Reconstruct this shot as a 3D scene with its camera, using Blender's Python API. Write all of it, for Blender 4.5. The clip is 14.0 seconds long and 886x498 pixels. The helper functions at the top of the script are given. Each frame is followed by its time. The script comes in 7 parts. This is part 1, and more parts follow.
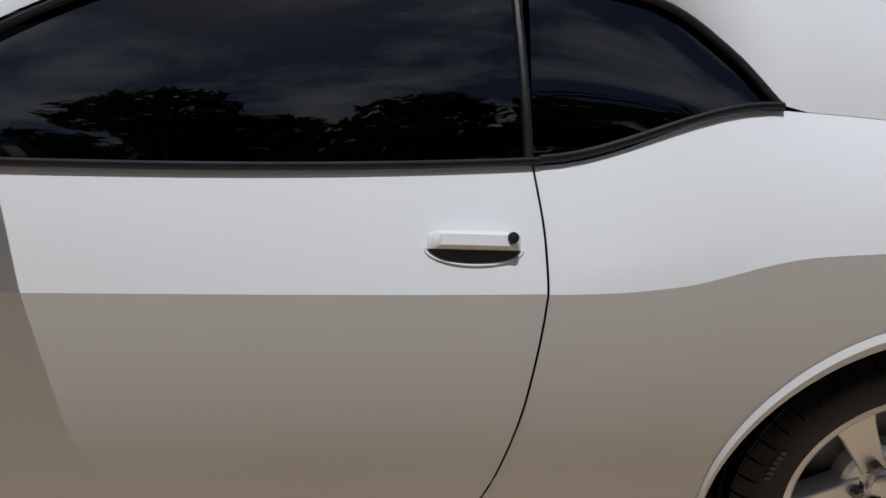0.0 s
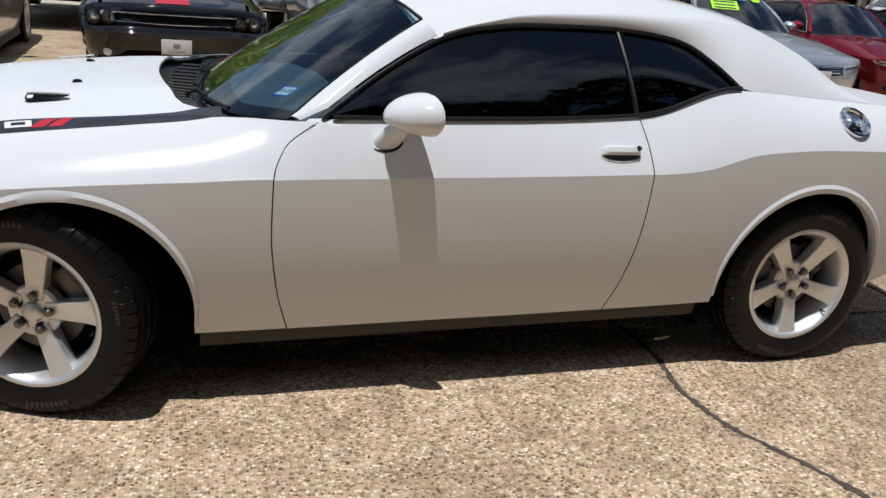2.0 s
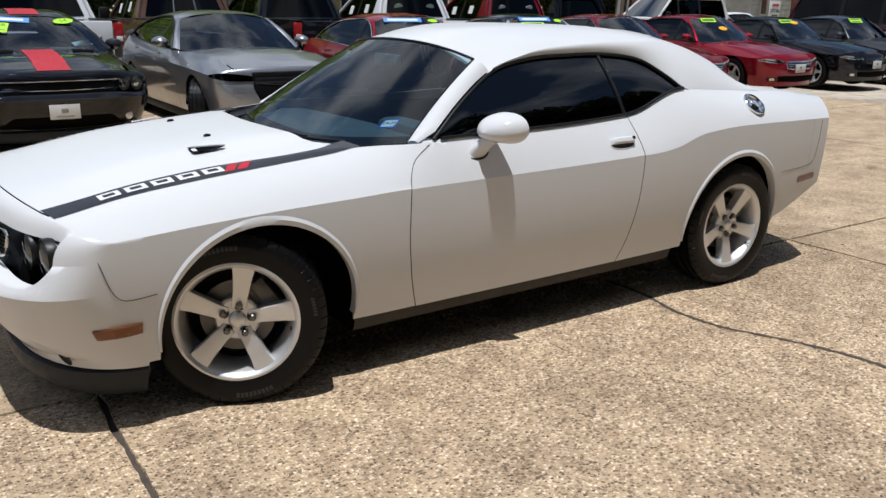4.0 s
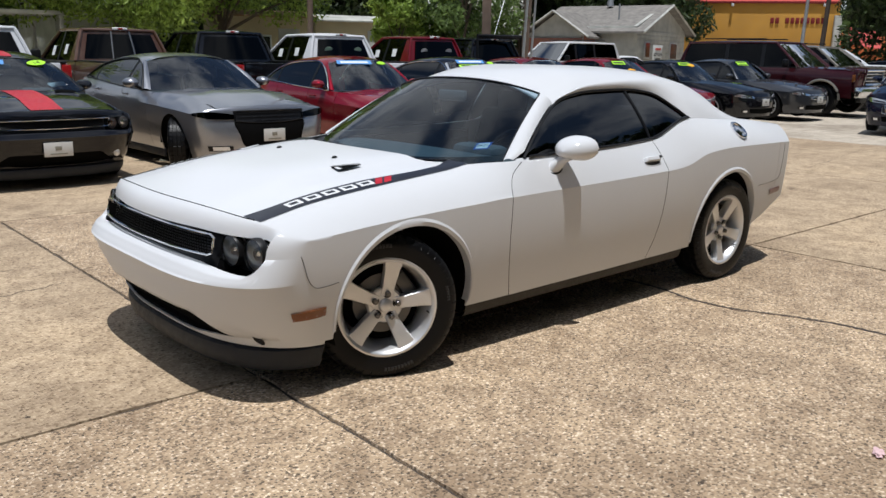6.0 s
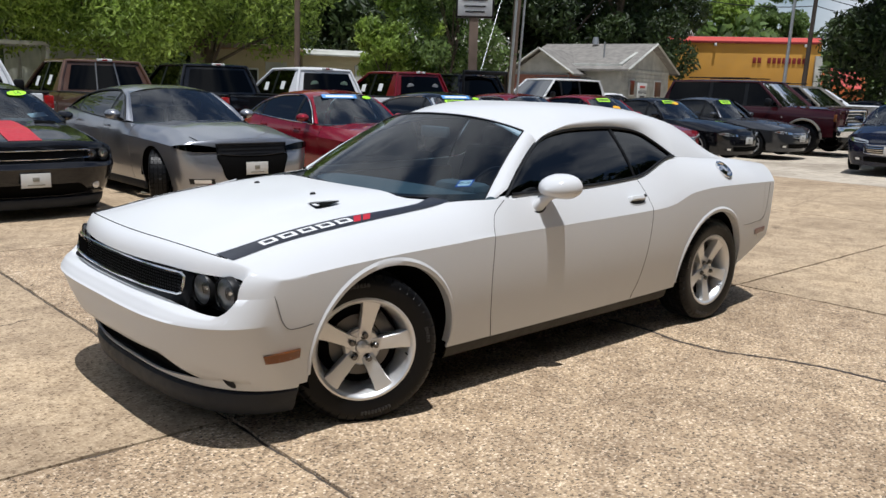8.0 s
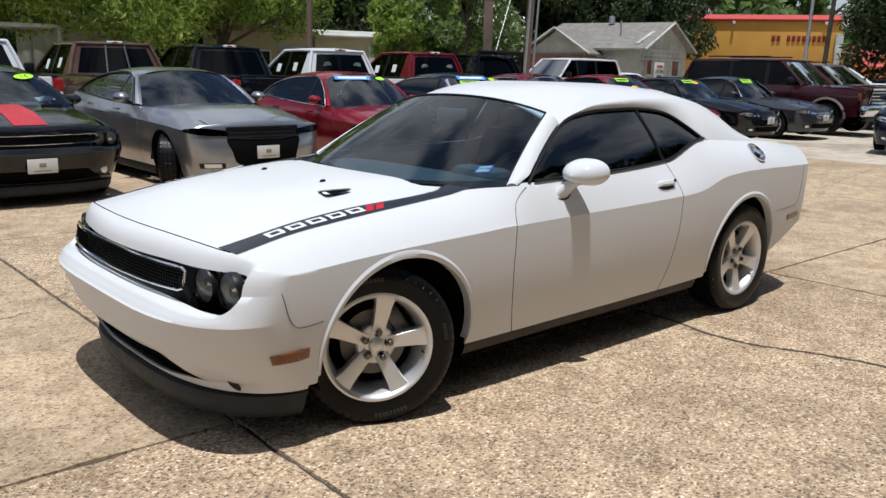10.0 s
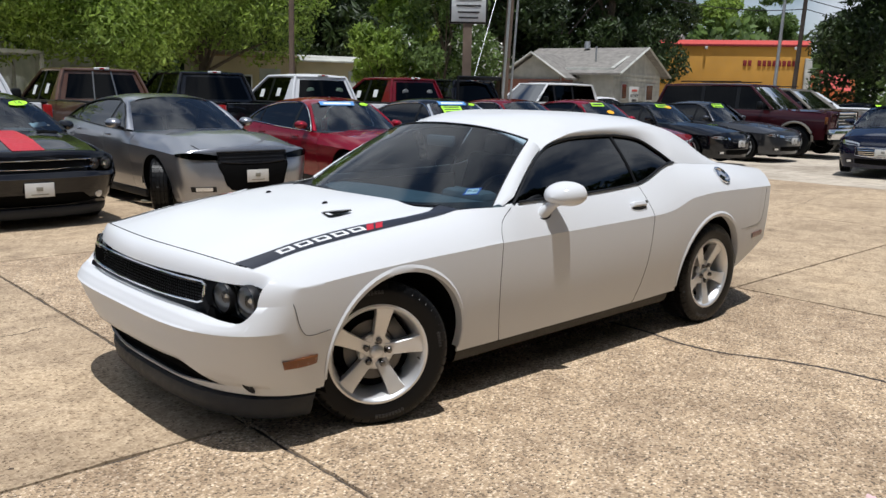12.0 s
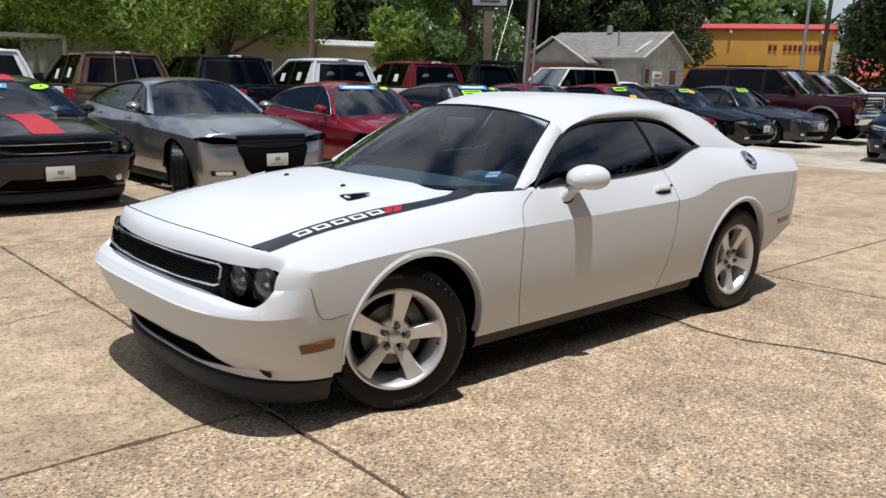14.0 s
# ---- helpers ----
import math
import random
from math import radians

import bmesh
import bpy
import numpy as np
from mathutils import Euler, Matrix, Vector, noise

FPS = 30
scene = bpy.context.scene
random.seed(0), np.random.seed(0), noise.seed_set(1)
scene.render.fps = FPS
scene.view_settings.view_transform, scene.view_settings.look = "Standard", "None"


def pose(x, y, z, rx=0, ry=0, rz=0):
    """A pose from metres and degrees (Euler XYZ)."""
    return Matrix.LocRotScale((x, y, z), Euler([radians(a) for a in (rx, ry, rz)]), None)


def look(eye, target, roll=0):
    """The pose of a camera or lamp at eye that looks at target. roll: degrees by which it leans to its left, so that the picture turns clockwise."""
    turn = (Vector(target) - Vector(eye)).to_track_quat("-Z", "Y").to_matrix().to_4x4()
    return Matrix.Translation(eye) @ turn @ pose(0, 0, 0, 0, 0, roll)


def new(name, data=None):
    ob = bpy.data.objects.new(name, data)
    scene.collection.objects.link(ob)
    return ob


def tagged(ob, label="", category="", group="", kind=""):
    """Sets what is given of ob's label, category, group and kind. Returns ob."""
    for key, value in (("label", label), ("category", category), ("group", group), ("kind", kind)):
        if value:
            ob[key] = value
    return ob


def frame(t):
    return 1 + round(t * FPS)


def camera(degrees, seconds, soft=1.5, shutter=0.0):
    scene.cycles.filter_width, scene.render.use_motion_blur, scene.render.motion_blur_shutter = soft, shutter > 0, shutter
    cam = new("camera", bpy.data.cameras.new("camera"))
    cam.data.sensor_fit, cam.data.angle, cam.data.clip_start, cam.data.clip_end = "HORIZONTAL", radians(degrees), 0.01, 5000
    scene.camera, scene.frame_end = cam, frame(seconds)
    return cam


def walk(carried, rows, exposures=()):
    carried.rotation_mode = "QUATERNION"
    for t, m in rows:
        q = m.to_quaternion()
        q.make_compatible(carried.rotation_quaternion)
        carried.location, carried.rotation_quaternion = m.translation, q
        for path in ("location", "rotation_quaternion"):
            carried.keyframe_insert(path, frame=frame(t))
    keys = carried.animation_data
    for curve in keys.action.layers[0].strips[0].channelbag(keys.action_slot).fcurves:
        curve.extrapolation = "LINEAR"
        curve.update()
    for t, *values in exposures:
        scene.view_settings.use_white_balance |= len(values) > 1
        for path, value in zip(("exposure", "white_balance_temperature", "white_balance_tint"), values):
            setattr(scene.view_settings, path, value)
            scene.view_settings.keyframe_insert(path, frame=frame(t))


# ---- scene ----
cam = camera(55.8, 14.0)
PATH = [
    (0, (1.742, -2.235, 1.484), (2.003, -0.422, 0.68), 5.0),
    (0.3, (1.561, -2.46, 1.498), (1.867, -0.624, 0.766), 4.1),
    (0.5, (1.422, -2.589, 1.528), (1.782, -0.782, 0.751), 4.8),
    (1, (1.112, -2.959, 1.517), (1.585, -1.172, 0.753), 5.9),
    (1.5, (0.747, -3.241, 1.545), (1.309, -1.467, 0.813), 7.1),
    (2, (0.416, -3.621, 1.534), (1.026, -1.83, 0.885), 5.0),
    (2.5, (0.069, -3.773, 1.552), (0.805, -2.007, 0.972), 1.7),
    (3, (-0.351, -3.901, 1.567), (0.509, -2.181, 1.016), 1.6),
    (3.2, (-0.516, -3.969, 1.578), (0.365, -2.26, 1.027), 1.6),
    (5.3, (-1.88, -3.93, 1.555), (-0.57, -2.516, 1.022), -1.2),
    (5.5, (-2.034, -3.946, 1.56), (-0.727, -2.519, 1.053), -1.2),
    (6, (-2.375, -3.996, 1.566), (-1.096, -2.529, 1.105), 0.8),
    (6.5, (-2.425, -3.999, 1.56), (-1.14, -2.526, 1.138), 2.4),
    (7, (-2.394, -3.992, 1.562), (-1.086, -2.532, 1.167), 2.3),
    (7.5, (-2.365, -3.978, 1.567), (-1.044, -2.526, 1.183), 1.6),
    (8, (-2.279, -3.926, 1.571), (-0.964, -2.468, 1.189), 1.5),
    (8.5, (-2.187, -3.775, 1.546), (-0.889, -2.31, 1.137), 1.8),
    (8.7, (-2.193, -3.718, 1.549), (-0.891, -2.26, 1.127), 1.8),
    (10.8, (-2.085, -3.728, 1.592), (-0.812, -2.242, 1.178), 0.7),
    (11, (-2.161, -3.816, 1.601), (-0.885, -2.328, 1.204), 0.8),
    (11.5, (-2.351, -3.89, 1.597), (-1.055, -2.416, 1.212), 1.2),
    (12, (-2.418, -3.95, 1.605), (-1.089, -2.502, 1.233), 1.1),
    (12.5, (-2.407, -3.944, 1.605), (-1.068, -2.503, 1.24), 0.8),
    (13, (-2.384, -3.934, 1.603), (-1.051, -2.488, 1.242), 1.3),
    (13.5, (-2.353, -3.907, 1.586), (-1.037, -2.447, 1.214), 1.3),
    (14, (-2.37, -3.9, 1.582), (-1.081, -2.426, 1.176), 1.1),
]
walk(cam, [(t, look(eye, target, roll)) for t, eye, target, roll in PATH], ((0, -0.50, 6150, 10), (0.6, -0.08, 6150, 10), (2.0, -0.26, 6150, 10), (3.2, -0.18, 6150, 10), (5.5, -0.28, 6150, 10), (7.0, -0.18, 6150, 10), (14, -0.12, 6150, 10)))

# ---- world and sun ----
SUN_TO = Vector((-0.13, -0.165, 1.0)).normalized()
world = bpy.data.worlds.new("world")
scene.world = world
world.use_nodes = True
wn, wl = world.node_tree.nodes, world.node_tree.links
wn.clear()
w_out, w_bg, w_sky = wn.new("ShaderNodeOutputWorld"), wn.new("ShaderNodeBackground"), wn.new("ShaderNodeTexSky")
w_sky.sky_type, w_sky.sun_disc = "NISHITA", False
w_sky.sun_elevation = math.asin(SUN_TO.z)
w_sky.sun_rotation = math.atan2(SUN_TO.x, SUN_TO.y)
w_sky.air_density, w_sky.dust_density, w_sky.ozone_density = 1.0, 0.4, 1.5
# broken summer clouds
w_tc, w_map, w_noise, w_ramp, w_mix = (wn.new(k) for k in ("ShaderNodeTexCoord", "ShaderNodeMapping", "ShaderNodeTexNoise", "ShaderNodeValToRGB", "ShaderNodeMixRGB"))
w_map.inputs["Scale"].default_value = (1.5, 1.5, 2.0)
w_map.inputs["Location"].default_value = (2.7, 1.4, 0.6)
w_noise.inputs["Scale"].default_value, w_noise.inputs["Detail"].default_value, w_noise.inputs["Roughness"].default_value = 2.1, 7.0, 0.58
w_ramp.color_ramp.elements[0].position, w_ramp.color_ramp.elements[1].position = 0.47, 0.63
w_mix.inputs["Color2"].default_value = (9.6, 10.0, 10.6, 1)
wl.new(w_tc.outputs["Generated"], w_map.inputs["Vector"])
wl.new(w_map.outputs["Vector"], w_noise.inputs["Vector"])
w_sep, w_low, w_add = wn.new("ShaderNodeSeparateXYZ"), wn.new("ShaderNodeMapRange"), wn.new("ShaderNodeMath")
wl.new(w_tc.outputs["Generated"], w_sep.inputs["Vector"])
wl.new(w_sep.outputs["Z"], w_low.inputs["Value"])
w_low.inputs["From Min"].default_value, w_low.inputs["From Max"].default_value, w_low.inputs["To Min"].default_value, w_low.inputs["To Max"].default_value = 0.0, 0.30, 0.10, 0.0
wl.new(w_noise.outputs["Fac"], w_add.inputs[0])
wl.new(w_low.outputs["Result"], w_add.inputs[1])
wl.new(w_add.outputs["Value"], w_ramp.inputs["Fac"])
wl.new(w_ramp.outputs["Color"], w_mix.inputs["Fac"])
wl.new(w_sky.outputs["Color"], w_mix.inputs["Color1"])
wl.new(w_mix.outputs["Color"], w_bg.inputs["Color"])
w_bg.inputs["Strength"].default_value = 0.074
wl.new(w_bg.outputs["Background"], w_out.inputs["Surface"])
sun = new("sun", bpy.data.lights.new("sun", "SUN"))
sun.data.energy, sun.data.angle, sun.data.color = 4.7, radians(0.55), (1.0, 0.975, 0.94)
sun.matrix_world = look(SUN_TO * 60, (0, 0, 0))


# ---- materials ----
def nodes_of(name):
    m = bpy.data.materials.new(name)
    m.use_nodes = True
    nt = m.node_tree
    return m, nt.nodes, nt.links, nt.nodes["Principled BSDF"]


def coords(n, l, scale=1.0, rotate=(0, 0, 0), stretch=(1, 1, 1), obj=True):
    tc, mp = n.new("ShaderNodeTexCoord"), n.new("ShaderNodeMapping")
    mp.inputs["Scale"].default_value = [scale * s for s in stretch]
    mp.inputs["Rotation"].default_value = rotate
    l.new(tc.outputs["Object" if obj else "Generated"], mp.inputs["Vector"])
    return mp.outputs["Vector"]


def noise_of(n, l, vec, scale, detail=4, rough=0.55):
    t = n.new("ShaderNodeTexNoise")
    t.inputs["Scale"].default_value, t.inputs["Detail"].default_value, t.inputs["Roughness"].default_value = scale, detail, rough
    l.new(vec, t.inputs["Vector"])
    return t.outputs["Fac"]


def ramp_of(n, l, fac, stops):
    r = n.new("ShaderNodeValToRGB")
    while len(r.color_ramp.elements) < len(stops):
        r.color_ramp.elements.new(0.5)
    for e, (p, c) in zip(r.color_ramp.elements, stops):
        e.position, e.color = p, (*c, 1) if len(c) == 3 else c
    l.new(fac, r.inputs["Fac"])
    return r.outputs["Color"]


def bump_of(n, l, height, strength, dist, bsdf):
    b = n.new("ShaderNodeBump")
    b.inputs["Strength"].default_value, b.inputs["Distance"].default_value = strength, dist
    l.new(height, b.inputs["Height"])
    l.new(b.outputs["Normal"], bsdf.inputs["Normal"])


def mix_of(n, l, fac, a, b, mode="MIX"):
    m = n.new("ShaderNodeMixRGB")
    m.blend_type = mode
    for s, v in (("Fac", fac), ("Color1", a), ("Color2", b)):
        if isinstance(v, (int, float)):
            m.inputs[s].default_value = v
        elif isinstance(v, tuple):
            m.inputs[s].default_value = (*v, 1)
        else:
            l.new(v, m.inputs[s])
    return m.outputs["Color"]


def plain(name, colour, rough=0.5, metal=0.0, coat=0.0, vary=0.12, scale=6.0, bump=0.0, bscale=80.0, spec=0.5):
    """A surface of one colour with faint uneven tone, roughness and relief."""
    m, n, l, b = nodes_of(name)
    v = coords(n, l)
    f = noise_of(n, l, v, scale, 5)
    lo, hi = [c * (1 - vary) for c in colour], [min(1, c * (1 + vary * 0.6)) for c in colour]
    l.new(ramp_of(n, l, f, ((0.3, lo), (0.7, hi))), b.inputs["Base Color"])
    rr = ramp_of(n, l, noise_of(n, l, v, scale * 4, 3), ((0.3, (rough * 0.85,) * 3), (0.7, (min(1, rough * 1.15),) * 3)))
    l.new(rr, b.inputs["Roughness"])
    b.inputs["Metallic"].default_value, b.inputs["Coat Weight"].default_value = metal, coat
    b.inputs["Coat Roughness"].default_value = 0.04
    b.inputs["Specular IOR Level"].default_value = spec
    if bump:
        bump_of(n, l, noise_of(n, l, v, bscale, 4), bump, 0.004, b)
    return m


def paint(name, colour, metal=0.0, rough=0.35, flake=0.0, dust=0.03, gloss=0.03, coat=1.0):
    """Clear-coated car paint with a little road dust."""
    m, n, l, b = nodes_of(name)
    v = coords(n, l)
    d = ramp_of(n, l, noise_of(n, l, v, 2.3, 6, 0.65), ((0.42, (0, 0, 0)), (0.8, (dust * 4,) * 3)))
    base = mix_of(n, l, d, tuple(colour), (0.42, 0.37, 0.3))
    if flake:
        fl = ramp_of(n, l, noise_of(n, l, v, 900, 1), ((0.4, (1 - flake,) * 3), (0.62, (1 + flake,) * 3)))
        base = mix_of(n, l, 1.0, base, fl, "MULTIPLY")
    l.new(base, b.inputs["Base Color"])
    b.inputs["Roughness"].default_value, b.inputs["Metallic"].default_value = rough, metal
    b.inputs["Coat Weight"].default_value, b.inputs["Coat Roughness"].default_value = coat, gloss
    b.inputs["Specular IOR Level"].default_value = 0.0
    bump_of(n, l, noise_of(n, l, v, 260, 2), 0.012, 0.001, b)
    return m


def glass(name, tint, gloss=1.0, ior=1.6):
    """Thin tinted pane: part of the light passes, the rest mirrors by Fresnel."""
    m, n, l, b = nodes_of(name)
    n.remove(b)
    out = n["Material Output"]
    tr, gl, mx, fr = n.new("ShaderNodeBsdfTransparent"), n.new("ShaderNodeBsdfGlossy"), n.new("ShaderNodeMixShader"), n.new("ShaderNodeFresnel")
    tr.inputs["Color"].default_value = (*tint, 1)
    gl.inputs["Roughness"].default_value = 0.015
    gl.inputs["Color"].default_value = (gloss, gloss, gloss, 1)
    fr.inputs["IOR"].default_value = ior
    l.new(fr.outputs["Fac"], mx.inputs["Fac"])
    l.new(tr.outputs["BSDF"], mx.inputs[1])
    l.new(gl.outputs["BSDF"], mx.inputs[2])
    l.new(mx.outputs["Shader"], out.inputs["Surface"])
    return m


def concrete_mat(name, stones, mortar, dark, wear=1.0, grain=70.0):
    """Weathered exposed-aggregate concrete: pebbles of many tints, worn patches and oil stains."""
    m, n, l, b = nodes_of(name)
    v = coords(n, l)
    warp = n.new("ShaderNodeTexNoise")
    warp.inputs["Scale"].default_value, warp.inputs["Detail"].default_value = grain * 0.9, 3.0
    l.new(v, warp.inputs["Vector"])
    off, bent = n.new("ShaderNodeVectorMath"), n.new("ShaderNodeVectorMath")
    off.operation, bent.operation = "SCALE", "ADD"
    off.inputs["Scale"].default_value = 1.1 / grain
    l.new(warp.outputs["Color"], off.inputs[0])
    l.new(v, bent.inputs[0])
    l.new(off.outputs[0], bent.inputs[1])
    vo = n.new("ShaderNodeTexVoronoi")
    vo.inputs["Scale"].default_value = grain
    l.new(bent.outputs[0], vo.inputs["Vector"])
    sep = n.new("ShaderNodeSeparateColor")
    l.new(vo.outputs["Color"], sep.inputs["Color"])
    peb = ramp_of(n, l, sep.outputs["Red"], ((0.0, dark), (0.17, stones[0]), (0.44, stones[1]), (0.74, stones[2]), (1.0, stones[3])))
    edge = ramp_of(n, l, vo.outputs["Distance"], ((0.44, (0, 0, 0)), (0.62, (1, 1, 1))))
    fine = mix_of(n, l, edge, peb, mortar)
    vo2 = n.new("ShaderNodeTexVoronoi")
    vo2.inputs["Scale"].default_value = grain * 0.5
    l.new(bent.outputs[0], vo2.inputs["Vector"])
    sep2 = n.new("ShaderNodeSeparateColor")
    l.new(vo2.outputs["Color"], sep2.inputs["Color"])
    big = ramp_of(n, l, sep2.outputs["Green"], ((0.56, (0, 0, 0)), (0.58, (0.9, 0.9, 0.9))))
    core = ramp_of(n, l, vo2.outputs["Distance"], ((0.36, (1, 1, 1)), (0.42, (0, 0, 0))))
    bigm = mix_of(n, l, 1.0, big, core, "MULTIPLY")
    bigc = ramp_of(n, l, sep2.outputs["Blue"], ((0.0, dark), (0.18, stones[0]), (0.5, stones[1]), (0.8, stones[2]), (1.0, stones[3])))
    col = mix_of(n, l, bigm, fine, bigc)
    big_stain = ramp_of(n, l, noise_of(n, l, v, 0.55, 6, 0.6), ((0.3, (0.60, 0.57, 0.54)), (0.52, (1, 1, 1)), (0.75, (1.12, 1.11, 1.08))))
    col = mix_of(n, l, 1.0, col, big_stain, "MULTIPLY")
    mid = ramp_of(n, l, noise_of(n, l, v, 4.0, 5, 0.65), ((0.30, (0.66, 0.63, 0.60)), (0.56, (1.04, 1.03, 1.0))))
    col = mix_of(n, l, wear, col, mid, "MULTIPLY")
    spots = ramp_of(n, l, noise_of(n, l, v, 1.7, 2, 0.4), ((0.70, (1, 1, 1)), (0.78, (0.55, 0.53, 0.5))))
    col = mix_of(n, l, 1.0, col, spots, "MULTIPLY")
    l.new(col, b.inputs["Base Color"])
    b.inputs["Roughness"].default_value = 0.85
    hgt = mix_of(n, l, 0.5, vo.outputs["Distance"], noise_of(n, l, v, 160, 3))
    bump_of(n, l, hgt, 0.40, 0.005, b)
    return m


WHITE = paint("white_paint", (0.65, 0.660, 0.675), rough=0.32, dust=0.01, gloss=0.14, coat=0.5)
BLACKP = paint("black_paint", (0.006, 0.0065, 0.009), rough=0.25, dust=0.003)
GREYP = paint("grey_paint", (0.32, 0.33, 0.36), metal=0.78, rough=0.30, flake=0.25)
SILVERP = paint("silver_paint", (0.55, 0.58, 0.62), metal=0.7, rough=0.3, flake=0.2)
REDP = paint("red_paint", (0.23, 0.006, 0.018), metal=0.3, rough=0.28, flake=0.15, dust=0.008)
DARKREDP = paint("dark_red_paint", (0.17, 0.006, 0.014), metal=0.3, rough=0.28, flake=0.15, dust=0.008)
MAROONP = paint("maroon_paint", (0.045, 0.008, 0.012), metal=0.2, rough=0.3, dust=0.003)
BROWNP = paint("brown_paint", (0.11, 0.055, 0.036), metal=0.3, rough=0.35)
BLUEP = paint("navy_paint", (0.006, 0.009, 0.025), rough=0.25, dust=0.003)
CHARCOALP = paint("charcoal_paint", (0.05, 0.053, 0.06), metal=0.4, rough=0.3, flake=0.2, dust=0.003)
TANP = paint("pewter_paint", (0.24, 0.22, 0.19), metal=0.5, rough=0.3)
RUBBER = plain("tyre_rubber", (0.0045, 0.0045, 0.005), 0.38, bump=0.2, bscale=120, spec=0.20)
RAISED = plain("raised_sidewall_rubber", (0.018, 0.018, 0.019), 0.45)
TRIM = plain("black_trim", (0.008, 0.008, 0.009), 0.38, bump=0.1, bscale=300, spec=0.3)
GREYPLASTIC = plain("dark_grey_plastic", (0.045, 0.045, 0.045), 0.6, bump=0.25, bscale=300, spec=0.25)
ROCKERM = plain("rocker_plastic", (0.045, 0.042, 0.038), 0.6, bump=0.25, bscale=200, spec=0.25)
SPLITTERM = plain("charcoal_air_dam", (0.018, 0.021, 0.027), 0.55, bump=0.2, bscale=200, spec=0.3)
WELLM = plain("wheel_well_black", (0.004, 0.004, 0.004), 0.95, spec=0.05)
ALLOY = plain("silver_alloy", (0.70, 0.70, 0.70), 0.40, metal=0.7, vary=0.06)
ALLOY_DARK = plain("shaded_alloy", (0.25, 0.25, 0.25), 0.4, metal=0.8)
CHROME = plain("chrome", (0.75, 0.75, 0.76), 0.08, metal=1.0, vary=0.03)
STEEL = plain("brake_steel", (0.13, 0.125, 0.12), 0.4, metal=0.9)
NUTM = plain("wheel_nut_steel", (0.16, 0.155, 0.15), 0.28, metal=0.9)
DARKCHROME = plain("dark_chrome", (0.14, 0.14, 0.15), 0.18, metal=0.9)
TINT = glass("tinted_glass", (0.018, 0.022, 0.030))
CLEAR = glass("windscreen_glass", (0.52, 0.66, 0.74), ior=2.1)
SHADED = glass("shaded_windscreen_glass", (0.50, 0.66, 0.74), ior=1.62)
# mirror colour cut to 0.32: a darker sky reflection put into the glass
DARKTINT = glass("limo_glass", (0.004, 0.005, 0.006), 0.32)
LENS = glass("lamp_lens", (0.85, 0.87, 0.9))
REDLENS = plain("red_lamp", (0.34, 0.012, 0.012), 0.12, coat=0.8)
AMBER = plain("amber_lamp", (0.17, 0.048, 0.006), 0.25, coat=0.3)
REDMARK = plain("dark_red_reflector", (0.12, 0.025, 0.025), 0.3, coat=0.3)
REFLECTOR = plain("lamp_reflector", (0.80, 0.80, 0.80), 0.38, metal=0.55)
VINYL_BLACK = plain("black_vinyl", (0.022, 0.024, 0.033), 0.35, coat=0.2)
VINYL_RED = plain("red_vinyl", (0.46, 0.008, 0.022), 0.45, coat=0.1)
VINYL_WHITE = plain("white_vinyl", (0.75, 0.75, 0.75), 0.45, vary=0.04)
SEATM = plain("dark_seat_cloth", (0.02, 0.02, 0.022), 0.8)
DASHM = plain("dashboard_plastic", (0.10, 0.118, 0.13), 0.65, bump=0.3, bscale=400)
LEATHER = plain("dark_leather", (0.018, 0.018, 0.019), 0.5)
PLATEM = plain("dealer_plate_white", (0.62, 0.62, 0.60), 0.4, vary=0.05)
PLATEART = plain("plate_drawing_grey", (0.25, 0.24, 0.20), 0.5)
PAPER = plain("white_paper", (0.75, 0.76, 0.74), 0.7, vary=0.04)
GREENSTK = plain("fluorescent_green_sticker", (0.42, 0.85, 0.03), 0.6, vary=0.04)
ORANGESTK = plain("orange_sticker", (0.85, 0.42, 0.02), 0.6, vary=0.05)
BLUESTK = plain("blue_banner", (0.09, 0.28, 0.62), 0.6, vary=0.05)
INK = plain("black_ink", (0.02, 0.02, 0.02), 0.6)
BLUEEDGE = plain("blue_print", (0.03, 0.10, 0.42), 0.6)
SLAB = concrete_mat("aggregate_concrete", ((0.19, 0.138, 0.092), (0.36, 0.262, 0.170), (0.54, 0.415, 0.285), (0.86, 0.72, 0.55)), (0.48, 0.350, 0.224), (0.06, 0.043, 0.031), grain=84.0)
SMOOTH = concrete_mat("worn_smooth_concrete", ((0.31, 0.222, 0.14), (0.46, 0.348, 0.23), (0.60, 0.472, 0.33), (0.53, 0.412, 0.283)), (0.44, 0.335, 0.222), (0.15, 0.10, 0.06))
ROADM = concrete_mat("grey_pavement", ((0.42, 0.36, 0.29), (0.49, 0.43, 0.35), (0.56, 0.50, 0.42), (0.52, 0.46, 0.38)), (0.49, 0.43, 0.35), (0.32, 0.27, 0.21))
TAR = plain("joint_tar", (0.075, 0.058, 0.045), 0.9, vary=0.3, scale=20, bump=0.5, bscale=60)

# ---- building tools ----
def part(name, me, material, parent=None, label="", shade=True, sharp=38):
    """Links one mesh (a bmesh or a mesh) as one object under its thing."""
    if isinstance(me, bmesh.types.BMesh):
        bm, me = me, bpy.data.meshes.new(name)
        bm.to_mesh(me)
        bm.free()
    if material and not me.materials:
        me.materials.append(material)
    if shade:
        me.polygons.foreach_set("use_smooth", [True] * len(me.polygons))
        me.set_sharp_from_angle(angle=radians(sharp))
    ob = new(name, me)
    if parent:
        ob.parent = parent
    if label:
        ob["label"] = label
    return ob


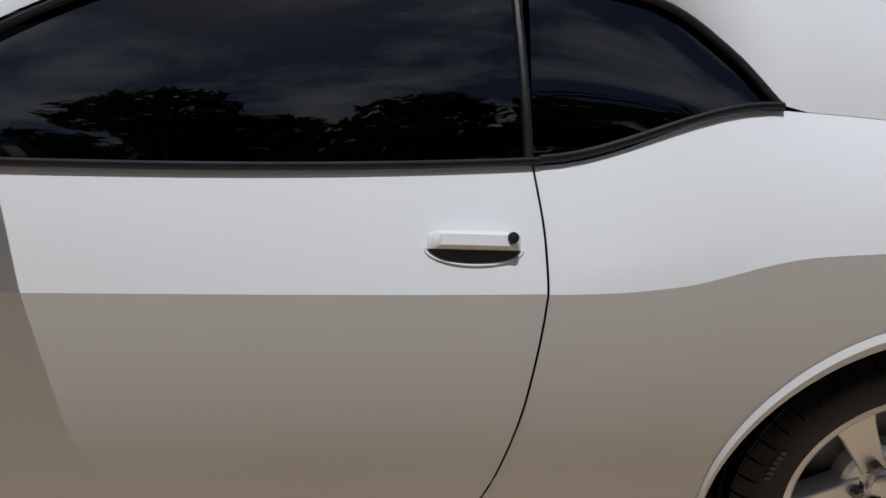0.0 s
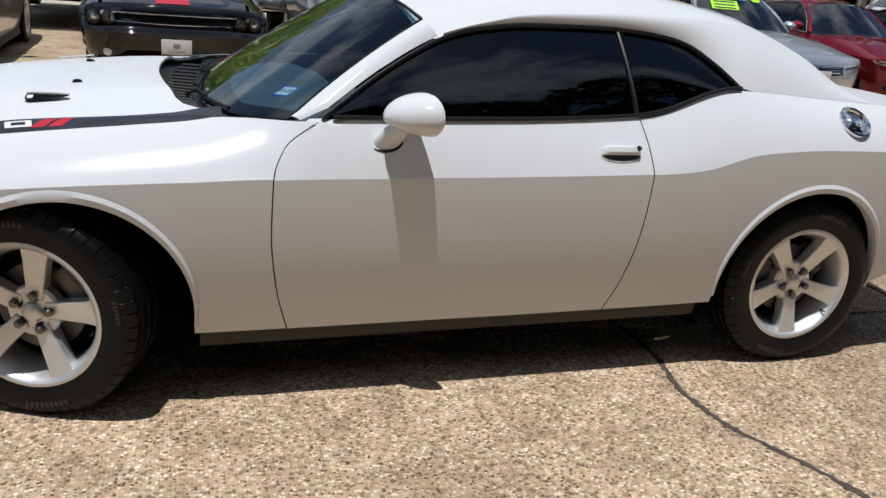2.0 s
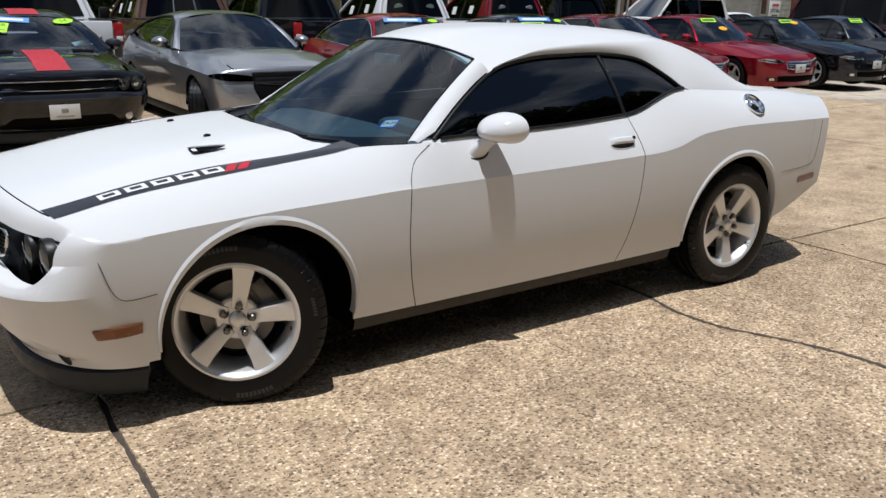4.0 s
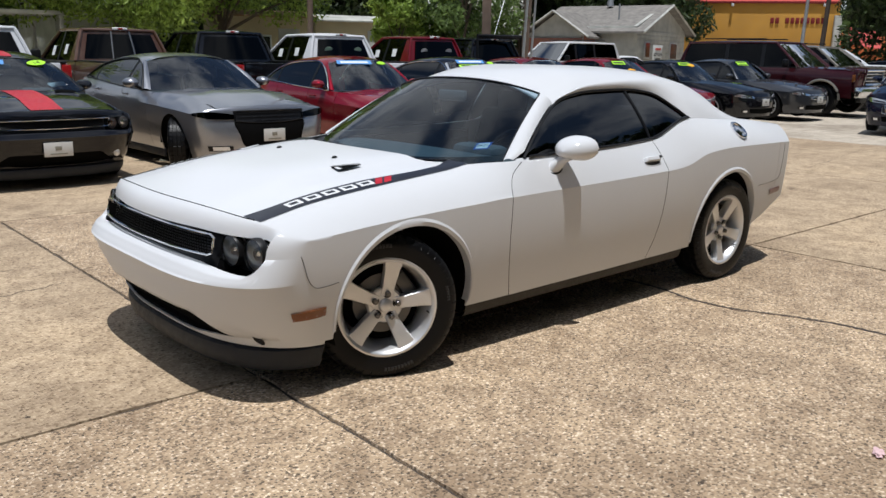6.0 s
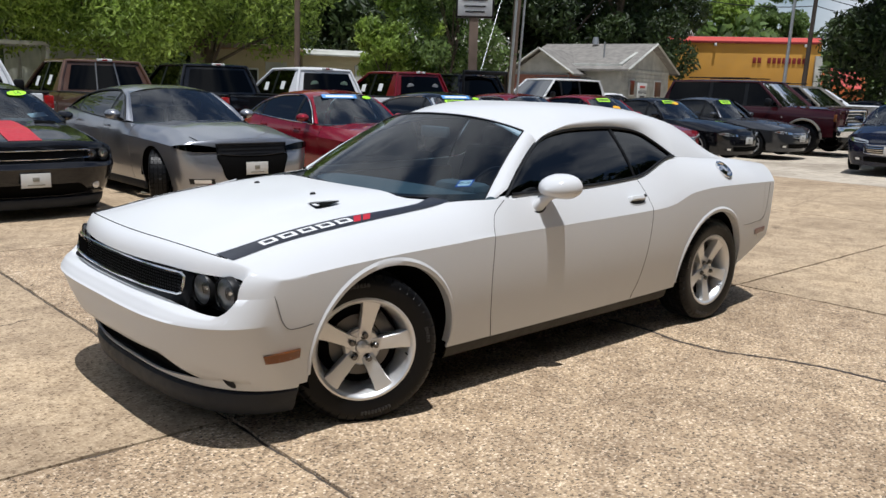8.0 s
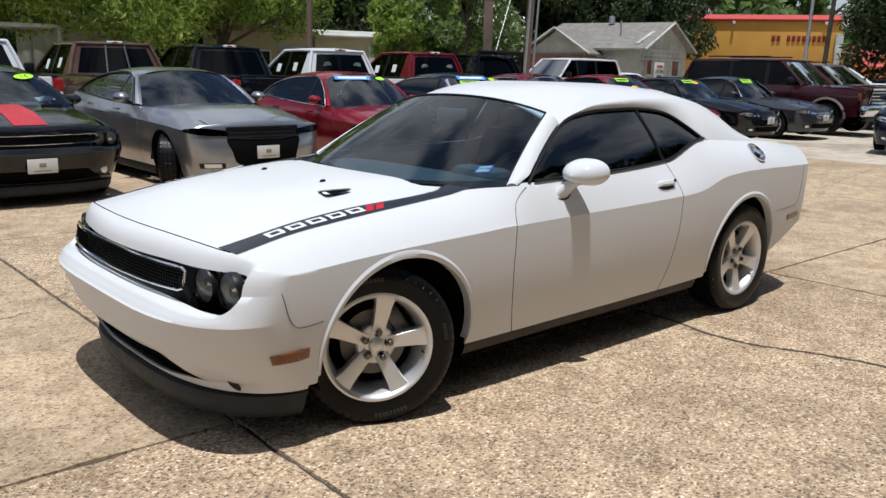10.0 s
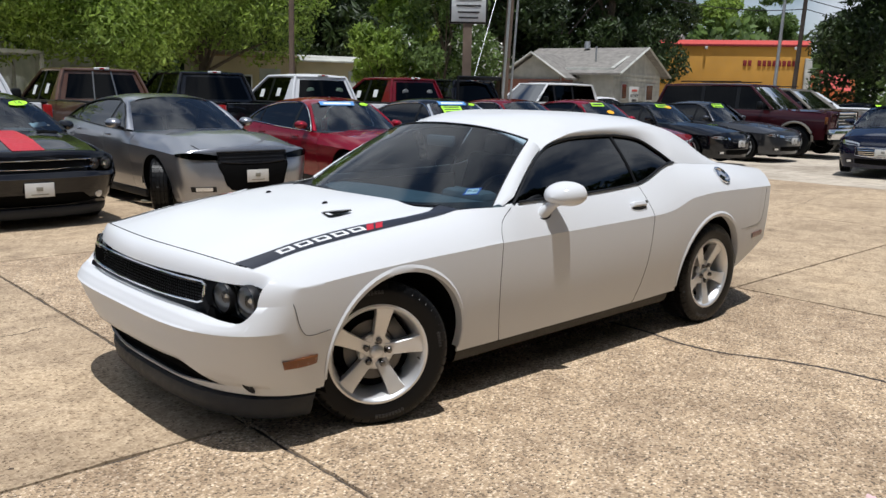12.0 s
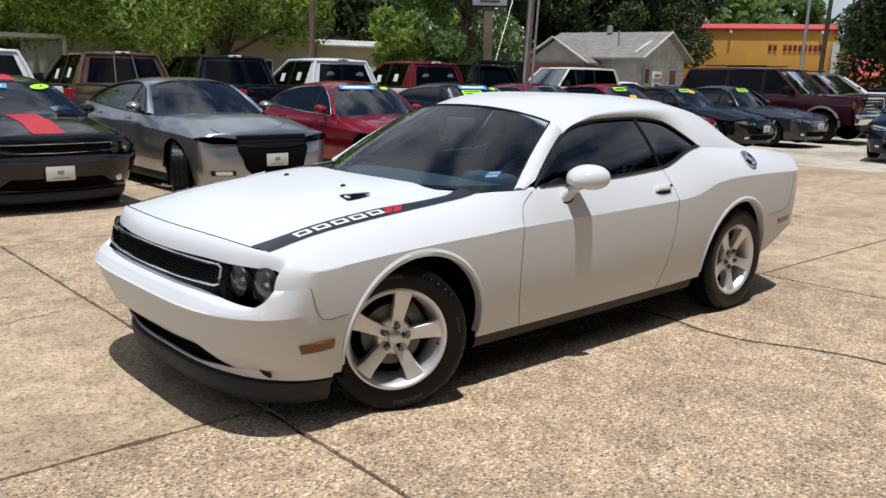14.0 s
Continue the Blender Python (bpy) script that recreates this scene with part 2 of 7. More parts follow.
def thing(name, label, category, group="", at=None, kind=""):
    e = new(name)
    if at is not None:
        e.matrix_basis = at
    return tagged(e, label, category, group, kind)


def mesh(verts, faces, name="mesh"):
    me = bpy.data.meshes.new(name)
    me.from_pydata([tuple(v) for v in verts], [], faces)
    me.validate()
    me.update()
    return me


def curve_of(pts):
    """Smooth one-valued curve through a few (x, value) pairs."""
    xs, ys = [p[0] for p in pts], [p[1] for p in pts]
    k = []
    for i in range(len(xs)):
        if i in (0, len(xs) - 1):
            j = min(i, len(xs) - 2)
            k.append((ys[j + 1] - ys[j]) / (xs[j + 1] - xs[j]))
        else:
            a, b = (ys[i] - ys[i - 1]) / (xs[i] - xs[i - 1]), (ys[i + 1] - ys[i]) / (xs[i + 1] - xs[i])
            k.append(0 if a * b <= 0 else 2 * a * b / (a + b))

    def f(x):
        if x <= xs[0]:
            return ys[0]
        if x >= xs[-1]:
            return ys[-1]
        i = max(j for j in range(len(xs)) if xs[j] <= x)
        i = min(i, len(xs) - 2)
        h = xs[i + 1] - xs[i]
        t = (x - xs[i]) / h
        return ((2 * t**3 - 3 * t * t + 1) * ys[i] + (t**3 - 2 * t * t + t) * h * k[i] + (3 * t * t - 2 * t**3) * ys[i + 1] + (t**3 - t * t) * h * k[i + 1])
    return f


def spline(pts, n):
    """n points along a smooth curve through a few points in space."""
    p = [Vector(q) for q in pts]
    p = [2 * p[0] - p[1]] + p + [2 * p[-1] - p[-2]]
    m, out = len(p) - 3, []
    for j in range(n):
        u = j / (n - 1) * m
        i = min(int(u), m - 1)
        t = u - i
        a, b, c, d = p[i:i + 4]
        out.append(0.5 * (2 * b + (c - a) * t + (2 * a - 5 * b + 4 * c - d) * t * t + (3 * b - a - 3 * c + d) * t**3))
    return out


def grid_faces(rows, cols, base=0, wrap=False, flip=False):
    f = []
    for i in range(rows - 1):
        for j in range(cols if wrap else cols - 1):
            a, b = base + i * cols + j, base + i * cols + (j + 1) % cols
            q = (a, b, b + cols, a + cols)
            f.append(q[::-1] if flip else q)
    return f


def skin(rows, lip=0.0, inward=(0, 1, 0), flip=False, mirror=False, name="skin"):
    """A sheet from rows of points; lip folds its rim inwards to show a thickness; mirror adds the other side of the car."""
    r, c = len(rows), len(rows[0])
    verts = [Vector(p) for row in rows for p in row]
    faces = grid_faces(r, c, flip=flip)
    if lip:
        rim = [j for j in range(c)] + [i * c + c - 1 for i in range(1, r)] + [(r - 1) * c + j for j in range(c - 2, -1, -1)] + [i * c for i in range(r - 2, 0, -1)]
        b0, inw = len(verts), Vector(inward) * lip
        verts += [verts[i] + inw for i in rim]
        k = len(rim)
        for a in range(k):
            q = (rim[a], b0 + a, b0 + (a + 1) % k, rim[(a + 1) % k])
            faces.append(q[::-1] if flip else q)
    if mirror:
        k = len(verts)
        verts += [Vector((v.x, -v.y, v.z)) for v in verts]
        faces += [tuple(i + k for i in f[::-1]) for f in faces]
    return mesh(verts, faces, name)


def ruled(c0, c1, n=6, bulge=0.0, out=(0, 0, 1)):
    """Rows of points between two curves of equal length, bulged a little in the middle."""
    o = Vector(out)
    return [[a.lerp(b, i / (n - 1)) + o * bulge * 4 * (i / (n - 1)) * (1 - i / (n - 1)) for a, b in zip(c0, c1)] for i in range(n)]


def box_bm(sx, sy, sz, at=(0, 0, 0), bevel=0.0, rot=None, bm=None, seg=2):
    bm = bm or bmesh.new()
    r = bmesh.ops.create_cube(bm, size=1.0)
    m = Matrix.Translation(at) @ (rot.to_4x4() if rot else Matrix()) @ Matrix.Diagonal((sx, sy, sz, 1))
    bmesh.ops.transform(bm, matrix=m, verts=r["verts"])
    if bevel:
        es = {e for v in r["verts"] for e in v.link_edges}
        bmesh.ops.bevel(bm, geom=list(es), offset=bevel, segments=seg, affect="EDGES", profile=0.5)
    return bm


def cyl_bm(r0, r1, h, at=(0, 0, 0), axis="Z", n=24, bevel=0.0, bm=None):
    bm = bm or bmesh.new()
    r = bmesh.ops.create_cone(bm, cap_ends=True, segments=n, radius1=r0, radius2=r1, depth=h)
    rot = {"Z": Matrix(), "Y": Matrix.Rotation(radians(90), 4, "X"), "X": Matrix.Rotation(radians(90), 4, "Y")}[axis]
    bmesh.ops.transform(bm, matrix=Matrix.Translation(at) @ rot, verts=r["verts"])
    if bevel:
        es = {e for v in r["verts"] for e in v.link_edges if len(e.link_faces) == 2 and e.calc_face_angle(0) > 1}
        bmesh.ops.bevel(bm, geom=list(es), offset=bevel, segments=2, affect="EDGES", profile=0.5)
    return bm


def lathe(profile, n=64, axis="Y", closed=False):
    """A turned mesh from (radius, along) pairs."""
    rows = []
    for r, a in profile:
        rows.append([(r * math.cos(2 * math.pi * j / n), a, r * math.sin(2 * math.pi * j / n)) for j in range(n)])
    if axis == "Z":
        rows = [[(x, z, y) for x, y, z in row] for row in rows]
    v = [p for row in rows for p in row]
    f = grid_faces(len(rows), n, wrap=True)
    if closed:
        k = (len(rows) - 1) * n
        f += [(k + j, k + (j + 1) % n, (j + 1) % n, j) for j in range(n)]
    return mesh(v, f)


def tube(points, radius, n=6, name="tube"):
    """A round bar along a line of points; radius is one number or one for each point."""
    pts = [Vector(p) for p in points]
    rad = radius if isinstance(radius, (list, tuple)) else [radius] * len(pts)
    verts = []
    for i, p in enumerate(pts):
        d = (pts[min(i + 1, len(pts) - 1)] - pts[max(i - 1, 0)]).normalized()
        a = d.orthogonal().normalized() if abs(d.z) > 0.95 else d.cross(Vector((0, 0, 1))).normalized()
        b = d.cross(a)
        verts += [p + rad[i] * (math.cos(2 * math.pi * j / n) * a + math.sin(2 * math.pi * j / n) * b) for j in range(n)]
    faces = grid_faces(len(pts), n, wrap=True)
    faces += [tuple(range(n))[::-1], tuple(range(len(verts) - n, len(verts)))]
    return mesh(verts, faces, name)


def join_meshes(list_of, name="mesh"):
    verts, faces = [], []
    for me in list_of:
        k = len(verts)
        verts += [v.co.copy() for v in me.vertices]
        faces += [tuple(i + k for i in p.vertices) for p in me.polygons]
    return mesh(verts, faces, name)


def bm_of(me):
    bm = bmesh.new()
    bm.from_mesh(me)
    return bm


def letters(text, size, material, parent, name, m, extrude=0.001, label=""):
    """Words in the built-in font, turned into a mesh at the pose m."""
    cu = bpy.data.curves.new(name, "FONT")
    cu.body, cu.size, cu.extrude, cu.align_x, cu.align_y = text, size, extrude, "CENTER", "CENTER"
    tmp = bpy.data.objects.new(name, cu)
    scene.collection.objects.link(tmp)
    bpy.context.view_layer.update()
    me = bpy.data.meshes.new_from_object(tmp.evaluated_get(bpy.context.evaluated_depsgraph_get()))
    bpy.data.objects.remove(tmp)
    me.transform(m)
    me.materials.clear()
    return part(name, me, material, parent, label, shade=False)

# ---- the shape of a car body: x runs from nose to tail, the front axle at 0, the left side at minus y ----
def smoothstep(a, b, x):
    t = min(1, max(0, (x - a) / (b - a)))
    return t * t * (3 - 2 * t)


class Shape:
    def __init__(self, **k):
        self.nose, self.plan, self.power, self.back = k["nose"], k["plan"], k["power"], k["back"]
        self.tail, self.tplan = k["tail"], k["tplan"]
        self.wide, self.zcr = curve_of(k["wide"]), curve_of(k["crease"])
        self.ye, self.ze, self.zh, self.b = curve_of(k["edge_y"]), curve_of(k["edge_z"]), curve_of(k["crown"]), curve_of(k["bulge"])
        self.arches, self.rocker, self.tuck = k["arches"], k["rocker"], k.get("tuck", 0.08)

    def side(self, x, z):
        """Half width of the flank below the crease."""
        zc = self.zcr(x)
        u = max(0, (zc - z) / (zc - 0.22))
        return self.wide(x) * (1 - self.tuck * u**2.2)

    def top(self, x, q):
        """Height of the upper skin at the share q of the half width."""
        w, ye, ze, zc = self.wide(x), self.ye(x), self.ze(x), self.zcr(x)
        y = abs(q) * w
        if y <= ye:
            zh = self.zh(x)
            return zh - (zh - ze) * (y / ye)**3
        d = Vector((ye - w, ze - zc))
        nrm = Vector((d.y, -d.x)).normalized()
        mx, mz = (w + ye) / 2 + self.b(x) * nrm.x, (zc + ze) / 2 + self.b(x) * nrm.y
        a, b, c = w - 2 * mx + ye, 2 * (mx - w), w - y
        if abs(a) < 1e-6:
            t = -c / b
        else:
            disc = max(0, b * b - 4 * a * c)
            t = (-b - math.sqrt(disc)) / (2 * a)
            if not -1e-3 <= t <= 1.001:
                t = (-b + math.sqrt(disc)) / (2 * a)
        t = min(1, max(0, t))
        return (1 - t)**2 * zc + 2 * t * (1 - t) * mz + t * t * ze

    def front(self, q, p):
        q = min(1, abs(q))
        return self.nose + p * (1 - q**4) + self.plan * (1 - math.sqrt(1 - q**self.power))

    def rear(self, q, p=0.0):
        q = min(1, abs(q))
        return self.tail - p * (1 - q**4) - self.tplan * q**3.5

    def low(self, x):
        for cx, cz, r in self.arches:
            if abs(x - cx) < r:
                return cz + math.sqrt(r * r - (x - cx)**2)
        return self.rocker(x)

    def on(self, x, z, lift=0.0):
        """A pose on the left flank: local X to the tail, Y up along the skin, Z outwards."""
        def at(xx, zz):
            if zz <= self.zcr(xx):
                return Vector((xx, -self.side(xx, zz), zz))
            lo, hi = self.ye(xx) / self.wide(xx), 1.0
            for _ in range(30):
                m = (lo + hi) / 2
                lo, hi = (lo, m) if self.top(xx, m) < zz else (m, hi)
            return Vector((xx, -lo * self.wide(xx), zz))
        p = at(x, z)
        u, v = (at(x + 0.01, z) - p).normalized(), (at(x, z + 0.006) - p).normalized()
        n = u.cross(v).normalized()
        v = n.cross(u)
        m = Matrix((u, v, n)).transposed().to_4x4()
        m.translation = p + n * lift
        return m

    def over(self, x, y, lift=0.0):
        """A point on the upper skin."""
        return Vector((x, y, self.top(x, abs(y) / self.wide(x)) + lift))

    def stations(self, a, b, step=0.05):
        xs = {round(a + (b - a) * i / max(2, round((b - a) / step)), 5) for i in range(max(2, round((b - a) / step)) + 1)}
        for cx, cz, r in self.arches:
            for i in range(25):
                xs.add(round(cx - (r - 1e-4) * math.cos(math.pi * i / 24), 5))
            xs |= {round(cx - r - 1e-4, 5), round(cx + r + 1e-4, 5)}
        return [x for x in sorted(xs) if a <= x <= b]

    def flank(self, xa, xb, n_low=9, n_up=8, qstop=None, a=None, b=None, step=0.05):
        """Rows of points of a side panel between two seams xa(z) and xb(z), from the sill up to the upper edge."""
        a, b = xa(0.6) if a is None else a, xb(0.6) if b is None else b
        xs = self.stations(min(xa(z / 10) for z in range(2, 12)), max(xb(z / 10) for z in range(2, 12)), step)
        lo, hi = xs[0], xs[-1]

        def bend(x, z):
            s = (x - lo) / (hi - lo)
            return lo + (xa(z) - lo) * (1 - smoothstep(0, 0.35, s)) * 1.0 + (x - lo) - (hi - xb(z)) * smoothstep(0.65, 1, s)
        rows = []
        for i in range(n_low + n_up):
            row = []
            for x in xs:
                if i <= n_low:
                    zl, zc = self.low(x), self.zcr(x)
                    z = zl + (zc - zl) * (i / n_low)
                    xx = bend(x, z)
                    row.append((xx, -self.side(xx, z), z))
                else:
                    t = (i - n_low) / (n_up - 1)
                    qe = (self.ye(x) if qstop is None else qstop(x)) / self.wide(x)
                    q = 1 - (1 - qe) * (t**1.15)
                    xx = bend(x, self.top(x, q))
                    row.append((xx, -q * self.wide(xx), self.top(xx, q)))
            rows.append(row)
        return rows


def mirrored(ob_list):
    """The other side of the car: a copy of each mesh, turned over."""
    out = []
    for ob in ob_list:
        me = ob.data.copy()
        me.transform(Matrix.Diagonal((1, -1, 1, 1)))
        me.flip_normals()
        o = new(ob.name.split(".")[0], me)
        o.parent = ob.parent
        if ob.get("label"):
            o["label"] = ob["label"]
        out.append(o)
    return out


# ---- wheels ----
def tyre_mesh(R, rim, w, blocks=48):
    """One turned mesh; the shoulder rows are notched at every fourth column, so that the tread shows its blocks."""
    prof = [(rim, -w * 0.42, 0), (rim + 0.006, -w * 0.47, 0), (rim + 0.02, -w * 0.485, 0), (rim * 0.45 + R * 0.55, -w * 0.515, 0), (R - 0.034, -w * 0.50, 0), (R - 0.016, -w * 0.465, 0.009), (R - 0.005, -w * 0.41, 0.011)]
    tread = []
    for y0, y1 in ((-0.40, -0.24), (-0.21, -0.02), (0.02, 0.21), (0.24, 0.40)):
        c = 0.010 if abs(y0 + y1) > 0.5 else 0.004
        tread += [(R - 0.009, w * y0, 0), (R - 0.0005, w * (y0 + 0.012), c), (R, w * (y1 - 0.012), c), (R - 0.009, w * y1, 0)]
    prof += tread + [(r, -y, c) for r, y, c in prof[::-1]]
    n, verts = blocks * 4, []
    for r, y, cut in prof:
        for j in range(n):
            rr = r - (cut if j % 4 == 0 else 0)
            a = 2 * math.pi * (j // 4 + (0.0, 0.07, 0.5, 0.93)[j % 4]) / blocks
            verts.append((rr * math.cos(a), y, rr * math.sin(a)))
    return bm_of(mesh(verts, grid_faces(len(prof), n, wrap=True)))


def wheel_meshes(R=0.358, rim=0.243, w=0.235, wide=0.078, blocks=48):
    """Meshes of one wheel that stands on the origin's height and shows its face at minus y."""
    d = {}
    d["tyre"] = tyre_mesh(R, rim, w, blocks)
    face = -w * 0.43
    d["rim"] = bm_of(lathe([(rim - 0.006, face + 0.012), (rim + 0.004, face - 0.004), (rim + 0.006, face - 0.010), (rim - 0.004, face - 0.012), (rim - 0.014, face - 0.006), (rim - 0.022, face + 0.012), (rim - 0.034, face + 0.045), (rim - 0.046, w * 0.35), (rim - 0.03, w * 0.42)], 72))
    bm = bmesh.new()
    L0, L1 = 0.045, rim - 0.010
    outline = [(L0, -wide * 0.42), (L0 + 0.05, -wide * 0.40), (L1 - 0.05, -wide * 0.50), (L1, -wide * 0.62), (L1, wide * 0.62), (L1 - 0.05, wide * 0.50), (L0 + 0.05, wide * 0.40), (L0, wide * 0.42)]
    depth = lambda r: face + 0.018 + 0.014 * (1 - (r - L0) / (L1 - L0)) - 0.018 * ((r - L0) / (L1 - L0))
    f0 = [bm.verts.new((r, depth(r), s)) for r, s in outline]
    f1 = [bm.verts.new((r, depth(r) + 0.055, s * 0.85)) for r, s in outline]
    bm.faces.new(f0)
    bm.faces.new(f1[::-1])
    for i in range(len(f0)):
        j = (i + 1) % len(f0)
        bm.faces.new((f0[i], f1[i], f1[j], f0[j]))
    bmesh.ops.recalc_face_normals(bm, faces=bm.faces)
    bmesh.ops.bevel(bm, geom=[e for e in bm.edges if all(abs(v.co.y - depth(math.hypot(v.co.x, 0))) < 0.004 for v in e.verts)], offset=0.008, segments=3, affect="EDGES", profile=0.6)
    d["spoke"] = bm
    d["hub"] = bm_of(lathe([(0.001, face + 0.022), (0.030, face + 0.022), (0.034, face + 0.026), (0.036, face + 0.034), (0.082, face + 0.034), (0.090, face + 0.045), (0.086, face + 0.09), (0.001, face + 0.09)], 40))
    d["cap"] = bm_of(lathe([(0.001, face + 0.014), (0.022, face + 0.015), (0.029, face + 0.020), (0.030, face + 0.03)], 32))
    d["nut"] = bm_of(lathe([(0.001, face + 0.008), (0.010, face + 0.009), (0.0145, face + 0.014), (0.0155, face + 0.036)], 12))
    d["pocket"] = bm_of(lathe([(0.0155, face + 0.0335), (0.0235, face + 0.0325), (0.024, face + 0.036)], 16))
    d["disc"] = bm_of(lathe([(0.05, face + 0.085), (0.150, face + 0.085), (0.150, face + 0.105), (0.05, face + 0.105)], 48, closed=True))
    d["drum"] = bm_of(lathe([(0.001, face + 0.11), (rim - 0.05, face + 0.112), (rim - 0.05, w * 0.4), (0.001, w * 0.4)], 32))
    d["caliper"] = box_bm(0.07, 0.06, 0.15, (0.14, face + 0.10, 0.0), 0.015)
    bars, rl = [], rim * 0.42 + R * 0.58
    for k0, n, size in ((0, 9, 0.019), (90, 6, 0.015), (180, 9, 0.019), (270, 6, 0.015)):
        for k in range(n):
            bm = box_bm(size * 0.62, 0.004, size, (0, -w * 0.512, 0), 0.0012)
            a = radians(k0 + (k - n / 2) * size * 165)
            bmesh.ops.transform(bm, matrix=Matrix.Rotation(a, 4, "Y") @ Matrix.Translation((0, 0, rl)), verts=bm.verts)
            me = bpy.data.meshes.new("bar")
            bm.to_mesh(me)
            bm.free()
            bars.append(me)
    d["bars"] = bm_of(join_meshes(bars))
    d["valve"] = cyl_bm(0.004, 0.003, 0.03, (rim - 0.03, face + 0.005, 0.0), "Y", 8)
    return {k: finish(k, v) for k, v in d.items()}


def finish(name, bm):
    me = bpy.data.meshes.new(name)
    bm.to_mesh(me)
    bm.free()
    me.polygons.foreach_set("use_smooth", [True] * len(me.polygons))
    me.set_sharp_from_angle(angle=radians(38))
    return me


def add_wheel(parent, meshes, at, steer=0.0, spin=0.0, spokes=5, right=False, alloy=None, lugs=5, full=True, label=""):
    """One wheel under its car: tyre, rim, spokes, hub, nuts, brake."""
    alloy = alloy or ALLOY
    turn = Matrix.Rotation(radians(steer + (180 if right else 0)), 4, "Z")
    base = Matrix.Translation(at) @ turn

    def put(name, key, mat, m=Matrix(), par=None):
        me = meshes[key]
        if not me.materials:
            me.materials.append(mat)
        elif me.materials[0] != mat:
            me = me.copy()
            me.materials[0] = mat
        ob = new(name, me)
        ob.parent = par or parent
        ob.matrix_basis = m if par else base @ m
        return ob
    t = put("wheel", "rim", alloy)
    if label:
        t["label"] = label
    put("tyre", "tyre", RUBBER, par=t)
    for i in range(spokes):
        put("spoke", "spoke", alloy, Matrix.Rotation(radians(spin + 360 / spokes * i), 4, "Y"), t)
    put("hub", "hub", alloy, par=t)
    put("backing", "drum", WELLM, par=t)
    if full:
        put("sidewall_print", "bars", RAISED, Matrix.Rotation(radians(spin), 4, "Y"), t)["kind"] = "stuff"
        put("centre_cap", "cap", ALLOY, par=t)
        put("brake_disc", "disc", STEEL, par=t)
        put("brake_caliper", "caliper", STEEL, Matrix.Rotation(radians(-35), 4, "Y"), t)
        for i in range(lugs):
            m = Matrix.Rotation(radians(spin + 360 / lugs * i), 4, "Y") @ Matrix.Translation((0.061, 0, 0))
            put("wheel_nut", "nut", NUTM, m, t)
            put("nut_pocket", "pocket", TRIM, m, t)
        put("valve_stem", "valve", TRIM, Matrix.Rotation(radians(spin + 20), 4, "Y"), t)
    return t

# ---- the white coupe ----
def coupe_shape():
    return Shape(nose=-0.97, plan=0.475, power=3.92, back=0.17, tail=4.11, tplan=0.30,
                 wide=((-0.6, 0.965), (0.0, 0.976), (0.4, 0.990), (0.72, 0.998), (1.5, 0.998), (2.12, 0.993), (2.5, 0.985), (2.9, 0.980), (3.4, 0.955), (3.8, 0.90), (4.07, 0.86)),
                 crease=((-0.97, 0.745), (-0.47, 0.763), (-0.15, 0.787), (0.27, 0.811), (0.73, 0.828), (2.1, 0.856), (2.3, 0.872), (2.6, 0.935), (2.9, 0.952), (3.4, 0.945), (4.07, 0.92)),
                 edge_y=((-0.97, 0.72), (-0.5, 0.74), (0.0, 0.75), (0.4, 0.77), (0.66, 0.83), (0.88, 0.905), (1.44, 0.897), (2.1, 0.862), (2.53, 0.818), (3.0, 0.80), (3.4, 0.77), (4.07, 0.70)),
                 edge_z=((-0.97, 0.80), (-0.65, 0.842), (-0.3, 0.905), (0.0, 0.945), (0.4, 0.982), (0.66, 1.000), (0.88, 1.011), (1.44, 1.018), (2.1, 1.043), (2.53, 1.149), (3.0, 1.125), (3.4, 1.10), (4.07, 1.03)),
                 crown=((-0.97, 0.84), (-0.7, 0.875), (-0.3, 0.945), (0.0, 0.98), (0.4, 1.008), (0.66, 1.0), (3.0, 1.14), (3.4, 1.115), (4.07, 1.05)),
                 bulge=((-0.97, 0.02), (-0.3, 0.035), (0.3, 0.04), (0.6, 0.03), (0.9, 0.010), (2.1, 0.010), (2.6, 0.028), (3.1, 0.04), (4.0, 0.03)),
                 arches=((0.068, 0.35, 0.408), (2.918, 0.378, 0.402)), rocker=lambda x: 0.264 + 0.012 * x if x < 3.2 else 0.345 + 0.36 * (x - 3.33), tuck=0.092)


NOSE_X = curve_of(((0.10, -0.745), (0.235, -0.772), (0.33, -0.835), (0.39, -0.868), (0.48, -0.896), (0.540, -0.910), (0.572, -0.922), (0.600, -0.904), (0.632, -0.882), (0.70, -0.862), (0.765, -0.836), (0.81, -0.805), (0.86, -0.760), (0.90, -0.73)))
NOSE_PLAN = curve_of(((0.10, 0.38), (0.235, 0.40), (0.39, 0.40), (0.50, 0.37), (0.58, 0.345), (0.632, 0.340), (0.70, 0.350), (0.765, 0.370), (0.86, 0.270)))
NOSE_POW = curve_of(((0.10, 3.0), (0.235, 3.0), (0.39, 3.2), (0.58, 4.0), (0.632, 4.0), (0.70, 3.0), (0.765, 2.0), (0.86, 2.0)))


def nose_at(q, z, extra=0.0):
    """How far forward the coupe's nose reaches at the share q of its half width and the height z; the corners are round."""
    q = min(1, abs(q))
    return NOSE_X(z) + NOSE_PLAN(z) * (1 - math.sqrt(1 - q**NOSE_POW(z))) + extra * (1 - q**6)


def nose_share(x, z):
    """The share of the half width at which the nose lies at x."""
    t = min(1, max(0, (x - NOSE_X(z)) / NOSE_PLAN(z)))
    return (1 - (1 - t)**2)**(1 / NOSE_POW(z))


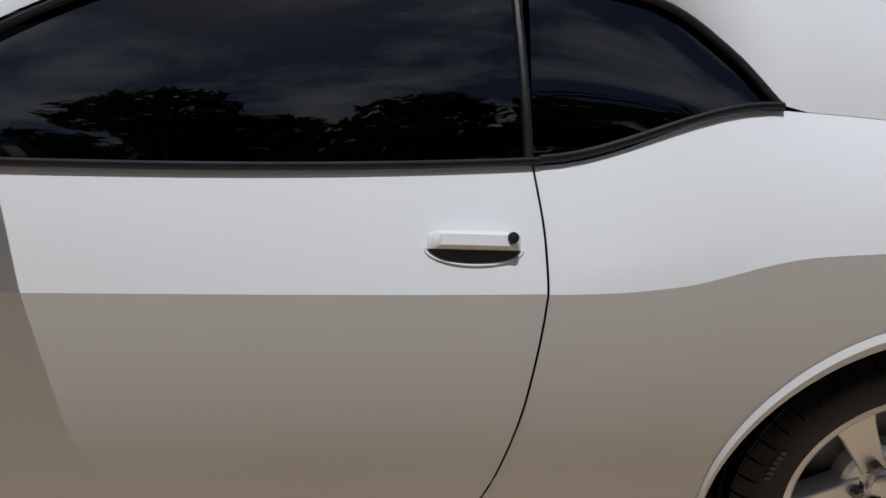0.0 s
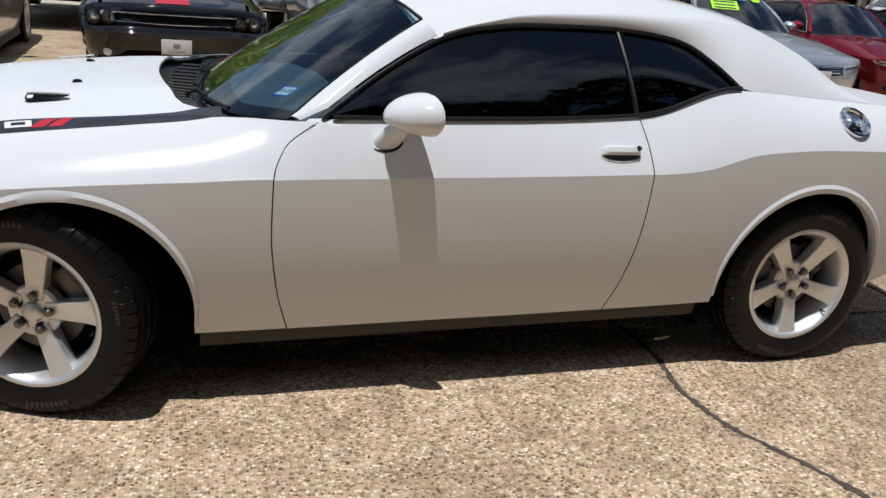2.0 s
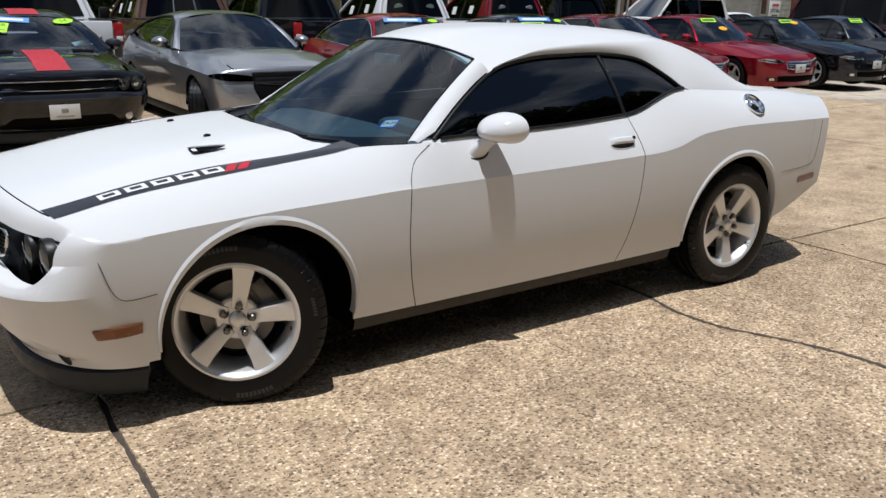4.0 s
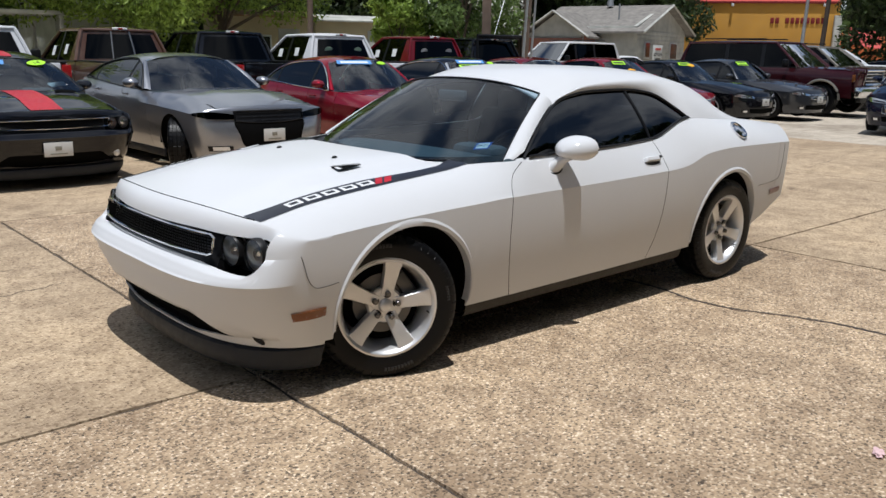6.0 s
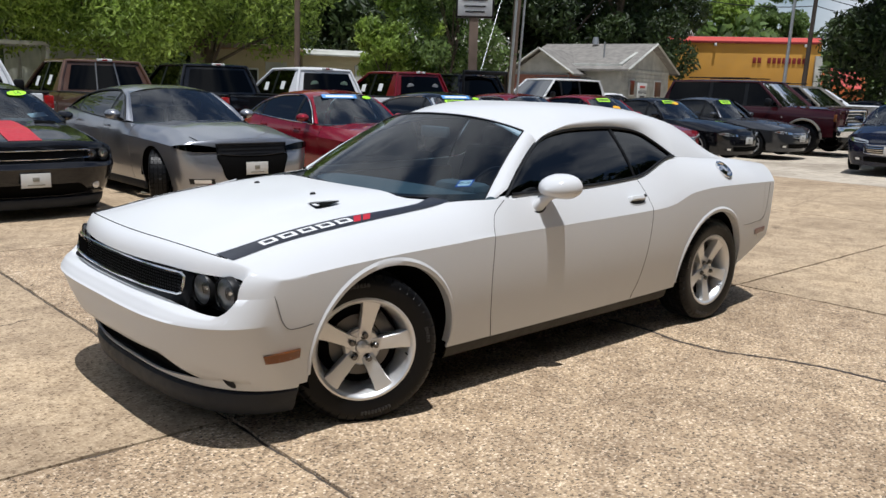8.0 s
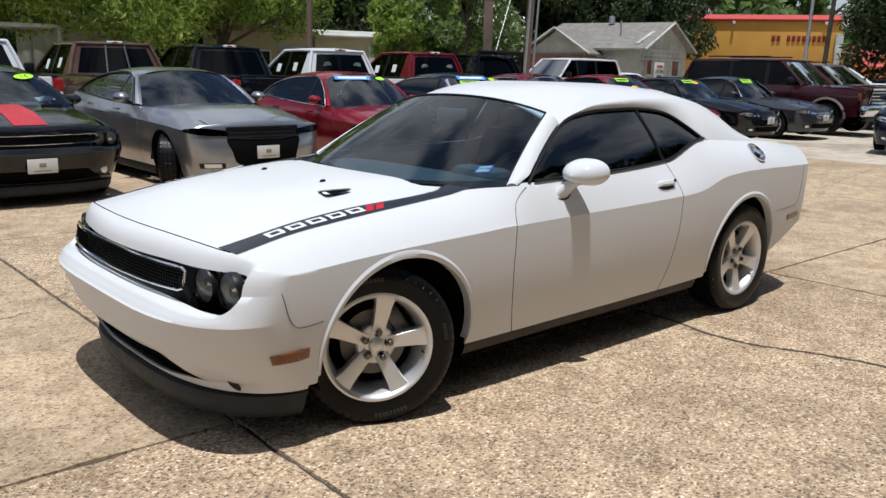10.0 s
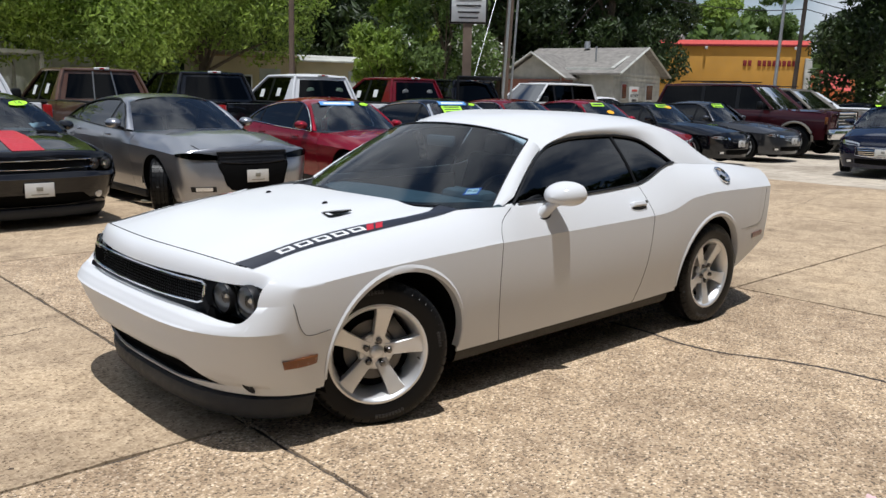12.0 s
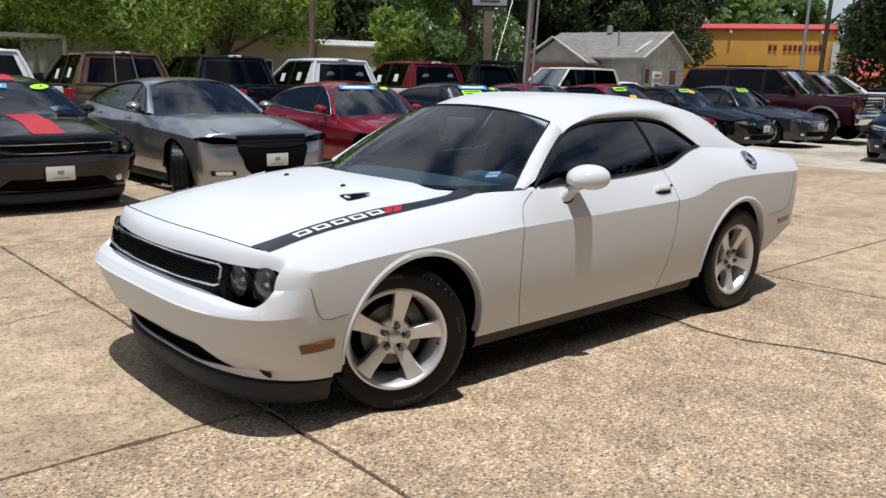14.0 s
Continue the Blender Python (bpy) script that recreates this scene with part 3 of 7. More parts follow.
BROW = 0.86
DOOR_F = curve_of(((0.25, 0.790), (0.45, 0.738), (0.65, 0.717), (0.82, 0.720), (0.92, 0.760), (1.01, 0.880)))
DOOR_R = curve_of(((0.28, 2.012), (0.45, 2.068), (0.65, 2.100), (0.84, 2.109), (0.93, 2.104), (1.04, 2.085)))
COWL = 0.37


def hood_end(q):
    """Where the coupe's hood ends before the windscreen, at the share q of its half width."""
    return COWL + 0.12 * q * q + 0.09 * smoothstep(0.72, 1.0, abs(q))


def coupe_body(S, car, PAINT, detail=1.0):
    """Body panels of the coupe, in one colour."""
    half, step = [], 0.05 / detail
    xa = lambda x: (lambda z: x)
    bump_end = -0.382
    # fender: from the bumper's end to the door, with its top reaching the nose
    rows = S.flank(xa(bump_end), lambda z: DOOR_F(z) - 0.0022, 9, 10, qstop=lambda x: S.ye(x) if x < 0.45 else S.ye(x) + 0.004, step=step)
    fender = part("fender", skin(rows, 0.010), PAINT, car, sharp=11)
    half.append(fender)
    rows = S.flank(lambda z: DOOR_F(z) + 0.0022, lambda z: DOOR_R(z) - 0.0022, 12, 8, step=step)
    half.append(part("door", skin(rows, 0.012), PAINT, car, sharp=11))
    rows = S.flank(lambda z: DOOR_R(z) + 0.0022, xa(3.62), 10, 9, step=step)
    half.append(part("quarter_panel", skin(rows, 0.010), PAINT, car, sharp=11))
    # bumper, nose and their openings
    cap_q = [i / 27 * 0.86 for i in range(28)] + [0.86 + 0.070 * math.sin(math.pi / 2 * i / 12) for i in range(1, 13)] + [0.940, 0.952, 0.963, 0.971, 0.979, 0.986, 0.992, 0.9965, 0.9992, 1.0] + [1 + i / 6 for i in range(1, 7)]

    def cap(q, z, extra=0.0):
        qq = min(q, 1)
        dip = 0.020 * math.exp(-((q - 0.79) / 0.075)**2 - ((z - 0.302 - 0.25 * (0.80 - q)) / 0.030)**2)
        x = min(nose_at(qq, z, extra + dip), bump_end - 0.012)
        if q > 1:
            x = x + (bump_end - x) * (q - 1)
        return Vector((x, -qq * S.side(max(x, -0.6), min(z, S.zcr(x))), z))

    def brow(q):
        if q > 1:
            x = nose_at(1, BROW) + (bump_end - nose_at(1, BROW)) * (q - 1)
            return Vector((x, -S.wide(x), S.zcr(x)))
        x = nose_at(q, BROW)
        return Vector((x, -q * S.wide(x), S.top(x, q)))

    def lamp_half(q):
        full = 0.071 + 0.005 * smoothstep(0.6, 0.85, q)
        return full if q < 0.860 else full * max(0, 1 - ((q - 0.860) / 0.070)**2.6)**0.45

    def mid(q):
        return 0.703 - 0.014 * smoothstep(0.45, 0.85, q)
    in_lo = lambda q: 0.256 + 0.03 * smoothstep(0.3, 0.72, q)
    in_hi = lambda q: 0.392 + (in_lo(q) - 0.392) * smoothstep(0.50, 0.74, q)

    def edge_row(a, b, r, n):
        """Rows between two heights, one of them on the bumper's edge where that lies between."""
        if n < 10 or not a < 0.572 < b:
            return a + (b - a) * r / n
        k = n - 4
        return a + (0.572 - a) * r / k if r <= k else 0.572 + (b - 0.572) * (r - k) / 4

    def whole(rows):
        return [[Vector((p.x, -p.y, p.z)) for p in row[:0:-1]] + row for row in rows]

    def sheet(name, mat, lo, hi, n, fold_lo=0.0, fold_hi=0.0, qs=cap_q, label=""):
        rows = []
        if fold_lo:
            rows.append([cap(q, lo(q), fold_lo if q < 0.929 else 0.0) for q in qs])
        for r in range(n + 1):
            rows.append([cap(q, edge_row(lo(q), hi(q), r, n)) for q in qs])
            if n >= 10 and r == n - 4:
                rows.append([p.copy() for p in rows[-1]])
        if fold_hi:
            rows.append([cap(q, hi(q), fold_hi if q < 0.929 else 0.0) for q in qs])
        return part(name, skin(whole(rows)), mat, car, label, sharp=70)
    sheet("bumper_lip", PAINT, lambda q: 0.243, in_lo, 3, 0, 0.014)
    sheet("front_bumper", PAINT, in_hi, lambda q: mid(q) - lamp_half(q), 14, 0.06, 0.07)
    # nose panel between lamps and hood
    rows = [[cap(q, mid(q) + lamp_half(q), 0.07 if q < 0.929 else 0.0) for q in cap_q]]
    for r in range(8):
        t = r / 7
        row = []
        for q in cap_q:
            a, b = cap(q, mid(q) + lamp_half(q)), brow(q)
            k = Vector((a.x + 0.012, b.y * 0.5 + a.y * 0.5, b.z * 0.85 + a.z * 0.15)) if q <= 1 else a.lerp(b, 0.5)
            p = (1 - t)**2 * a + 2 * t * (1 - t) * k + t * t * b
            if q > 1:
                p.y = -S.side(max(p.x, -0.6), min(p.z, S.zcr(p.x)))
            row.append(p)
        rows.append(row)
    nose = [skin(whole(rows))]
    # the fender's crown in front of the wheel goes on from the nose in one skin
    for sg in (-1, 1):
        rows = []
        for q in [q for q in cap_q if 0.766 <= q <= 1][::-1]:
            x0, row = nose_at(q, BROW), []
            for j in range(7):
                x = x0 + (bump_end - x0) * j / 6
                row.append((x, sg * q * S.wide(x), S.top(x, q)))
            rows.append(row)
        nose.append(skin(rows, flip=sg > 0))
    bm = bm_of(join_meshes(nose))
    bmesh.ops.remove_doubles(bm, verts=bm.verts, dist=0.002)
    bmesh.ops.recalc_face_normals(bm, faces=bm.faces)
    part("nose_panel", bm, PAINT, car, sharp=62)
    # dark back of the lamp band and of the intake
    qs = [q for q in cap_q if q <= 0.9305]
    rows = [[cap(q, z, 0.075 + 0.15 * smoothstep(0.56, 0.68, q)) for q in qs] for z in (0.60, 0.66, 0.70, 0.75, 0.79)]
    part("lamp_band", skin(whole(rows)), TRIM, car, "gloss black lamp band")
    rows = [[cap(q, z, 0.065) for q in qs] for z in (0.24, 0.30, 0.36, 0.43)]
    part("intake_back", skin(whole(rows)), WELLM, car)
    # hood
    n, rows = 26, []
    qs = [i / 14 * 0.99 for i in range(15)]
    for j in range(n):
        s, row = j / (n - 1), []
        for q in qs:
            y0 = q * 0.742
            x0 = nose_at(y0 / 0.966, BROW) + 0.004
            xe = hood_end(q)
            x = x0 + (xe - x0) * s
            y = q * S.ye(x) * 1.0
            lift = 0.020 * smoothstep(0.60, 0.45, abs(y)) * smoothstep(-0.75, -0.2, x)
            row.append((x, -y, S.top(x, y / S.wide(x)) + lift))
        rows.append([(x, -y, z) for x, y, z in row[:0:-1]] + row)
    part("hood", skin(rows, 0.012, (0, 0, -1), flip=True), PAINT, car)
    # tail: bumper cap, deck lid
    tail_rows = []
    tq = [-1 + i / 20 for i in range(41)]
    for z, p in ((0.545, 0.05), (0.56, 0.025), (0.585, 0.01), (0.62, 0.0), (0.68, 0.02), (0.80, 0.04), (0.93, 0.02), (None, 0.05)):
        row = []
        for q in tq:
            x = S.rear(q, p)
            zz = S.top(x, abs(q)) if z is None else min(z, S.zcr(x))
            row.append((x, q * (S.side(x, zz) if z is not None else S.wide(x)), zz))
        tail_rows.append(row)
    part("rear_bumper", skin(tail_rows), PAINT, car)
    rows = []
    for r in range(8):
        rows.append([])
        for i in range(9):
            x1 = S.rear(1, 0.0)
            x = 3.622 + (x1 - 3.622) * i / 8
            z = S.rocker(x) + (S.zcr(x) - S.rocker(x)) * r / 7
            rows[-1].append((x, -S.side(x, z), z))
    half.append(part("rear_bumper_side", skin(rows), PAINT, car))
    rows = []
    for r in range(9):
        rows.append([])
        for i in range(9):
            q = 1 - 0.2 * r / 8
            x1 = S.rear(q, 0.05)
            x = 3.618 + (x1 - 3.618) * i / 8
            rows[-1].append((x, -q * S.wide(x), S.top(x, q)))
    half.append(part("quarter_tail", skin(rows), PAINT, car))
    rows = []
    for j in range(12):
        row = []
        for q in [i / 12 for i in range(13)]:
            y0 = q * 0.80
            x = 3.0 + (S.rear(y0, 0.05) - 3.0) * j / 11
            y = q * max(S.ye(x), 0.8 * S.wide(x))
            row.append((x, -y, S.top(x, y / S.wide(x))))
        rows.append([(x, -y, z) for x, y, z in row[:0:-1]] + row)
    part("trunk_lid", skin(rows, flip=True), PAINT, car)
    mirrored(half)


def coupe_cabin(S, car, PAINT, side_glass, wind_glass, roof_mat=None):
    """Roof, pillars, panes and their black mouldings."""
    half = []
    up_c = spline(((0.885, -0.905, 1.013), (1.12, -0.795, 1.165), (1.36, -0.695, 1.278), (1.60, -0.658, 1.324), (1.85, -0.650, 1.336), (2.10, -0.652, 1.335), (2.33, -0.670, 1.306), (2.46, -0.732, 1.234), (2.545, -0.815, 1.152)), 49)
    lo_c = [Vector((x, -S.ye(x), S.ze(x) + 0.002)) for x in [up_c[0].x + (up_c[-1].x - up_c[0].x) * i / 48 for i in range(49)]]

    def up_at(x):
        for a, b in zip(up_c, up_c[1:]):
            if a.x <= x <= b.x:
                return a.lerp(b, (x - a.x) / (b.x - a.x))
        return up_c[-1] if x > up_c[-1].x else up_c[0]
    # windscreen
    base = lambda q: Vector((0.525 + 0.255 * abs(q)**3.2, -0.85 * q, 0.940 + 0.059 * q * q))
    head = lambda q: Vector((1.20 + 0.072 * q * q, -0.645 * q, 1.402 - 0.072 * abs(q)**2.5))
    qs = [i / 16 - 1 for i in range(33)]
    rows = [[base(q).lerp(head(q), s) + Vector((-0.25, 0, 0.5)) * 0.10 * s * (1 - s) for q in qs] for s in [i / 12 for i in range(13)]]
    part("windscreen", skin(rows), wind_glass, car)
    b0 = [[base(q).lerp(head(q), s) + Vector((-0.25, 0, 0.5)) * 0.10 * s * (1 - s) + Vector((0.003, 0, -0.006)) for q in qs] for s in (0.0, 0.04, 0.085)]
    part("windscreen_band", skin(b0), TRIM, car)
    part("windscreen_header", tube([p + Vector((0.0, 0, 0.002)) for p in rows[-1]], 0.0065, 6), TRIM, car)
    # A pillar: between the windscreen's edge and the side window
    k = 14
    edge = [base(1).lerp(head(1), i / (k - 1)) + Vector((-0.25, 0, 0.5)) * 0.10 * (i / (k - 1)) * (1 - i / (k - 1)) + Vector((0.004, 0.006, 0.0)) for i in range(k)]
    foot = Vector((0.815, -0.892, 1.004))
    outer = [up_at(0.885 + (1.335 - 0.885) * i / (k - 1)) + Vector((-0.014, 0.002, 0.011)) for i in range(k)]
    outer[0] = foot
    half.append(part("windscreen_pillar", skin(ruled(edge, outer, 7, 0.018, (-0.4, -0.6, 0.7))), PAINT, car))
    seal = [a + Vector((0, -0.002, 0.002)) for a in edge]
    half.append(part("windscreen_seal", tube(seal, 0.0045, 6), TRIM, car))
    # roof and rear pillars as one shell
    zc = curve_of(((1.18, 1.405), (1.28, 1.432), (1.45, 1.462), (1.80, 1.484), (2.15, 1.480), (2.50, 1.455), (2.80, 1.385), (3.10, 1.225), (3.2, 1.160)))

    e0, e1 = (up_at(x) + Vector((0, 0.006, 0.020)) for x in (1.34, 1.50))
    crest_y = curve_of(((1.34, -e0.y), (1.50, -e1.y), (1.80, 0.640), (2.15, 0.634), (2.40, 0.640), (2.70, 0.652), (3.0, 0.685), (3.25, 0.735)))
    crest_z = curve_of(((1.34, e0.z), (1.50, e1.z + 0.003), (1.65, 1.372), (1.85, 1.391), (2.15, 1.402), (2.40, 1.399), (2.65, 1.375), (2.90, 1.290), (3.10, 1.178), (3.25, 1.104)))

    def rail(x):
        if x <= 1.335:
            p = outer[-1]
            s = (x - 1.2) / 0.135
            return Vector((x, p.y + 0.012 * (1 - s), p.z - 0.014 * (1 - s)))
        if x <= 1.34:
            return up_at(x) + Vector((0, 0.006, 0.020))
        return Vector((x, -crest_y(x), crest_z(x)))
    xs = [1.20 + (3.24 - 1.20) * i / 44 for i in range(45)]

    def shell(x, q):
        e = rail(x)
        zz = zc(x)
        pw = 2.6 + 1.6 * smoothstep(1.3, 1.7, x) - 0.6 * smoothstep(2.3, 2.9, x)
        return Vector((x + (0.075 * q * q if x < 1.201 else 0.075 * q * q * smoothstep(1.5, 1.2, x)), e.y * abs(q) * (1 if q >= 0 else -1), zz - (zz - e.z) * abs(q)**pw))
    qr = [i / 18 - 1 for i in range(37)]
    rows = [[shell(x, q) for q in qr] for x in xs]
    part("roof", skin(rows), roof_mat or PAINT, car)
    # rear pillar between the roof's crest and the quarter window
    k = 38
    low = [up_at(1.34 + (2.545 - 1.34) * i / 24) + Vector((0, 0.003, 0.008)) for i in range(25)] + [Vector((x, -S.ye(x), S.ze(x) + 0.001)) for x in [2.545 + (3.25 - 2.545) * i / 13 for i in range(1, 14)]]
    high = [Vector((x, -crest_y(x), crest_z(x))) for x in [1.34 + (3.25 - 1.34) * i / (k - 1) for i in range(k)]]
    half.append(part("rear_pillar", skin(ruled(low, high, 9, 0.014, (0, -0.75, 0.55))), PAINT, car))
    # rear window, laid on the shell
    rows = []
    for i in range(12):
        x = 2.52 + (3.08 - 2.52) * i / 11
        rows.append([shell(x, q) + Vector((0.003, 0, 0.005)) for q in [(j / 12 - 1) * 0.72 for j in range(25)]])
    part("rear_window", skin(rows), side_glass, car)
    # side panes
    n = 40

    def pane(xa, xb):
        rows = []
        for r in range(8):
            row = []
            for j in range(n):
                x = xa + (xb - xa) * j / (n - 1)
                u, lo = up_at(x), Vector((x, -S.ye(x), S.ze(x)))
                s = r / 7
                row.append(lo.lerp(u, s) + Vector((0, 0.010 - 0.018 * 4 * s * (1 - s) * min(1, (u.z - lo.z) / 0.3), 0)))
            rows.append(row)
        return rows
    half.append(part("door_window", skin(pane(0.89, 2.072)), side_glass, car))
    half.append(part("quarter_window", skin(pane(2.084, 2.53)), side_glass, car))
    # mouldings
    half.append(part("belt_moulding", tube([p + Vector((0, -0.004, 0.006)) for p in lo_c[1:36]], 0.0075, 8), TRIM, car))
    half.append(part("quarter_moulding", tube([p + Vector((0, -0.002, 0.008)) for p in lo_c[35:]], 0.0085, 8), TRIM, car))
    half.append(part("window_moulding", tube([p + Vector((0, -0.001, 0.003)) for p in up_c], 0.0082, 8), TRIM, car))
    bp = []
    for i in range(7):
        x = 2.080 - 0.022 * i / 6
        u, lo = up_at(x), Vector((x, -S.ye(x), S.ze(x)))
        s = i / 6
        bp.append(lo.lerp(u, s) + Vector((0, 0.008 - 0.018 * 4 * s * (1 - s), 0)))
    half.append(part("glass_divider", tube(bp, 0.009, 8), TRIM, car))
    mirrored(half)
    # black cowl at the foot of the windscreen
    rows = []
    for s in (0.0, 0.25, 0.5, 0.75, 1.0):
        row = []
        for q in qs:
            xe = hood_end(q)
            a = Vector((xe - 0.02, -q * (S.ye(xe) + 0.004), S.top(xe, abs(q) * S.ye(xe) / S.wide(xe)) - 0.022))
            row.append(a.lerp(base(q) + Vector((0.02, -0.012 * q, -0.005)), s) + Vector((0, 0, -0.040 * 4 * s * (1 - s) * (1 - q**4))))
        rows.append(row)
    part("cowl", skin(rows), TRIM, car)
    for k in range(-9, 10):
        q = k / 12
        p0, p1 = Vector((hood_end(q), -q * 0.78, 0)), base(q)
        p0.z = p1.z + 0.012
        part("cowl_rib", tube([p0.lerp(p1, t) + Vector((0, 0, -0.014)) for t in (0.15, 0.5, 0.85)], 0.006, 5), GREYPLASTIC, car)
    return base, head, up_at, shell

def arch_trim(S, car, PAINT):
    """Lips round the wheel openings and the black wells behind them."""
    half = []
    for cx, cz, r in S.arches:
        rows = [[], [], [], []]
        for i in range(41):
            a = math.pi * (i / 40 * 1.08 - 0.04)
            c, s = -math.cos(a), math.sin(a)
            grow = 0.034 * (0.35 + 0.65 * max(0, s))
            for k, (g, o) in enumerate(((0.002, -0.045), (-0.002, 0.007), (grow * 0.55, 0.010), (grow, 0.0015))):
                x, z = cx + (r + g) * c, cz + (r + g) * s
                z = min(z, S.zcr(x) - 0.004)
                rows[k].append((x, -S.side(x, z) - o, z))
        half.append(part("arch_lip", skin(rows), PAINT, car))
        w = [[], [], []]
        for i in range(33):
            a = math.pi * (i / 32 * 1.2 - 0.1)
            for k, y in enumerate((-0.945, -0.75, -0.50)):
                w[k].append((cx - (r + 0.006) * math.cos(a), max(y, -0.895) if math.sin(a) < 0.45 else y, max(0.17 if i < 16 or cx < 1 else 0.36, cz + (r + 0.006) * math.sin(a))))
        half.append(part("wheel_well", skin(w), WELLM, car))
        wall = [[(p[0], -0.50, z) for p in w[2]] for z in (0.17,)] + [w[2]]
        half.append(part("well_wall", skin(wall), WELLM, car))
    mirrored(half)


def coupe_trim(S, car, hero_car=True):
    """Sills, air dam, lamps, grille, door mirrors, handles, markers and seams."""
    half = []
    # rocker sill
    prof = ((0.277, 0.905), (0.270, 0.897), (0.238, 0.893), (0.205, 0.882), (0.188, 0.862), (0.186, 0.80))
    rows = [[(x, -y, z + 0.012 * x) for x in [0.492 + (2.463 - 0.492) * i / 20 for i in range(21)]] for z, y in prof]
    half.append(part("sill", skin(rows), ROCKERM, car, "dark grey plastic sill"))
    half.append(part("door_jamb", skin([[(DOOR_F(z) + d, -S.side(0.8, z) + 0.035, z) for d in (-0.04, 0.04)] for z in (0.26, 0.4, 0.6, 0.78)]), WELLM, car))
    half.append(part("door_jamb", skin([[(DOOR_R(z) + d, -S.side(2.1, z) + 0.035, z) for d in (-0.04, 0.04)] for z in (0.28, 0.4, 0.6, 0.80)]), WELLM, car))
    mirrored(half)
    half = []
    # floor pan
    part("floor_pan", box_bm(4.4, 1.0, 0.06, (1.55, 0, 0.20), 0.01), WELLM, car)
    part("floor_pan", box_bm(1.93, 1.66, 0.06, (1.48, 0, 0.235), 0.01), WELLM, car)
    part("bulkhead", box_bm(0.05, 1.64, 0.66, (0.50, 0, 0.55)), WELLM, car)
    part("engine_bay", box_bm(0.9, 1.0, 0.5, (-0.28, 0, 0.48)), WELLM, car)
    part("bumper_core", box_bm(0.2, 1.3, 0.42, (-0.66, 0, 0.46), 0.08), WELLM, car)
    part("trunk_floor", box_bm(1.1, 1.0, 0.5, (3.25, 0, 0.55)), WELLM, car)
    # air dam under the bumper
    rows = []
    for z, p, s in ((0.112, 0.10, 0.90), (0.112, 0.045, 0.945), (0.120, 0.010, 0.968), (0.150, -0.020, 0.990), (0.200, -0.030, 1.003), (0.228, -0.024, 1.005), (0.240, 0.004, 0.995), (0.243, 0.05, 0.97)):
        row = []
        for q in [i / 30 for i in range(31)] + [1 + i / 6 for i in range(1, 7)]:
            qq = min(1, q)
            x = min(nose_at(qq, 0.22) + p * (1 - qq**8) + 0.5 * max(p, -0.02) * qq**8, -0.39)
            if q > 1:
                x = x + (-0.378 - x) * (q - 1)
            rise = 0.55 * smoothstep(0.80, 1.9, q)
            row.append(Vector((x, -qq * S.side(-0.5, max(z, 0.22)) * s, z + (0.243 - z) * rise)))
        rows.append([Vector((p.x, -p.y, p.z)) for p in row[:0:-1]] + row)
    part("air_dam", skin(rows), SPLITTERM, car, "charcoal plastic air dam")
    # head lamps
    for y, r, lx in ((-0.818, 0.070, -0.675), (-0.672, 0.068, -0.709)):
        yaw = 6.0 if hero_car else 18.0
        m = Matrix.Translation((lx, y, 0.697)) @ Matrix.Rotation(radians(-90 + yaw), 4, "Z")
        bowl = lathe([(r, -0.012), (r * 0.93, 0.01), (r * 0.7, 0.05), (r * 0.25, 0.072), (0.001, 0.074)], 32)
        bowl.transform(m)
        lamp = part("headlight", bowl, REFLECTOR, car)
        for nm, pr, mt in (("bezel", [(r * 1.06, 0.02), (r * 1.06, -0.014), (r * 1.02, -0.018), (r * 0.99, -0.012), (r * 0.97, 0.012)], TRIM),
                           ("bulb_shield", [(0.001, 0.0), (r * 0.40, 0.004), (r * 0.46, 0.02), (r * 0.40, 0.05)], CHROME if hero_car or y < -0.7 else AMBER),
                           ("lens", [(r * 0.98, -0.012), (r * 0.8, -0.020), (r * 0.4, -0.026), (0.001, -0.028)], LENS)):
            me = lathe(pr, 32)
            me.transform(m)
            o = part(nm, me, mt, lamp)
        half.append(lamp)
    for lamp in half:
        o = mirrored([lamp])[0]
        for c in lamp.children:
            k = mirrored([c])[0]
            k.parent = o
    half = []
    # grille: mesh bars in a bright surround
    gq = [i / 20 * 0.640 for i in range(21)]

    def gp(q, z, e):
        x = nose_at(q, 0.70, e - 0.008) + 0.22 * (z - 0.70)
        return Vector((x, -q * 0.95, z))
    loop = [gp(q, 0.764, 0.026) for q in gq] + [gp(0.665, z, 0.026) for z in (0.750, 0.71, 0.685)] + [gp(q, 0.668 + 0.012 * q, 0.026) for q in gq[::-1]]
    full = loop + [Vector((p.x, -p.y, p.z)) for p in loop[::-1]]
    part("grille_surround", tube(full + [full[0]], 0.0060, 8), CHROME, car, "thin bright grille surround")
    bars = []
    for i in range(7):
        z = 0.678 + i * 0.0130
        line = [gp(q, z, 0.040) for q in gq]
        bars.append(tube([Vector((p.x, -p.y, p.z)) for p in line[:0:-1]] + line, 0.0028, 5))
    for i in range(-34, 35):
        y = i * 0.0175
        bars.append(tube([Vector((gp(abs(y) / 0.95, 0.66, 0.037).x, y, 0.670)), Vector((gp(abs(y) / 0.95, 0.66, 0.037).x, y, 0.757))], 0.0022, 4))
    g = part("grille", join_meshes(bars), WELLM, car, "black mesh grille")
    g["kind"] = "stuff"
    # fog lamp recess
    q, z = 0.845, 0.292
    x = nose_at(q, z)
    m = Matrix.Translation((x + 0.004, -q * 0.925 + 0.008, z)) @ Matrix.Rotation(radians(-90 + 38), 4, "Z")
    me = lathe([(0.036, 0.000), (0.033, 0.003), (0.001, 0.006)], 28)
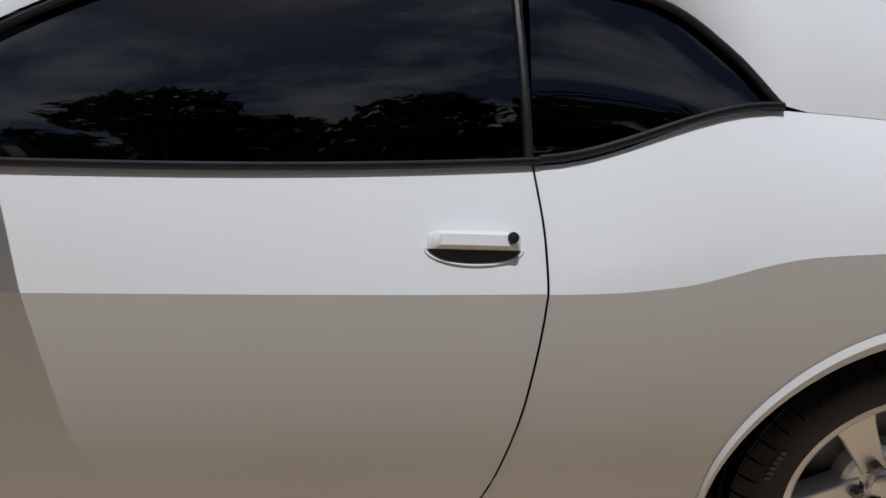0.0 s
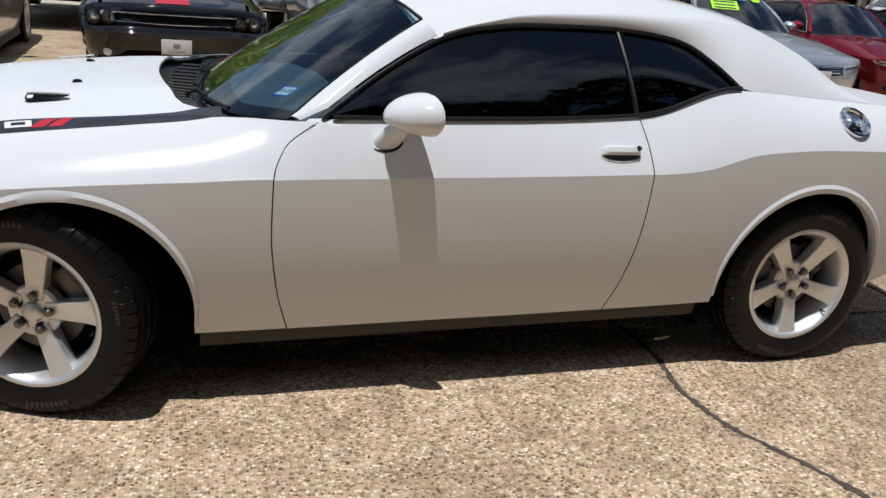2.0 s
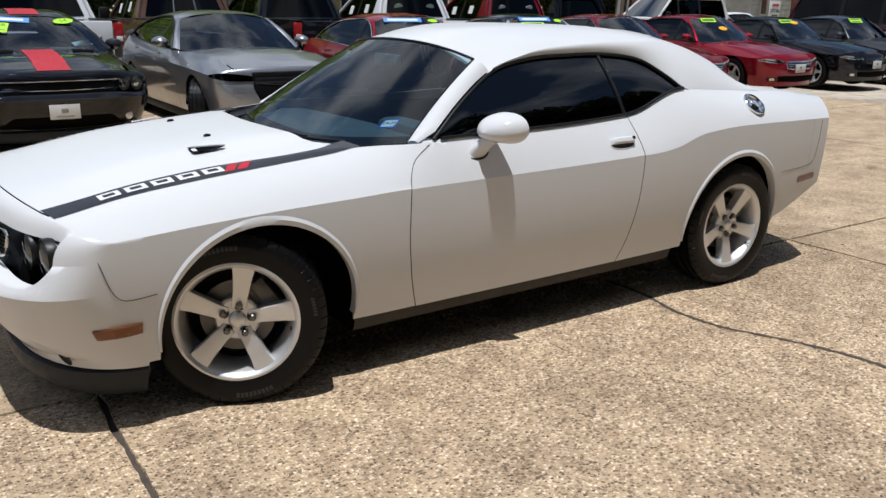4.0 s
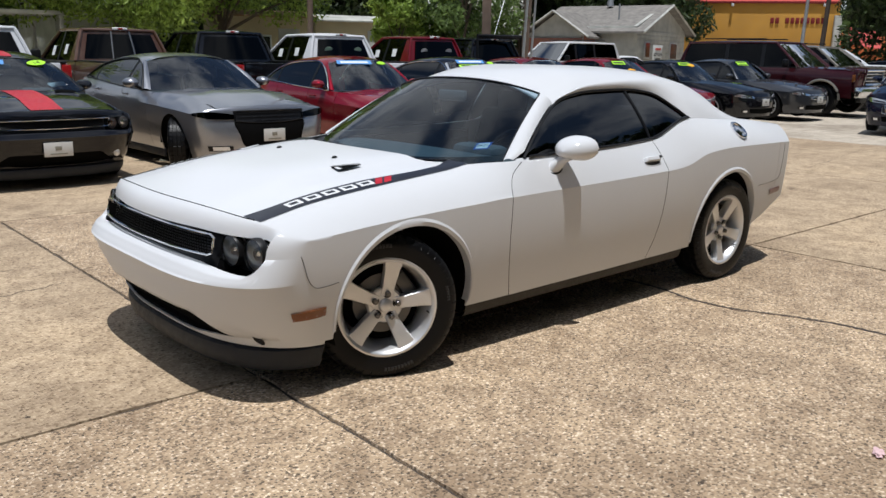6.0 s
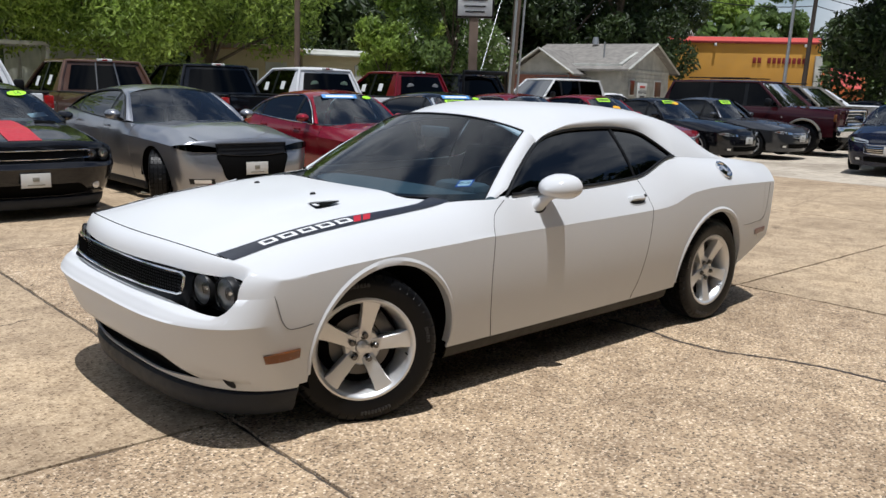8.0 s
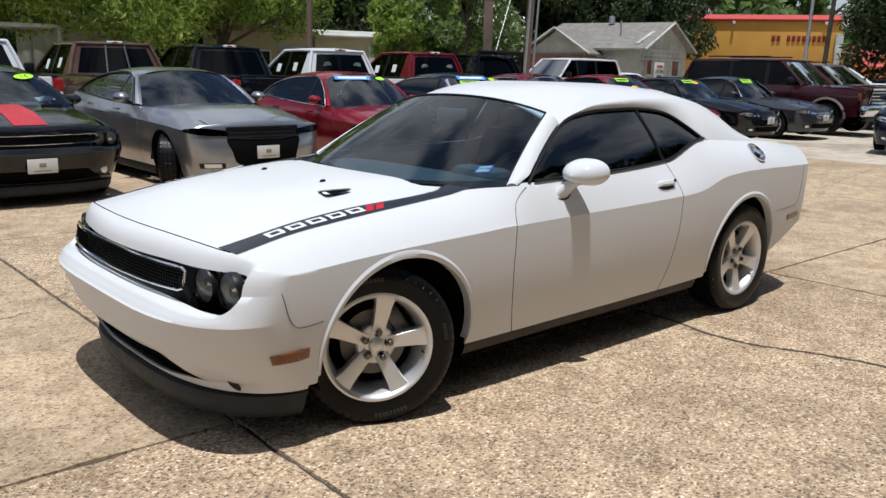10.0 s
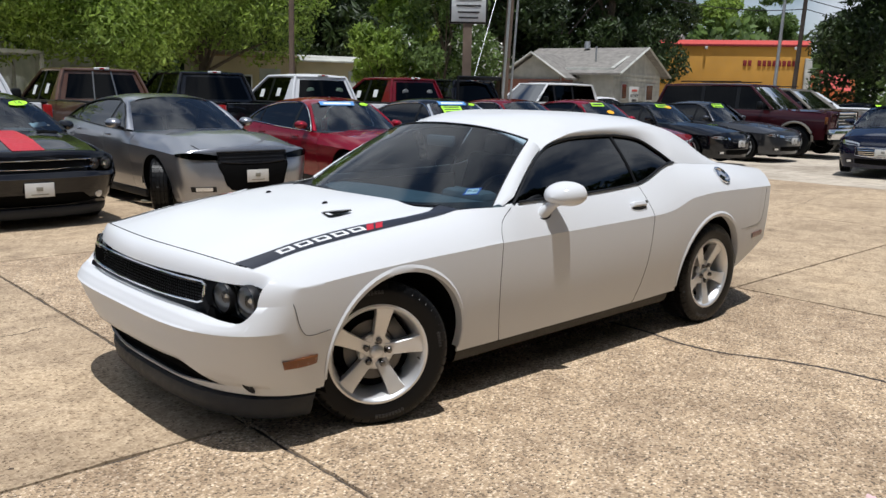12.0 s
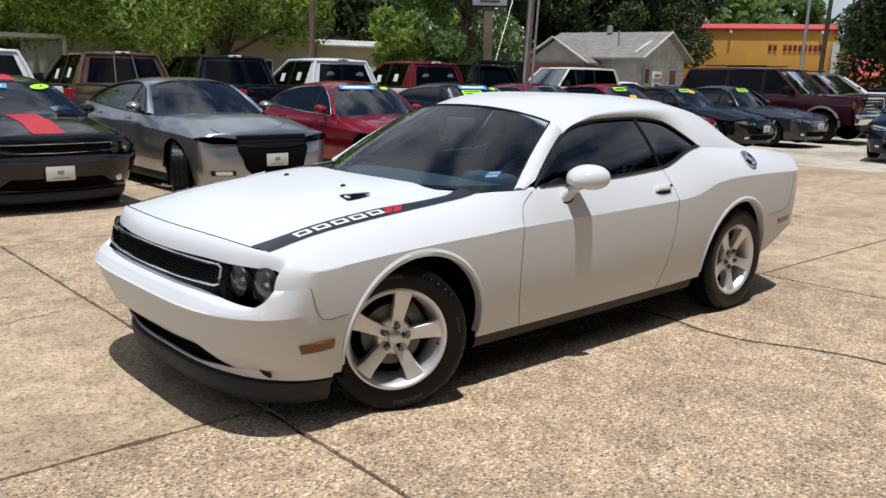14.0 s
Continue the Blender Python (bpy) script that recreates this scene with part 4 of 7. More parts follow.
    tilt = Matrix.Rotation(radians(35), 4, 'Y') @ Matrix.Diagonal((1.0, 1, 0.42, 1))
    me.transform(m @ tilt)
    fog = part("fog_lamp_recess", me, TRIM, car)
    mirrored([fog])
    if not hero_car:
        me = lathe([(0.046, 0.004), (0.044, -0.004), (0.030, -0.010), (0.001, -0.013)], 20)
        me.transform(Matrix.Translation((nose_at(0.74, 0.36) - 0.004, -0.74 * 0.93, 0.36)) @ Matrix.Rotation(radians(-90 + 20), 4, "Z"))
        mirrored([part("fog_lamp", me, REFLECTOR, car, "round fog lamp")])
    # side markers
    for (x0, x1, z0, z1, mt) in ((-0.572, -0.402, 0.392, 0.436, AMBER), (3.53, 3.72, 0.553, 0.592, REDMARK)):
        pts = []
        for x, z in ((x0 + (0.012 if mt == AMBER else 0.0), z0), (x1, z0 + 0.006), (x1, z1 + 0.004), (x0 - 0.004, z1 - 0.002)):
            if x < nose_at(1, z):
                lo, hi = 0.7, 1.0
                for _ in range(40):
                    mq = (lo + hi) / 2
                    lo, hi = (mq, hi) if nose_at(mq, z) < x else (lo, mq)
                p = Vector((x, -lo * S.side(-0.55, z), z))
            else:
                p = Vector((x, -S.side(x, z), z))
            pts.append(p)
        mids = [[pts[0].lerp(pts[1], i / 8), pts[3].lerp(pts[2], i / 8)] for i in range(9)]
        if mt == AMBER:
            for i, pr in enumerate(mids):
                for p in pr:
                    p.y -= 0.016 * 4 * (i / 8) * (1 - i / 8) * 0.9
        n = Vector((-0.35 if mt == AMBER else 0.1, -1, 0)).normalized()
        rows = [[p[0] - n * 0.01 for p in mids], [p[0] + n * 0.006 for p in mids], [p[0].lerp(p[1], 0.5) + n * 0.009 for p in mids], [p[1] + n * 0.006 for p in mids], [p[1] - n * 0.01 for p in mids]]
        mk = part("marker_lamp", skin(rows), mt, car, "amber marker lamp" if mt == AMBER else "red marker lamp")
        mirrored([mk])
    # dark gaps round the door
    for seam_x, z0, z1 in ((DOOR_F, 0.27, 0.995), (DOOR_R, 0.29, 1.03)):
        line = [S.on(seam_x(z0 + (z1 - z0) * i / 40), z0 + (z1 - z0) * i / 40, -0.0012).translation for i in range(41)]
        mirrored([part("door_gap", tube(line, 0.0024, 6), WELLM, car)])
    # seam between bumper and fender
    seam = [Vector(p) for p in ((-0.345, -0.962, 0.546), (-0.415, -0.957, 0.538), (-0.462, -0.955, 0.540), (-0.490, -0.957, 0.562), (-0.510, -0.960, 0.60), (-0.535, -0.952, 0.68), (-0.560, -0.938, 0.755))]
    seam = [Vector((p.x, -nose_share(p.x, p.z) * S.side(max(p.x, -0.6), min(p.z, S.zcr(p.x))) - 0.0015, p.z)) for p in seam]
    s1 = part("bumper_seam", tube(spline(seam, 32), 0.0014, 6), GREYPLASTIC, car)
    rs = []
    for x, z in ((3.318, 0.645), (3.45, 0.648), (3.60, 0.654), (3.665, 0.668), (3.695, 0.70), (3.71, 0.78), (3.72, 0.88), (3.722, 0.925)):
        rs.append(Vector((x, -S.side(x, z) - 0.0005, z)))
    s2 = part("bumper_seam", tube(spline(rs, 32), 0.0011, 6), GREYPLASTIC, car)
    mirrored([s1, s2])


def door_mirror(car, PAINT):
    """A rounded mirror head on a short foot."""
    n, secs = 32, []
    cx, cy, cz = 1.172, -1.016, 1.056
    for i in range(15):
        t = i / 14
        x = -0.105 + 0.145 * t
        g = math.sin(math.pi / 2 * min(1, (t * 1.03) ** 0.62)) if t < 0.97 else 0.985
        ry, rz = 0.112 * g, 0.070 * g
        row = []
        for j in range(n):
            a = 2 * math.pi * j / n
            c, s = math.cos(a), math.sin(a)
            yy = ry * math.copysign(abs(c)**0.85, c)
            zz = rz * math.copysign(abs(s)**0.9, s)
            if zz < -0.015:
                zz = -0.015 + (zz + 0.015) * (0.62 + 0.35 * t)
                yy *= 1 - 0.10 * min(1, (-0.015 - zz) / 0.04)
            row.append((cx + x - 0.22 * yy, cy + yy, cz + zz + 0.012 * (1 - t) * -1))
        secs.append(row)
    verts = [p for r in secs for p in r]
    faces = grid_faces(len(secs), n, wrap=True)
    faces.append(tuple(range(n))[::-1])
    head = part("mirror_housing", mesh(verts, faces), PAINT, car, sharp=32)
    back = [Vector(p).lerp(Vector((cx + 0.04, cy, cz)), 0.06) for p in secs[-1]]
    vs = [Vector(p) for p in secs[-1]] + back + [p + Vector((-0.014, 0, 0)) for p in back]
    fs = grid_faces(3, n, wrap=True) + [tuple(range(2 * n, 3 * n))]
    pane = part("mirror_glass", mesh(vs, fs), CHROME, car, "mirror glass")
    f0, f1 = Vector((1.096, -0.936, 0.944)), Vector((1.152, -1.007, 1.015))
    rows = []
    for i in range(8):
        t = i / 7
        c = f0.lerp(f1, t) + Vector((0, 0, 0.016 * math.sin(math.pi * t)))
        w, h = 0.052 - 0.016 * t, 0.030 - 0.006 * t
        d = (f1 - f0).normalized()
        u = Vector((1, 0, 0.12)).normalized()
        v = d.cross(u).normalized()
        rows.append([c + w * math.cos(2 * math.pi * j / 20) * u + h * math.sin(2 * math.pi * j / 20) * v for j in range(20)])
    foot = part("mirror_foot", mesh([p for r in rows for p in r], grid_faces(8, 20, wrap=True)), PAINT, car)
    ring = [p + Vector((0, -0.003, 0.0)) for p in rows[0]]
    c0 = sum(ring, Vector()) / len(ring)
    ring = [c0 + (p - c0) * 1.06 for p in ring]
    gas = part("mirror_gasket", tube(ring + ring[:2], 0.0050, 6), TRIM, car)
    mirrored([head, pane, foot, gas])


def hero_fittings(S, car):
    # door handle
    m = S.on(1.979, 0.930, 0.0)

    def local(me, dz=0.0):
        me.transform(m @ Matrix.Translation((0, 0, dz)))
        return me
    n = 20
    rows = []
    for i in range(n + 1):
        t = i / n
        x = -0.081 + 0.162 * t
        e = 1 - abs(2 * t - 1)**8
        rows.append([(x, -0.016, 0.002), (x, -0.016, 0.022 * e), (x, -0.012, 0.027 * e), (x, 0.006, 0.029 * e), (x, 0.013 * (0.6 + 0.4 * e), 0.024 * e), (x, 0.016 * (0.6 + 0.4 * e), 0.002)])
    h = [part("door_handle", local(skin(rows)), WHITE, car)]
    # flat grey crescent under the handle: painted shade of a white grip recess
    dish = []
    for i in range(13):
        a = math.pi * i / 12
        dish.append([(-0.080 * math.cos(a) * k, -0.014 - 0.024 * math.sin(a) * k, 0.0015 + dzk) for k, dzk in ((1.0, 0.0), (0.6, 0.0012), (0.05, 0.0014))])
    h.append(part("handle_recess", local(skin(dish)), GREYPLASTIC, car, "grip recess with its shadow painted dark grey"))
    rim = [(-0.084 * math.cos(math.pi * i / 16), -0.015 - 0.027 * math.sin(math.pi * i / 16), 0.001) for i in range(17)]
    h.append(part("recess_rim", local(tube(rim, 0.0022, 6)), WHITE, car))
    mirrored(h)
    part("door_lock", bm_local(m, 0.062, 0.002), DARKCHROME, car, "chrome key lock")
    # fuel filler
    m2 = S.on(3.055, 1.052, 0.002)
    parts_f = ([(0.074, -0.004), (0.074, 0.006), (0.068, 0.011), (0.058, 0.008), (0.054, 0.001)], CHROME, "fuel_filler_ring"), ([(0.056, 0.0), (0.046, 0.004), (0.030, 0.010), (0.028, 0.013), (0.016, 0.015), (0.001, 0.015)], CHROME, "fuel_cap")
    for pr, mt, nm in parts_f:
        me = lathe(pr, 40, "Z")
        me.transform(m2)
        part(nm, me, mt, car, "chrome racing fuel cap" if nm == "fuel_cap" else "")
    # side stripe on the hood's edge, with block shapes in white and two red slashes
    yo = curve_of(((-0.66, 0.800), (-0.42, 0.782), (-0.12, 0.791), (0.30, 0.800), (0.50, 0.803), (0.63, 0.80)))
    yi = curve_of(((-0.70, 0.700), (-0.40, 0.694), (-0.06, 0.704), (0.30, 0.742), (0.42, 0.735), (0.50, 0.690), (0.61, 0.640)))
    for side in (-1, 1):
        rows = []
        for i in range(40):
            s = i / 39
            row = []
            for k in range(7):
                xa = nose_at((0.700 + 0.085 * k / 6) / 0.966, BROW) + 0.008
                x = xa + (0.575 - xa) * s
                y = yi(x) + (yo(x) - yi(x)) * k / 6
                row.append(S.over(x, side * y, 0.0028))
            rows.append(row)
        part("hood_stripe", skin(rows, flip=side > 0), VINYL_BLACK, car, "black vinyl stripe")

        def patch(x0, x1, k0, k1, slant=0.0):
            rows = []
            for i in range(7):
                row = []
                for k in range(4):
                    kk = k0 + (k1 - k0) * k / 3
                    x = x0 + (x1 - x0) * i / 6 + slant * (kk - 0.5)
                    row.append(S.over(x, side * (yi(x) + (yo(x) - yi(x)) * kk), 0.0044))
                rows.append(row)
            return skin(rows, flip=side > 0)
        for b in range(5):
            x0 = -0.475 + b * 0.098
            bars = [patch(x0, x0 + 0.078, 0.24, 0.37, 0.012), patch(x0, x0 + 0.078, 0.63, 0.76, 0.012), patch(x0, x0 + 0.018, 0.37, 0.63, 0.012), patch(x0 + 0.060, x0 + 0.078, 0.37, 0.63, 0.012)]
            part("stripe_block", join_meshes(bars), VINYL_WHITE, car, "white block shape")
        for b in range(2):
            part("stripe_slash", patch(0.012 + b * 0.052, 0.052 + b * 0.052, 0.16, 0.84, -0.055), VINYL_RED, car, "red slash")
    gap = []
    for i in range(41):
        y = -0.742 + 1.484 * i / 40
        x = nose_at(abs(y) / 0.966, BROW) + 0.001
        gap.append(S.over(x, y, 0.0005))
    part("hood_gap", tube(gap, 0.0024, 6), WELLM, car)
    # hood scoops and washer jets
    for side in (-1, 1):
        rows = []
        for i in range(13):
            t = i / 12
            x = -0.055 + 0.140 * t
            w = 0.038 * (1 - t)**0.70 * min(1, 0.72 + 3 * t) + 0.0015
            yc = side * (0.515 + 0.030 * (t - 0.5))
            rows.append([S.over(x, yc + side * w, 0.0212), S.over(x, yc + side * w * 0.4, 0.0216), S.over(x, yc - side * w * 0.4, 0.0232), S.over(x, yc - side * w, 0.0236)])
        scoop = part("hood_scoop", skin(rows, flip=side < 0), WELLM, car, "black scoop opening")
        ramp = [[p + Vector((0.006 * (1 - i / 3), 0, 0.0015)) for p in (r[1].lerp(r[0], 0.6), r[1], r[2])] for i, r in enumerate(rows[:3])]
        part("scoop_ramp", skin(ramp, flip=side < 0), WHITE, scoop)
        lip = [r[-1] + Vector((0, -side * 0.002, 0.0035)) for r in rows]
        part("scoop_lip", tube(lip, 0.0035, 6), WHITE, scoop)
        me = bm_of(lathe([(0.001, 0.012), (0.008, 0.010), (0.012, 0.0)], 12, "Z"))
        bmesh.ops.transform(me, matrix=Matrix.Translation(S.over(0.09, side * 0.285, 0.02)) @ Matrix.Diagonal((1.6, 0.9, 1, 1)), verts=me.verts)
        part("washer_jet", me, TRIM, car)
    # wipers
    for y0, y1 in ((-0.05, -0.62), (0.62, 0.06)):
        a, b = WS_BASE(-y0 / 0.85), WS_BASE(-y1 / 0.85)
        pts = [a.lerp(b, i / 8) + Vector((-0.012, 0, 0.018)) - Vector((0.03, 0, 0)) * math.sin(math.pi * i / 8) * 0.6 for i in range(9)]
        part("wiper_blade", tube(pts, 0.007, 6), TRIM, car)
        part("wiper_arm", tube([pts[0] + Vector((-0.05, 0.02, -0.03)), pts[2] + Vector((-0.01, 0, 0.014)), pts[4] + Vector((0, 0, 0.008))], 0.006, 6), TRIM, car)
    # inspection sticker behind the windscreen
    p = WS_BASE(0.845).lerp(WS_HEAD(0.845), 0.21)
    ux = (WS_BASE(0.90) - WS_BASE(0.79)).normalized()
    uy = (WS_HEAD(0.845) - WS_BASE(0.845)).normalized()
    nz = ux.cross(uy).normalized()
    if nz.z < 0:
        ux, nz = -ux, -nz
    p = p + Vector((-0.25, 0, 0.5)) * 0.10 * 0.21 * 0.79 - nz * 0.006
    ux = (WS_BASE(0.79) - WS_BASE(0.90)).normalized()
    if ux.cross(uy).dot(nz) < 0:
        ux = -ux
    m3 = Matrix((ux, uy, nz)).transposed().to_4x4()
    m3.translation = p
    for sx, sy, dz, mt, nm in ((0.085, 0.062, 0.0, BLUEEDGE, "sticker_border"), (0.066, 0.046, 0.001, PAPER, "sticker_paper")):
        bm = box_bm(sx, sy, 0.0006, (0, 0, dz))
        bmesh.ops.transform(bm, matrix=m3, verts=bm.verts)
        part(nm, bm, mt, car)
    letters("09-20", 0.026, INK, car, "sticker_date", m3 @ Matrix.Translation((0, 0, 0.002)), 0.0002)


def bm_local(m, x, y):
    me = lathe([(0.001, 0.034), (0.005, 0.034), (0.006, 0.031), (0.0095, 0.031), (0.0105, 0.024)], 20, "Z")
    me.transform(m @ Matrix.Translation((x, y, 0)))
    return me


def coupe_cabin_inside(car):
    """Seats, dashboard, wheel and mirror seen through the panes."""
    for y in (-0.38, 0.38):
        part("seat_cushion", box_bm(0.52, 0.50, 0.18, (1.62, y, 0.50), 0.06), SEATM, car)
        part("seat_back", box_bm(0.16, 0.48, 0.66, (1.98, y, 0.84), 0.06, Matrix.Rotation(radians(18), 3, "Y")), SEATM, car)
        part("head_rest", box_bm(0.10, 0.26, 0.17, (2.10, y, 1.21), 0.045, Matrix.Rotation(radians(12), 3, "Y")), SEATM, car)
    part("rear_bench", box_bm(0.45, 1.15, 0.25, (2.60, 0, 0.58), 0.06), SEATM, car)
    part("rear_bench_back", box_bm(0.15, 1.15, 0.55, (2.88, 0, 0.86), 0.05, Matrix.Rotation(radians(22), 3, "Y")), SEATM, car)
    part("parcel_shelf", box_bm(0.5, 1.2, 0.03, (3.05, 0, 1.06), 0.01), DASHM, car)
    rows = []
    for x, z in ((0.66, 0.955), (0.80, 0.985), (1.0, 0.985), (1.12, 0.955), (1.16, 0.90), (1.14, 0.60)):
        rows.append([(x + 0.08 * (abs(y) / 0.74)**2 * (x < 0.9), y, z - 0.01 * (abs(y) / 0.74)**3) for y in [-0.80 + 1.6 * i / 16 for i in range(17)]])
    part("dashboard", skin(rows), DASHM, car)
    part("gauge_hood", box_bm(0.16, 0.36, 0.09, (1.06, -0.38, 0.985), 0.04), DASHM, car)
    ring = [(1.30 + 0.07 * math.sin(2 * math.pi * i / 28) * 1.0, -0.38 + 0.185 * math.cos(2 * math.pi * i / 28), 0.92 + 0.17 * math.sin(2 * math.pi * i / 28)) for i in range(30)]
    part("steering_wheel", tube(ring, 0.014, 8), LEATHER, car)
    part("steering_hub", box_bm(0.05, 0.15, 0.11, (1.27, -0.38, 0.91), 0.03), LEATHER, car)
    part("rear_view_mirror", box_bm(0.03, 0.25, 0.065, (1.17, 0.0, 1.295), 0.012), DASHM, car)
    for y in (-0.84, 0.84):
        part("door_card", box_bm(1.2, 0.03, 0.60, (1.48, y, 0.68), 0.01), SEATM, car)
    part("cabin_back", box_bm(0.03, 1.2, 0.55, (3.02, 0, 0.80)), SEATM, car)


HS = coupe_shape()
hero = thing("coupe", "white two-door muscle coupe with dark tinted windows and black side stripes", "car")
coupe_body(HS, hero, WHITE)
WS_BASE, WS_HEAD, _, SHELL = coupe_cabin(HS, hero, WHITE, TINT, SHADED)
arch_trim(HS, hero, WHITE)
coupe_trim(HS, hero)
door_mirror(hero, WHITE)
hero_fittings(HS, hero)
coupe_cabin_inside(hero)
WM = wheel_meshes()
for wx, steer, spin in ((0.0, -22.0, -8.6), (2.946, 0.0, 18.0)):
    add_wheel(hero, WM, (wx, -0.818, 0.358), steer, spin)
    add_wheel(hero, WM, (wx, 0.818, 0.358), steer, spin, right=True)

# ---- the other cars of the lot ----
WMB = wheel_meshes(0.335, 0.235, 0.215, wide=0.060, blocks=36)
WMC = wheel_meshes(0.345, 0.250, 0.235, wide=0.055, blocks=36)
WMT = wheel_meshes(0.405, 0.235, 0.275, wide=0.085, blocks=36)


def dealer_plate(car, at, turn=0.0):
    """White dealer plate with a grey drawing and a bar of small print."""
    m = Matrix.Translation(at) @ Matrix.Rotation(radians(turn), 4, "Z")

    def slab(name, sx, sz, y, z, mat, par, off=0.0):
        bm = box_bm(0.006, sx, sz, (off, y, z), 0.002)
        bmesh.ops.transform(bm, matrix=m, verts=bm.verts)
        return part(name, bm, mat, par)
    p = slab("plate", 0.305, 0.155, 0, 0, PLATEM, car)
    p["label"] = "white dealer plate"
    slab("plate_drawing", 0.07, 0.045, 0.0, 0.012, PLATEART, p, -0.004)
    slab("plate_print", 0.18, 0.014, 0.0, -0.048, PLATEART, p, -0.004)


class Sedan:
    """An ordinary car built from a Shape, with its front to minus x."""

    def __init__(self, name, label, paint_mat, at, **k):
        d = dict(wb=2.80, nose=-0.92, tail=3.85, half=0.915, belt=0.93, crease=0.72, roof=1.46, hood=0.86, cowl=0.62, plan=0.42, glass=TINT, screen=CLEAR, meshes=WMB, wheel_r=0.335, spokes=5, spin=0.0, steer=0.0, category="car", group="cars for sale", deck=1.05, roof_f=1.32, roof_r=2.35, tailx=3.35, rail=0.58, roof_mat=None)
        d.update(k)
        self.d, self.paint = d, paint_mat
        self.car = thing(name, label, d["category"], d["group"], at)
        wb, nose, tail, half = d["wb"], d["nose"], d["tail"], d["half"]
        belt, cr, hood, deck = d["belt"], d["crease"], d["hood"], d["deck"]
        self.S = Shape(nose=nose, plan=d["plan"], power=2.6, back=0.14, tail=tail, tplan=0.35,
                       wide=((nose + 0.3, half - 0.015), (0.2, half), (wb * 0.6, half), (wb, half), (tail, half - 0.10)),
                       crease=((nose, cr - 0.06), (0, cr), (wb, cr + 0.08), (tail, cr + 0.08)),
                       edge_y=((nose, 0.66), (0.0, 0.70), (d["cowl"] - 0.05, 0.78), (d["cowl"] + 0.35, half - 0.055), (wb * 0.6, half - 0.06), (d["tailx"] - 0.2, half - 0.12), (tail, 0.64)),
                       edge_z=((nose, hood - 0.16), (nose + 0.4, hood - 0.08), (0.1, hood + 0.02), (d["cowl"], belt - 0.02), (d["cowl"] + 0.35, belt), (wb * 0.6, belt + 0.03), (d["tailx"] - 0.2, belt + 0.10), (tail, deck - 0.08)),
                       crown=((nose, hood - 0.13), (nose + 0.4, hood - 0.03), (0.1, hood + 0.06), (d["cowl"], belt + 0.02), (d["tailx"], deck), (tail, deck - 0.05)),
                       bulge=((nose, 0.03), (0.0, 0.04), (0.9, 0.015), (wb * 0.7, 0.015), (tail, 0.03)),
                       arches=((0.0, 0.33, d["wheel_r"] + 0.055), (wb, 0.33, d["wheel_r"] + 0.05)), rocker=lambda x: 0.20, tuck=0.09)
        self.body()
        self.cabin()
        for x, st in ((0, d["steer"]), (wb, 0)):
            for y in (-1, 1):
                add_wheel(self.car, d["meshes"], (x, y * (half - 0.125), d["wheel_r"]), st, d["spin"], d["spokes"], right=y > 0, full=False)

    def cap(self, q, z, lift=0.0):
        S, aq = self.S, min(1, abs(q))
        p = 0.02 + 0.10 * smoothstep(0.50, 0.85, z) + 0.05 * smoothstep(0.35, 0.18, z)
        x = S.front(aq, p) - lift
        return Vector((x, q / max(abs(q), 1e-9) * aq * S.side(max(x, S.nose + 0.3), min(z, S.zcr(x))) * (1 + 0.3 * lift), z)) if q else Vector((x, 0, z))

    def patch(self, name, q0, q1, zlo, zhi, mat, lift=0.006, n=8, m=4, parent=None, label=""):
        """A piece laid on the front cap between two shares of the width."""
        rows = []
        for r in range(m + 1):
            rows.append([])
            for i in range(n + 1):
                t = i / n
                q = q0 + (q1 - q0) * t
                a, b = zlo(t) if callable(zlo) else zlo, zhi(t) if callable(zhi) else zhi
                rows[-1].append(self.cap(q, a + (b - a) * r / m, lift))
        return part(name, skin(rows, lift + 0.01, (1, 0, 0)), mat, parent or self.car, label)

    def body(self):
        S, d, car, P = self.S, self.d, self.car, self.paint
        c = lambda x: (lambda z: x)
        half, g = [], 0.004
        f_end = S.front(1, 0.1) + 0.02
        d1, d2, d3 = d["cowl"] + 0.12, d["wb"] * 0.5 + 0.12, d["wb"] - 0.28
        for nm, a, b in (("fender", f_end, d1 - g), ("front_door", d1 + g, d2 - g), ("rear_door", d2 + g, d3 - g), ("quarter_panel", d3 + g, S.rear(1) - 0.02)):
            half.append(part(nm, skin(S.flank(c(a), c(b), 6, 6, step=0.12), 0.01), P, car, sharp=14))
        rows = []
        for i in range(7):
            q = 1 - 0.26 * i / 6
            x0 = S.front(q, S.back)
            rows.append([(x0 + (f_end - x0) * j / 6, -q * S.wide(f_end), S.top(x0 + (f_end - x0) * j / 6, q)) for j in range(7)])
        half.append(part("fender_tip", skin(rows), P, car))
        half.append(part("sill", box_bm(d["wb"] - 0.8, 0.05, 0.10, (d["wb"] / 2, -d["half"] + 0.09, 0.19), 0.015), GREYPLASTIC, car))
        for cx, cz, r in S.arches:
            w = [[(cx - (r + 0.01) * math.cos(math.pi * i / 20), y, cz + (r + 0.01) * math.sin(math.pi * i / 20)) for i in range(21)] for y in (-d["half"] + 0.03, -d["half"] + 0.35)]
            half.append(part("wheel_well", skin(w), WELLM, car))
        # handles
        for x in (d2 - 0.16, d3 - 0.12):
            m = S.on(x, S.zcr(x) + 0.07, 0.012)
            bm = box_bm(0.17, 0.026, 0.024, (0, 0, 0), 0.009)
            bmesh.ops.transform(bm, matrix=m, verts=bm.verts)
            half.append(part("door_handle", bm, P if d.get("painted_handles", True) else CHROME, car))
        # mirror
        mx = d["cowl"] + 0.42
        rows = []
